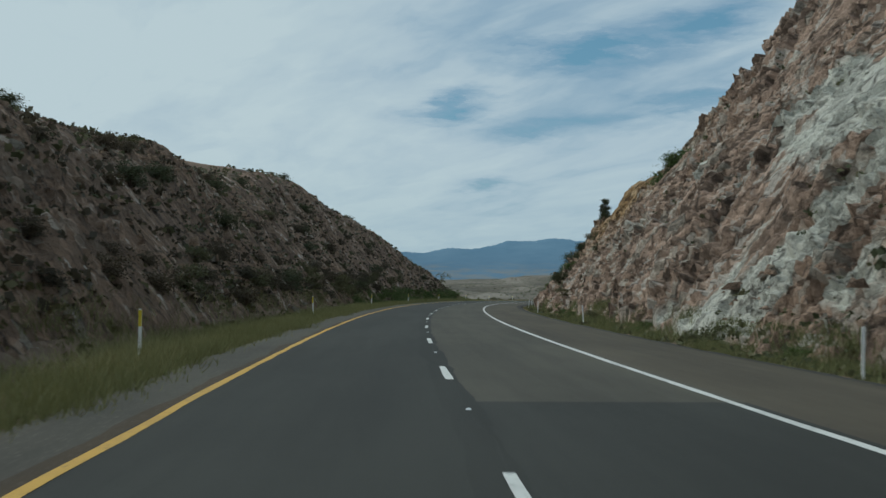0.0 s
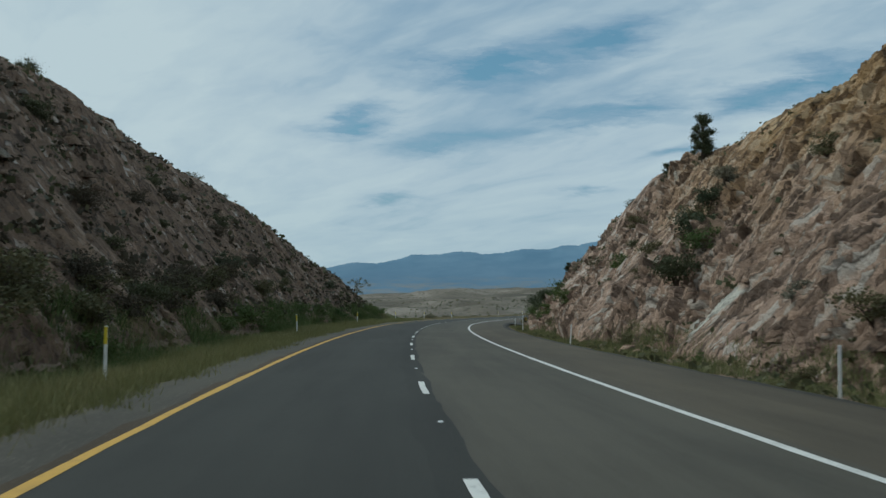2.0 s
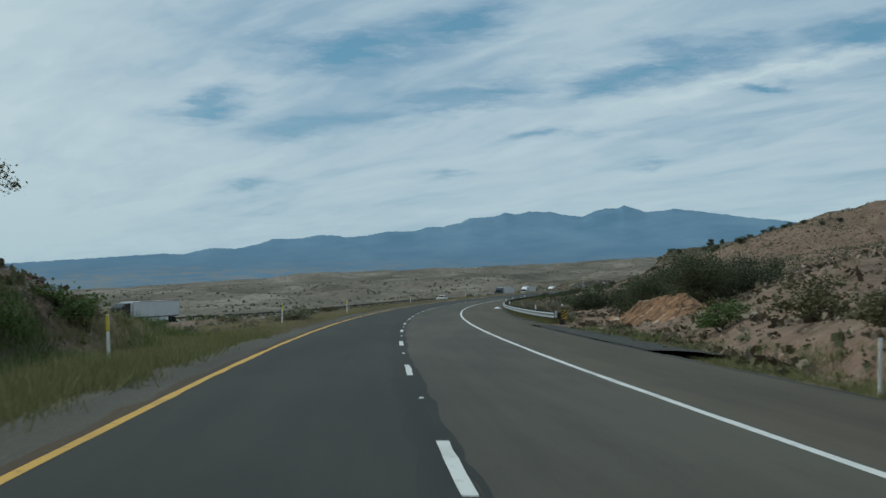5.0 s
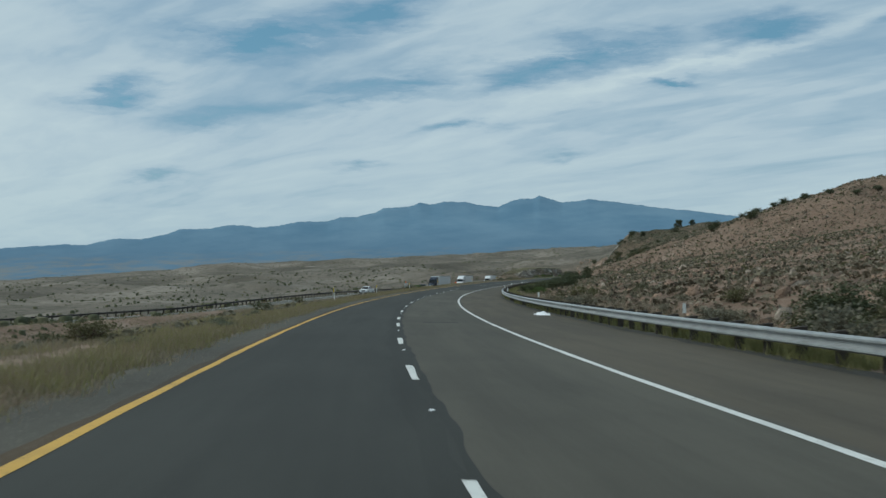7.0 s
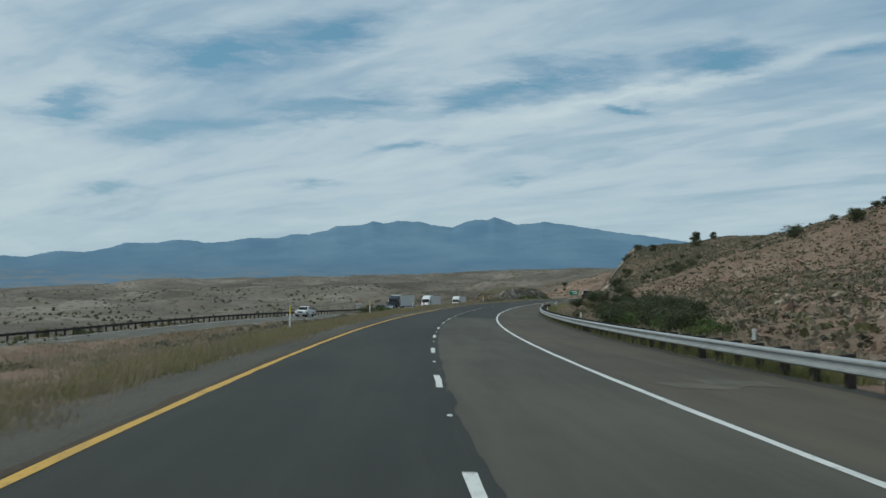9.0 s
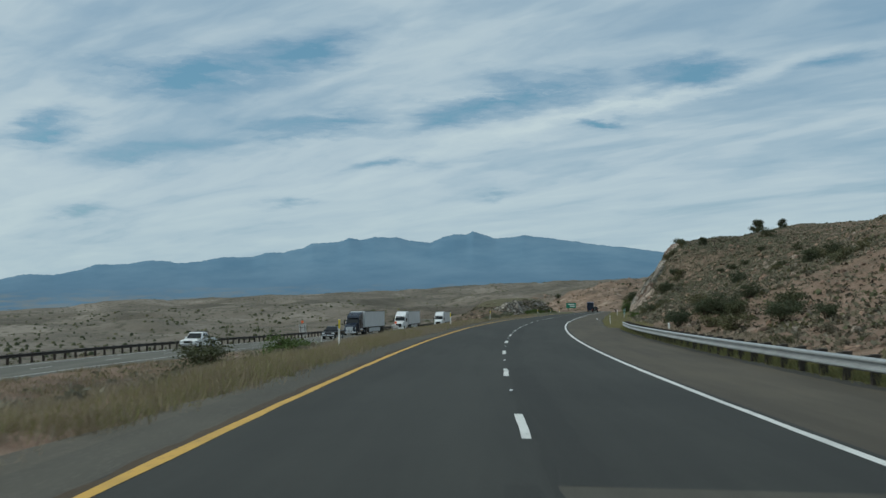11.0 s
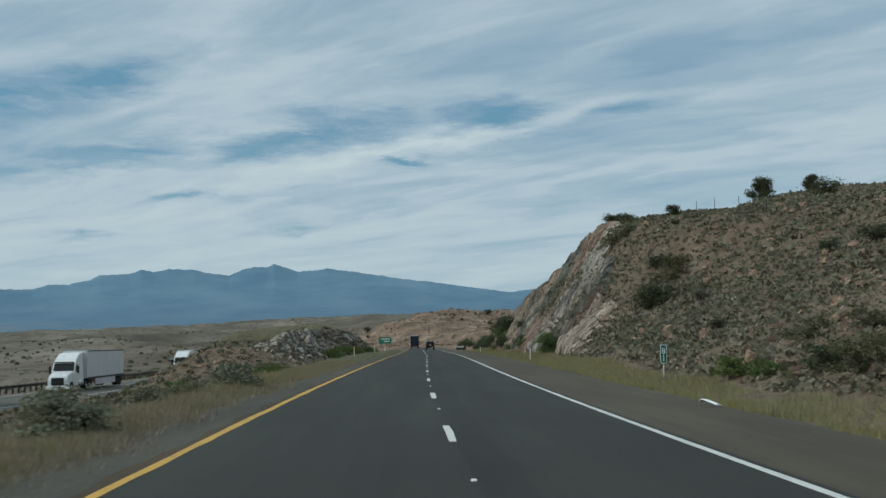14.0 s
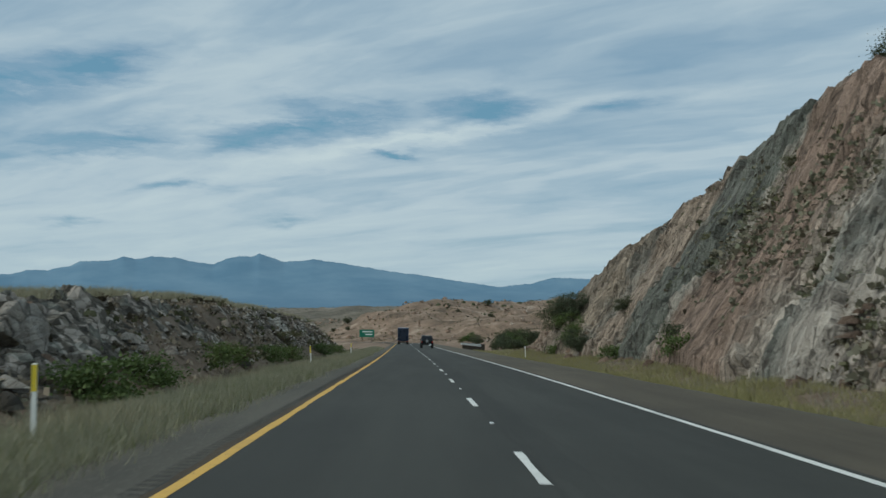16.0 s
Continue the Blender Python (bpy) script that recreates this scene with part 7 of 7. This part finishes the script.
blades("grass", S_, U_, 0.16 + 0.22 * rng_g.uniform(0, 1, len(S_)), GRASS_PALE, "pale dry grass over the top of the hump", rng_g, 12, 0.012, 0.5, 0.24, 0.30)
# sage clumps in the left verge and low scrub on slopes and plain
def tufts(name, S, U, size, mat, label, rng, per=8, dz=0.0):
    """Low cushions of small leaves, wider than high."""
    x, y = plan(S, U)
    z = ground_z(S, U) + dz
    n = len(S)
    d = rng.normal(size=(n * per, 3))
    d /= np.linalg.norm(d, axis=1)[:, None]
    d[:, 2] = np.abs(d[:, 2]) * 0.75
    k = np.repeat(size, per)[:, None]
    c = np.repeat(np.stack([x, y, z], -1), per, 0) + d * k * rng.uniform(0.35, 1.0, (n * per, 1))
    v, f = cards(rng, c, 1.0, 0)
    v = (v.reshape(-1, 4, 3) - c[:, None]) * (k * 0.63)[:, None] + c[:, None]
    v = v.reshape(-1, 3)
    me = bpy.data.meshes.new(name)
    me.vertices.add(len(v))
    me.vertices.foreach_set("co", v.reshape(-1).astype(np.float32))
    me.loops.add(f.size)
    me.polygons.add(len(f))
    me.loops.foreach_set("vertex_index", f.reshape(-1).astype(np.int32))
    me.polygons.foreach_set("loop_start", np.arange(0, f.size, 4, dtype=np.int32))
    me.update(calc_edges=True)
    me.materials.append(mat)
    return tagged(new(name, me), label, "scrub", kind="stuff")


def sizes(n, lo, hi, power=2.0):
    return lo + (hi - lo) * rng_g.uniform(0, 1, n) ** power


for n_, lo_, hi_, mat_, word_ in ((13000, 0.16, 0.50, LEAF_GREY, "sage-grey"), (3500, 0.14, 0.36, LEAF_DUSK, "dark grey-brown"), (2500, 0.18, 0.62, LEAF_OLIVE, "olive"), (2500, 0.15, 0.4, GRASS_DRY, "straw-coloured")):
    S_, U_ = scatter(n_, 330, 665 if mat_ is not LEAF_DUSK else 560, 11.5, 88, 1.0)
    tufts("scrub", S_, U_, sizes(n_, lo_, hi_), mat_, "low " + word_ + " scrub over the hillside", rng_g, 6)
for n_, lo_, hi_, mat_, word_ in ((1200, 0.10, 0.30, LEAF_DUSK, "dark grey-brown"), (13000, 0.14, 0.48, LEAF_GREY, "dusty sage-grey"), (3500, 0.12, 0.42, LEAF_OLIVE, "dusty olive"), (5000, 0.10, 0.32, GRASS_DRY, "dry straw")):
    S_, U_ = scatter(n_, 515, 665, 11.2, 52, 1.3)
    tufts("scrub", S_, U_, sizes(n_, lo_, hi_), mat_, word_ + " tufts close over the slope by the banded cutting", rng_g, 6)
for n_, mat_, word_ in ((5000, LEAF_SAGE, "grey-green"), (1200, LEAF_DUSK, "dark brown"), (3500, LEAF_GREY, "dusty grey")):
    S_, U_ = scatter(n_, 585, 672, 12.5, 42, 1.2)
    tufts("scrub", S_, U_, sizes(n_, 0.14, 0.50), mat_, word_ + " brush crowding the slope above the banded rock", rng_g, 7)
S_, U_ = scatter(3000, 585, 630, -9, -26)
tufts("scrub", S_, U_, sizes(3000, 0.10, 0.34), LEAF_GREY, "dusty brush over the low end of the hump", rng_g, 7)
S_, U_ = scatter(1500, 30, 228, -9.0, -24)
tufts("scrub", S_, U_, sizes(1500, 0.15, 0.55), LEAF_OLIVE, "low scrub on the brown bank", rng_g, 6, 0.12)
S_, U_ = scatter(900, 30, 228, -9.5, -24)
tufts("scrub", S_, U_, sizes(900, 0.12, 0.45), LEAF_GREY, "dry tufts on the brown bank", rng_g, 6, 0.12)
S_, U_ = scatter(4200, 425, 565, 16, 88, 1.0)
tufts("scrub", S_, U_, sizes(4200, 0.18, 0.60), LEAF_GREY, "sage-grey brush over the face of the hill", rng_g, 6)
S_, U_ = scatter(1200, 425, 565, 16, 88, 1.0)
tufts("scrub", S_, U_, sizes(1200, 0.22, 0.7), LEAF_OLIVE, "olive brush over the face of the hill", rng_g, 6)
S_, U_ = scatter(6000, 330, 560, 12, 80, 1.2)
tufts("scrub", S_, U_, sizes(6000, 0.14, 0.46), LEAF_DUSK, "dark brown brush dotted over the stony hill", rng_g, 7)
S_, U_ = scatter(5500, 300, 480, 9.5, 50, 1.1)
tufts("scrub", S_, U_, sizes(5500, 0.14, 0.42), LEAF_GREY, "sage-grey tufts over the slope behind the rail", rng_g, 6)
S_, U_ = clumpy(*scatter(1500, 236, 595, -6.6, -11), 77, 0.4)
tufts("scrub", S_, U_, sizes(len(S_), 0.14, 0.42), LEAF_GREY, "sage clumps in the verge grass", rng_g, 22)
S_, U_ = scatter(5000, 218, 340, 9.3, 60, 1.3)
tufts("scrub", S_, U_, sizes(5000, 0.12, 0.5), LEAF_DUSK, "dark tufts over the dirt slope behind the rail", rng_g, 6)
S_, U_ = scatter(3000, 218, 340, 9.0, 50, 1.4)
tufts("scrub", S_, U_, sizes(3000, 0.12, 0.4), GRASS_DRY, "straw tufts over the dirt slope behind the rail", rng_g, 6)
S_, U_ = scatter(1800, 25, 232, -7.6, -10.2)
tufts("scrub", S_, U_, sizes(1800, 0.12, 0.45), LEAF_OLIVE, "weeds along the foot of the brown bank", rng_g, 6)
S_, U_ = scatter(3500, 25, 230, -9.0, -20, 1.3)
tufts("scrub", S_, U_, sizes(3500, 0.14, 0.50), LEAF_DUSK, "dark dry brush on the brown bank", rng_g, 8, 0.1)
for n_, lo_, hi_, mat_, u0_, u1_ in ((3500, 0.3, 1.0, LEAF_OLIVE, 14, 140), (3500, 0.3, 0.9, LEAF_DUSK, 14, 140), (2500, 0.3, 0.9, LEAF_OLIVE, -13, -70)):
    S_, U_ = scatter(n_, 765, 1500, u0_, u1_)
    tufts("scrub", S_, U_, sizes(n_, lo_, hi_), mat_, "brush on the low hills where the road runs out", rng_g, 6)
S_, U_ = scatter(1500, 25, 250, 8.0, 10.4)
tufts("scrub", S_, U_, sizes(1500, 0.10, 0.40), LEAF_OLIVE, "weeds along the foot of the rock cutting", rng_g, 6)
S_, U_ = scatter(4000, 560, 765, -8.6, -29)
tufts("scrub", S_, U_, sizes(4000, 0.10, 0.36), GRASS_DRY, "straw tufts over the rocky hump", rng_g, 8, 0.08)
S_, U_ = scatter(3000, 596, 765, -9.5, -29)
tufts("scrub", S_, U_, sizes(3000, 0.12, 0.42), LEAF_DUSK, "dark tufts over the rocky hump", rng_g, 8, 0.1)
S_, U_ = scatter(420, 40, 215, 10.5, 20)
tufts("scrub", S_, U_, sizes(420, 0.12, 0.42), LEAF_OLIVE, "tufts rooted in the rock cutting", rng_g, 8, 0.2)
S_, U_ = scatter(90, 628, 720, 12, 24)
tufts("scrub", S_, U_, sizes(90, 0.12, 0.5), LEAF_OLIVE, "tufts rooted in the banded cutting", rng_g, 8, 0.2)
S_, U_ = scatter(1500, 592, 760, -9, -28)
tufts("scrub", S_, U_, sizes(1500, 0.12, 0.5), LEAF_OLIVE, "scrub over the rocky hump", rng_g, 8, 0.15)
S_, U_ = scatter(2600, 240, 600, -9, -30)
tufts("scrub", S_, U_, sizes(2600, 0.12, 0.5), LEAF_GREY, "grey tufts on the dry median", rng_g, 6)
S_, U_ = scatter(9000, 330, 900, -44, -170, 1.3)
tufts("scrub", S_, U_, sizes(9000, 0.2, 0.8), LEAF_OLIVE, "brush below the far carriageway", rng_g, 6)


def far_scrub():
    """Dots of brush over the basin, each a rough low mound."""
    n = 62000
    r = np.random.default_rng(9)
    S = 330 + 2700 * r.uniform(0, 1, n) ** 1.5
    U = np.where(r.uniform(0, 1, n) < 0.78, -47 - 1500 * r.uniform(0, 1, n) ** 1.4, 60 + 900 * r.uniform(0, 1, n))
    clump = fbm(S / 60.0, U / 40.0, 3, 33) + 0.25 * fbm(S / 14.0, U / 10.0, 2, 34)
    ok = ((U < 0) | (S > 760)) & (clump + r.normal(size=n) * 0.14 > -0.04)
    S, U = S[ok], U[ok]
    x, y = plan(S, U)
    z = ground_z(S, U)
    size = (0.36 + 1.05 * r.uniform(0, 1, len(S)) ** 2.2) * (0.8 + np.maximum(S - 500, 0) / 2200)
    low = np.clip(1.0 - (S - 900) / 1100, 0.2, 1.0)[:, None]
    ring = 6
    a = np.arange(ring) * math.tau / ring
    n = len(S)
    rad = size[:, None] * r.uniform(0.7, 1.2, (n, ring))
    lo = np.stack([x[:, None] + np.cos(a) * rad, y[:, None] + np.sin(a) * rad, (z - 0.3)[:, None] + rad * 0], -1)
    rad2 = rad * r.uniform(0.5, 0.95, (n, ring))
    hi = np.stack([x[:, None] + np.cos(a + 0.4) * rad2, y[:, None] + np.sin(a + 0.4) * rad2, z[:, None] + size[:, None] * low * r.uniform(0.55, 1.0, (n, ring))], -1)
    top = np.stack([x, y, z + size * low[:, 0] * r.uniform(0.8, 1.25, n)], -1)[:, None]
    v = np.concatenate([lo, hi, top], 1).reshape(-1, 3)
    k = 2 * ring + 1
    f = []
    for i in range(ring):
        j = (i + 1) % ring
        f += [(i, j, ring + j), (i, ring + j, ring + i), (ring + i, ring + j, 2 * ring)]
    F = (np.array(f)[None] + (np.arange(n) * k)[:, None, None]).reshape(-1, 3)
    me = bpy.data.meshes.new("far_scrub")
    me.vertices.add(len(v))
    me.vertices.foreach_set("co", v.reshape(-1).astype(np.float32))
    me.loops.add(F.size)
    me.polygons.add(len(F))
    me.loops.foreach_set("vertex_index", F.reshape(-1).astype(np.int32))
    me.polygons.foreach_set("loop_start", np.arange(0, F.size, 3, dtype=np.int32))
    me.update(calc_edges=True)
    me.materials.append(LEAF_OLIVE)
    return tagged(new("far_scrub", me), "scattered dark brush over the desert basin", "scrub", kind="stuff")


far_scrub()


def stones(name, S, U, size, mat, label, seed, dz=0.0):
    """Loose angular stones, each a jittered eight-sided lump."""
    r = np.random.default_rng(seed)
    n = len(S)
    x, y = plan(S, U)
    z = ground_z(S, U) + dz
    base = np.array([(1, 0, 0), (0.3, 0.95, 0), (-0.8, 0.6, 0), (-0.8, -0.6, 0), (0.3, -0.95, 0), (0.5, 0.3, 0.7), (-0.4, 0.35, 0.8), (-0.3, -0.45, 0.75), (0.4, -0.4, 0.65)])
    F0 = np.array([(0, 1, 5), (1, 6, 5), (1, 2, 6), (2, 7, 6), (2, 3, 7), (3, 4, 7), (4, 8, 7), (4, 0, 8), (0, 5, 8), (5, 6, 8), (6, 7, 8)])
    v = base[None] * r.uniform(0.65, 1.35, (n, 9, 3)) * size[:, None, None] * r.uniform(0.5, 1.2, (n, 1, 3))
    a = r.uniform(0, math.tau, n)
    c, s_ = np.cos(a)[:, None], np.sin(a)[:, None]
    vx, vy = v[:, :, 0] * c - v[:, :, 1] * s_, v[:, :, 0] * s_ + v[:, :, 1] * c
    P = np.stack([vx + x[:, None], vy + y[:, None], v[:, :, 2] + z[:, None] - 0.08 * size[:, None]], -1).reshape(-1, 3)
    F = (F0[None] + (np.arange(n) * 9)[:, None, None]).reshape(-1, 3)
    me = bpy.data.meshes.new(name)
    me.vertices.add(len(P))
    me.vertices.foreach_set("co", P.reshape(-1).astype(np.float32))
    me.loops.add(F.size)
    me.polygons.add(len(F))
    me.loops.foreach_set("vertex_index", F.reshape(-1).astype(np.int32))
    me.polygons.foreach_set("loop_start", np.arange(0, F.size, 3, dtype=np.int32))
    me.update(calc_edges=True)
    me.materials.append(mat)
    return tagged(new(name, me), label, "stones", kind="stuff")


S_, U_ = scatter(900, 264, 335, 11, 40)
stones("stones", S_, U_, 0.05 + 0.22 * rng_g.uniform(0, 1, len(S_)) ** 4, ROCK_LOOSE, "loose stones over the dirt slope", 6)
S_, U_ = scatter(11000, 300, 640, 11.5, 90)
stones("stones", S_, U_, 0.08 + 0.5 * rng_g.uniform(0, 1, len(S_)) ** 4, ROCK_LOOSE, "loose stones over the hillside", 1)
S_, U_ = scatter(700, 30, 218, 8.9, 11.5)
stones("stones", S_, U_, 0.08 + 0.4 * rng_g.uniform(0, 1, len(S_)) ** 3, ROCK_LOOSE, "fallen stones at the foot of the cutting", 2)
S_, U_ = scatter(700, 30, 225, -8.0, -20)
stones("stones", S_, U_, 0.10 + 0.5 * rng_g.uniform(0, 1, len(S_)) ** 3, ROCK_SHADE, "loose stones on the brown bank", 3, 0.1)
S_, U_ = scatter(1500, 790, 1300, 14, 130)
stones("stones", S_, U_, 0.3 + 1.3 * rng_g.uniform(0, 1, len(S_)) ** 3, ROCK_LOOSE, "pinkish boulders on the low hill past the road", 7)
S_, U_ = scatter(500, 588, 640, -9, -26)
stones("stones", S_, U_, 0.08 + 0.4 * rng_g.uniform(0, 1, len(S_)) ** 3, ROCK_LOOSE, "tan stones over the low end of the hump", 9)
S_, U_ = scatter(220, 600, 745, -8.6, -20)
stones("stones", S_, U_, 0.12 + 0.45 * rng_g.uniform(0, 1, len(S_)) ** 3, ROCK_H, "loose blocks on the rocky hump", 4, 0.1)
S_, U_ = scatter(260, 618, 745, -9.2, -13)
stones("stones", S_, U_, 0.08 + 0.36 * rng_g.uniform(0, 1, len(S_)) ** 3, ROCK_PALE, "pale slabs lying over the hump's dark face", 8, 0.15)
S_, U_ = scatter(300, 628, 725, 10.2, 13)
stones("stones", S_, U_, 0.10 + 0.4 * rng_g.uniform(0, 1, len(S_)) ** 3, ROCK_2, "fallen stones below the banded cutting", 5)
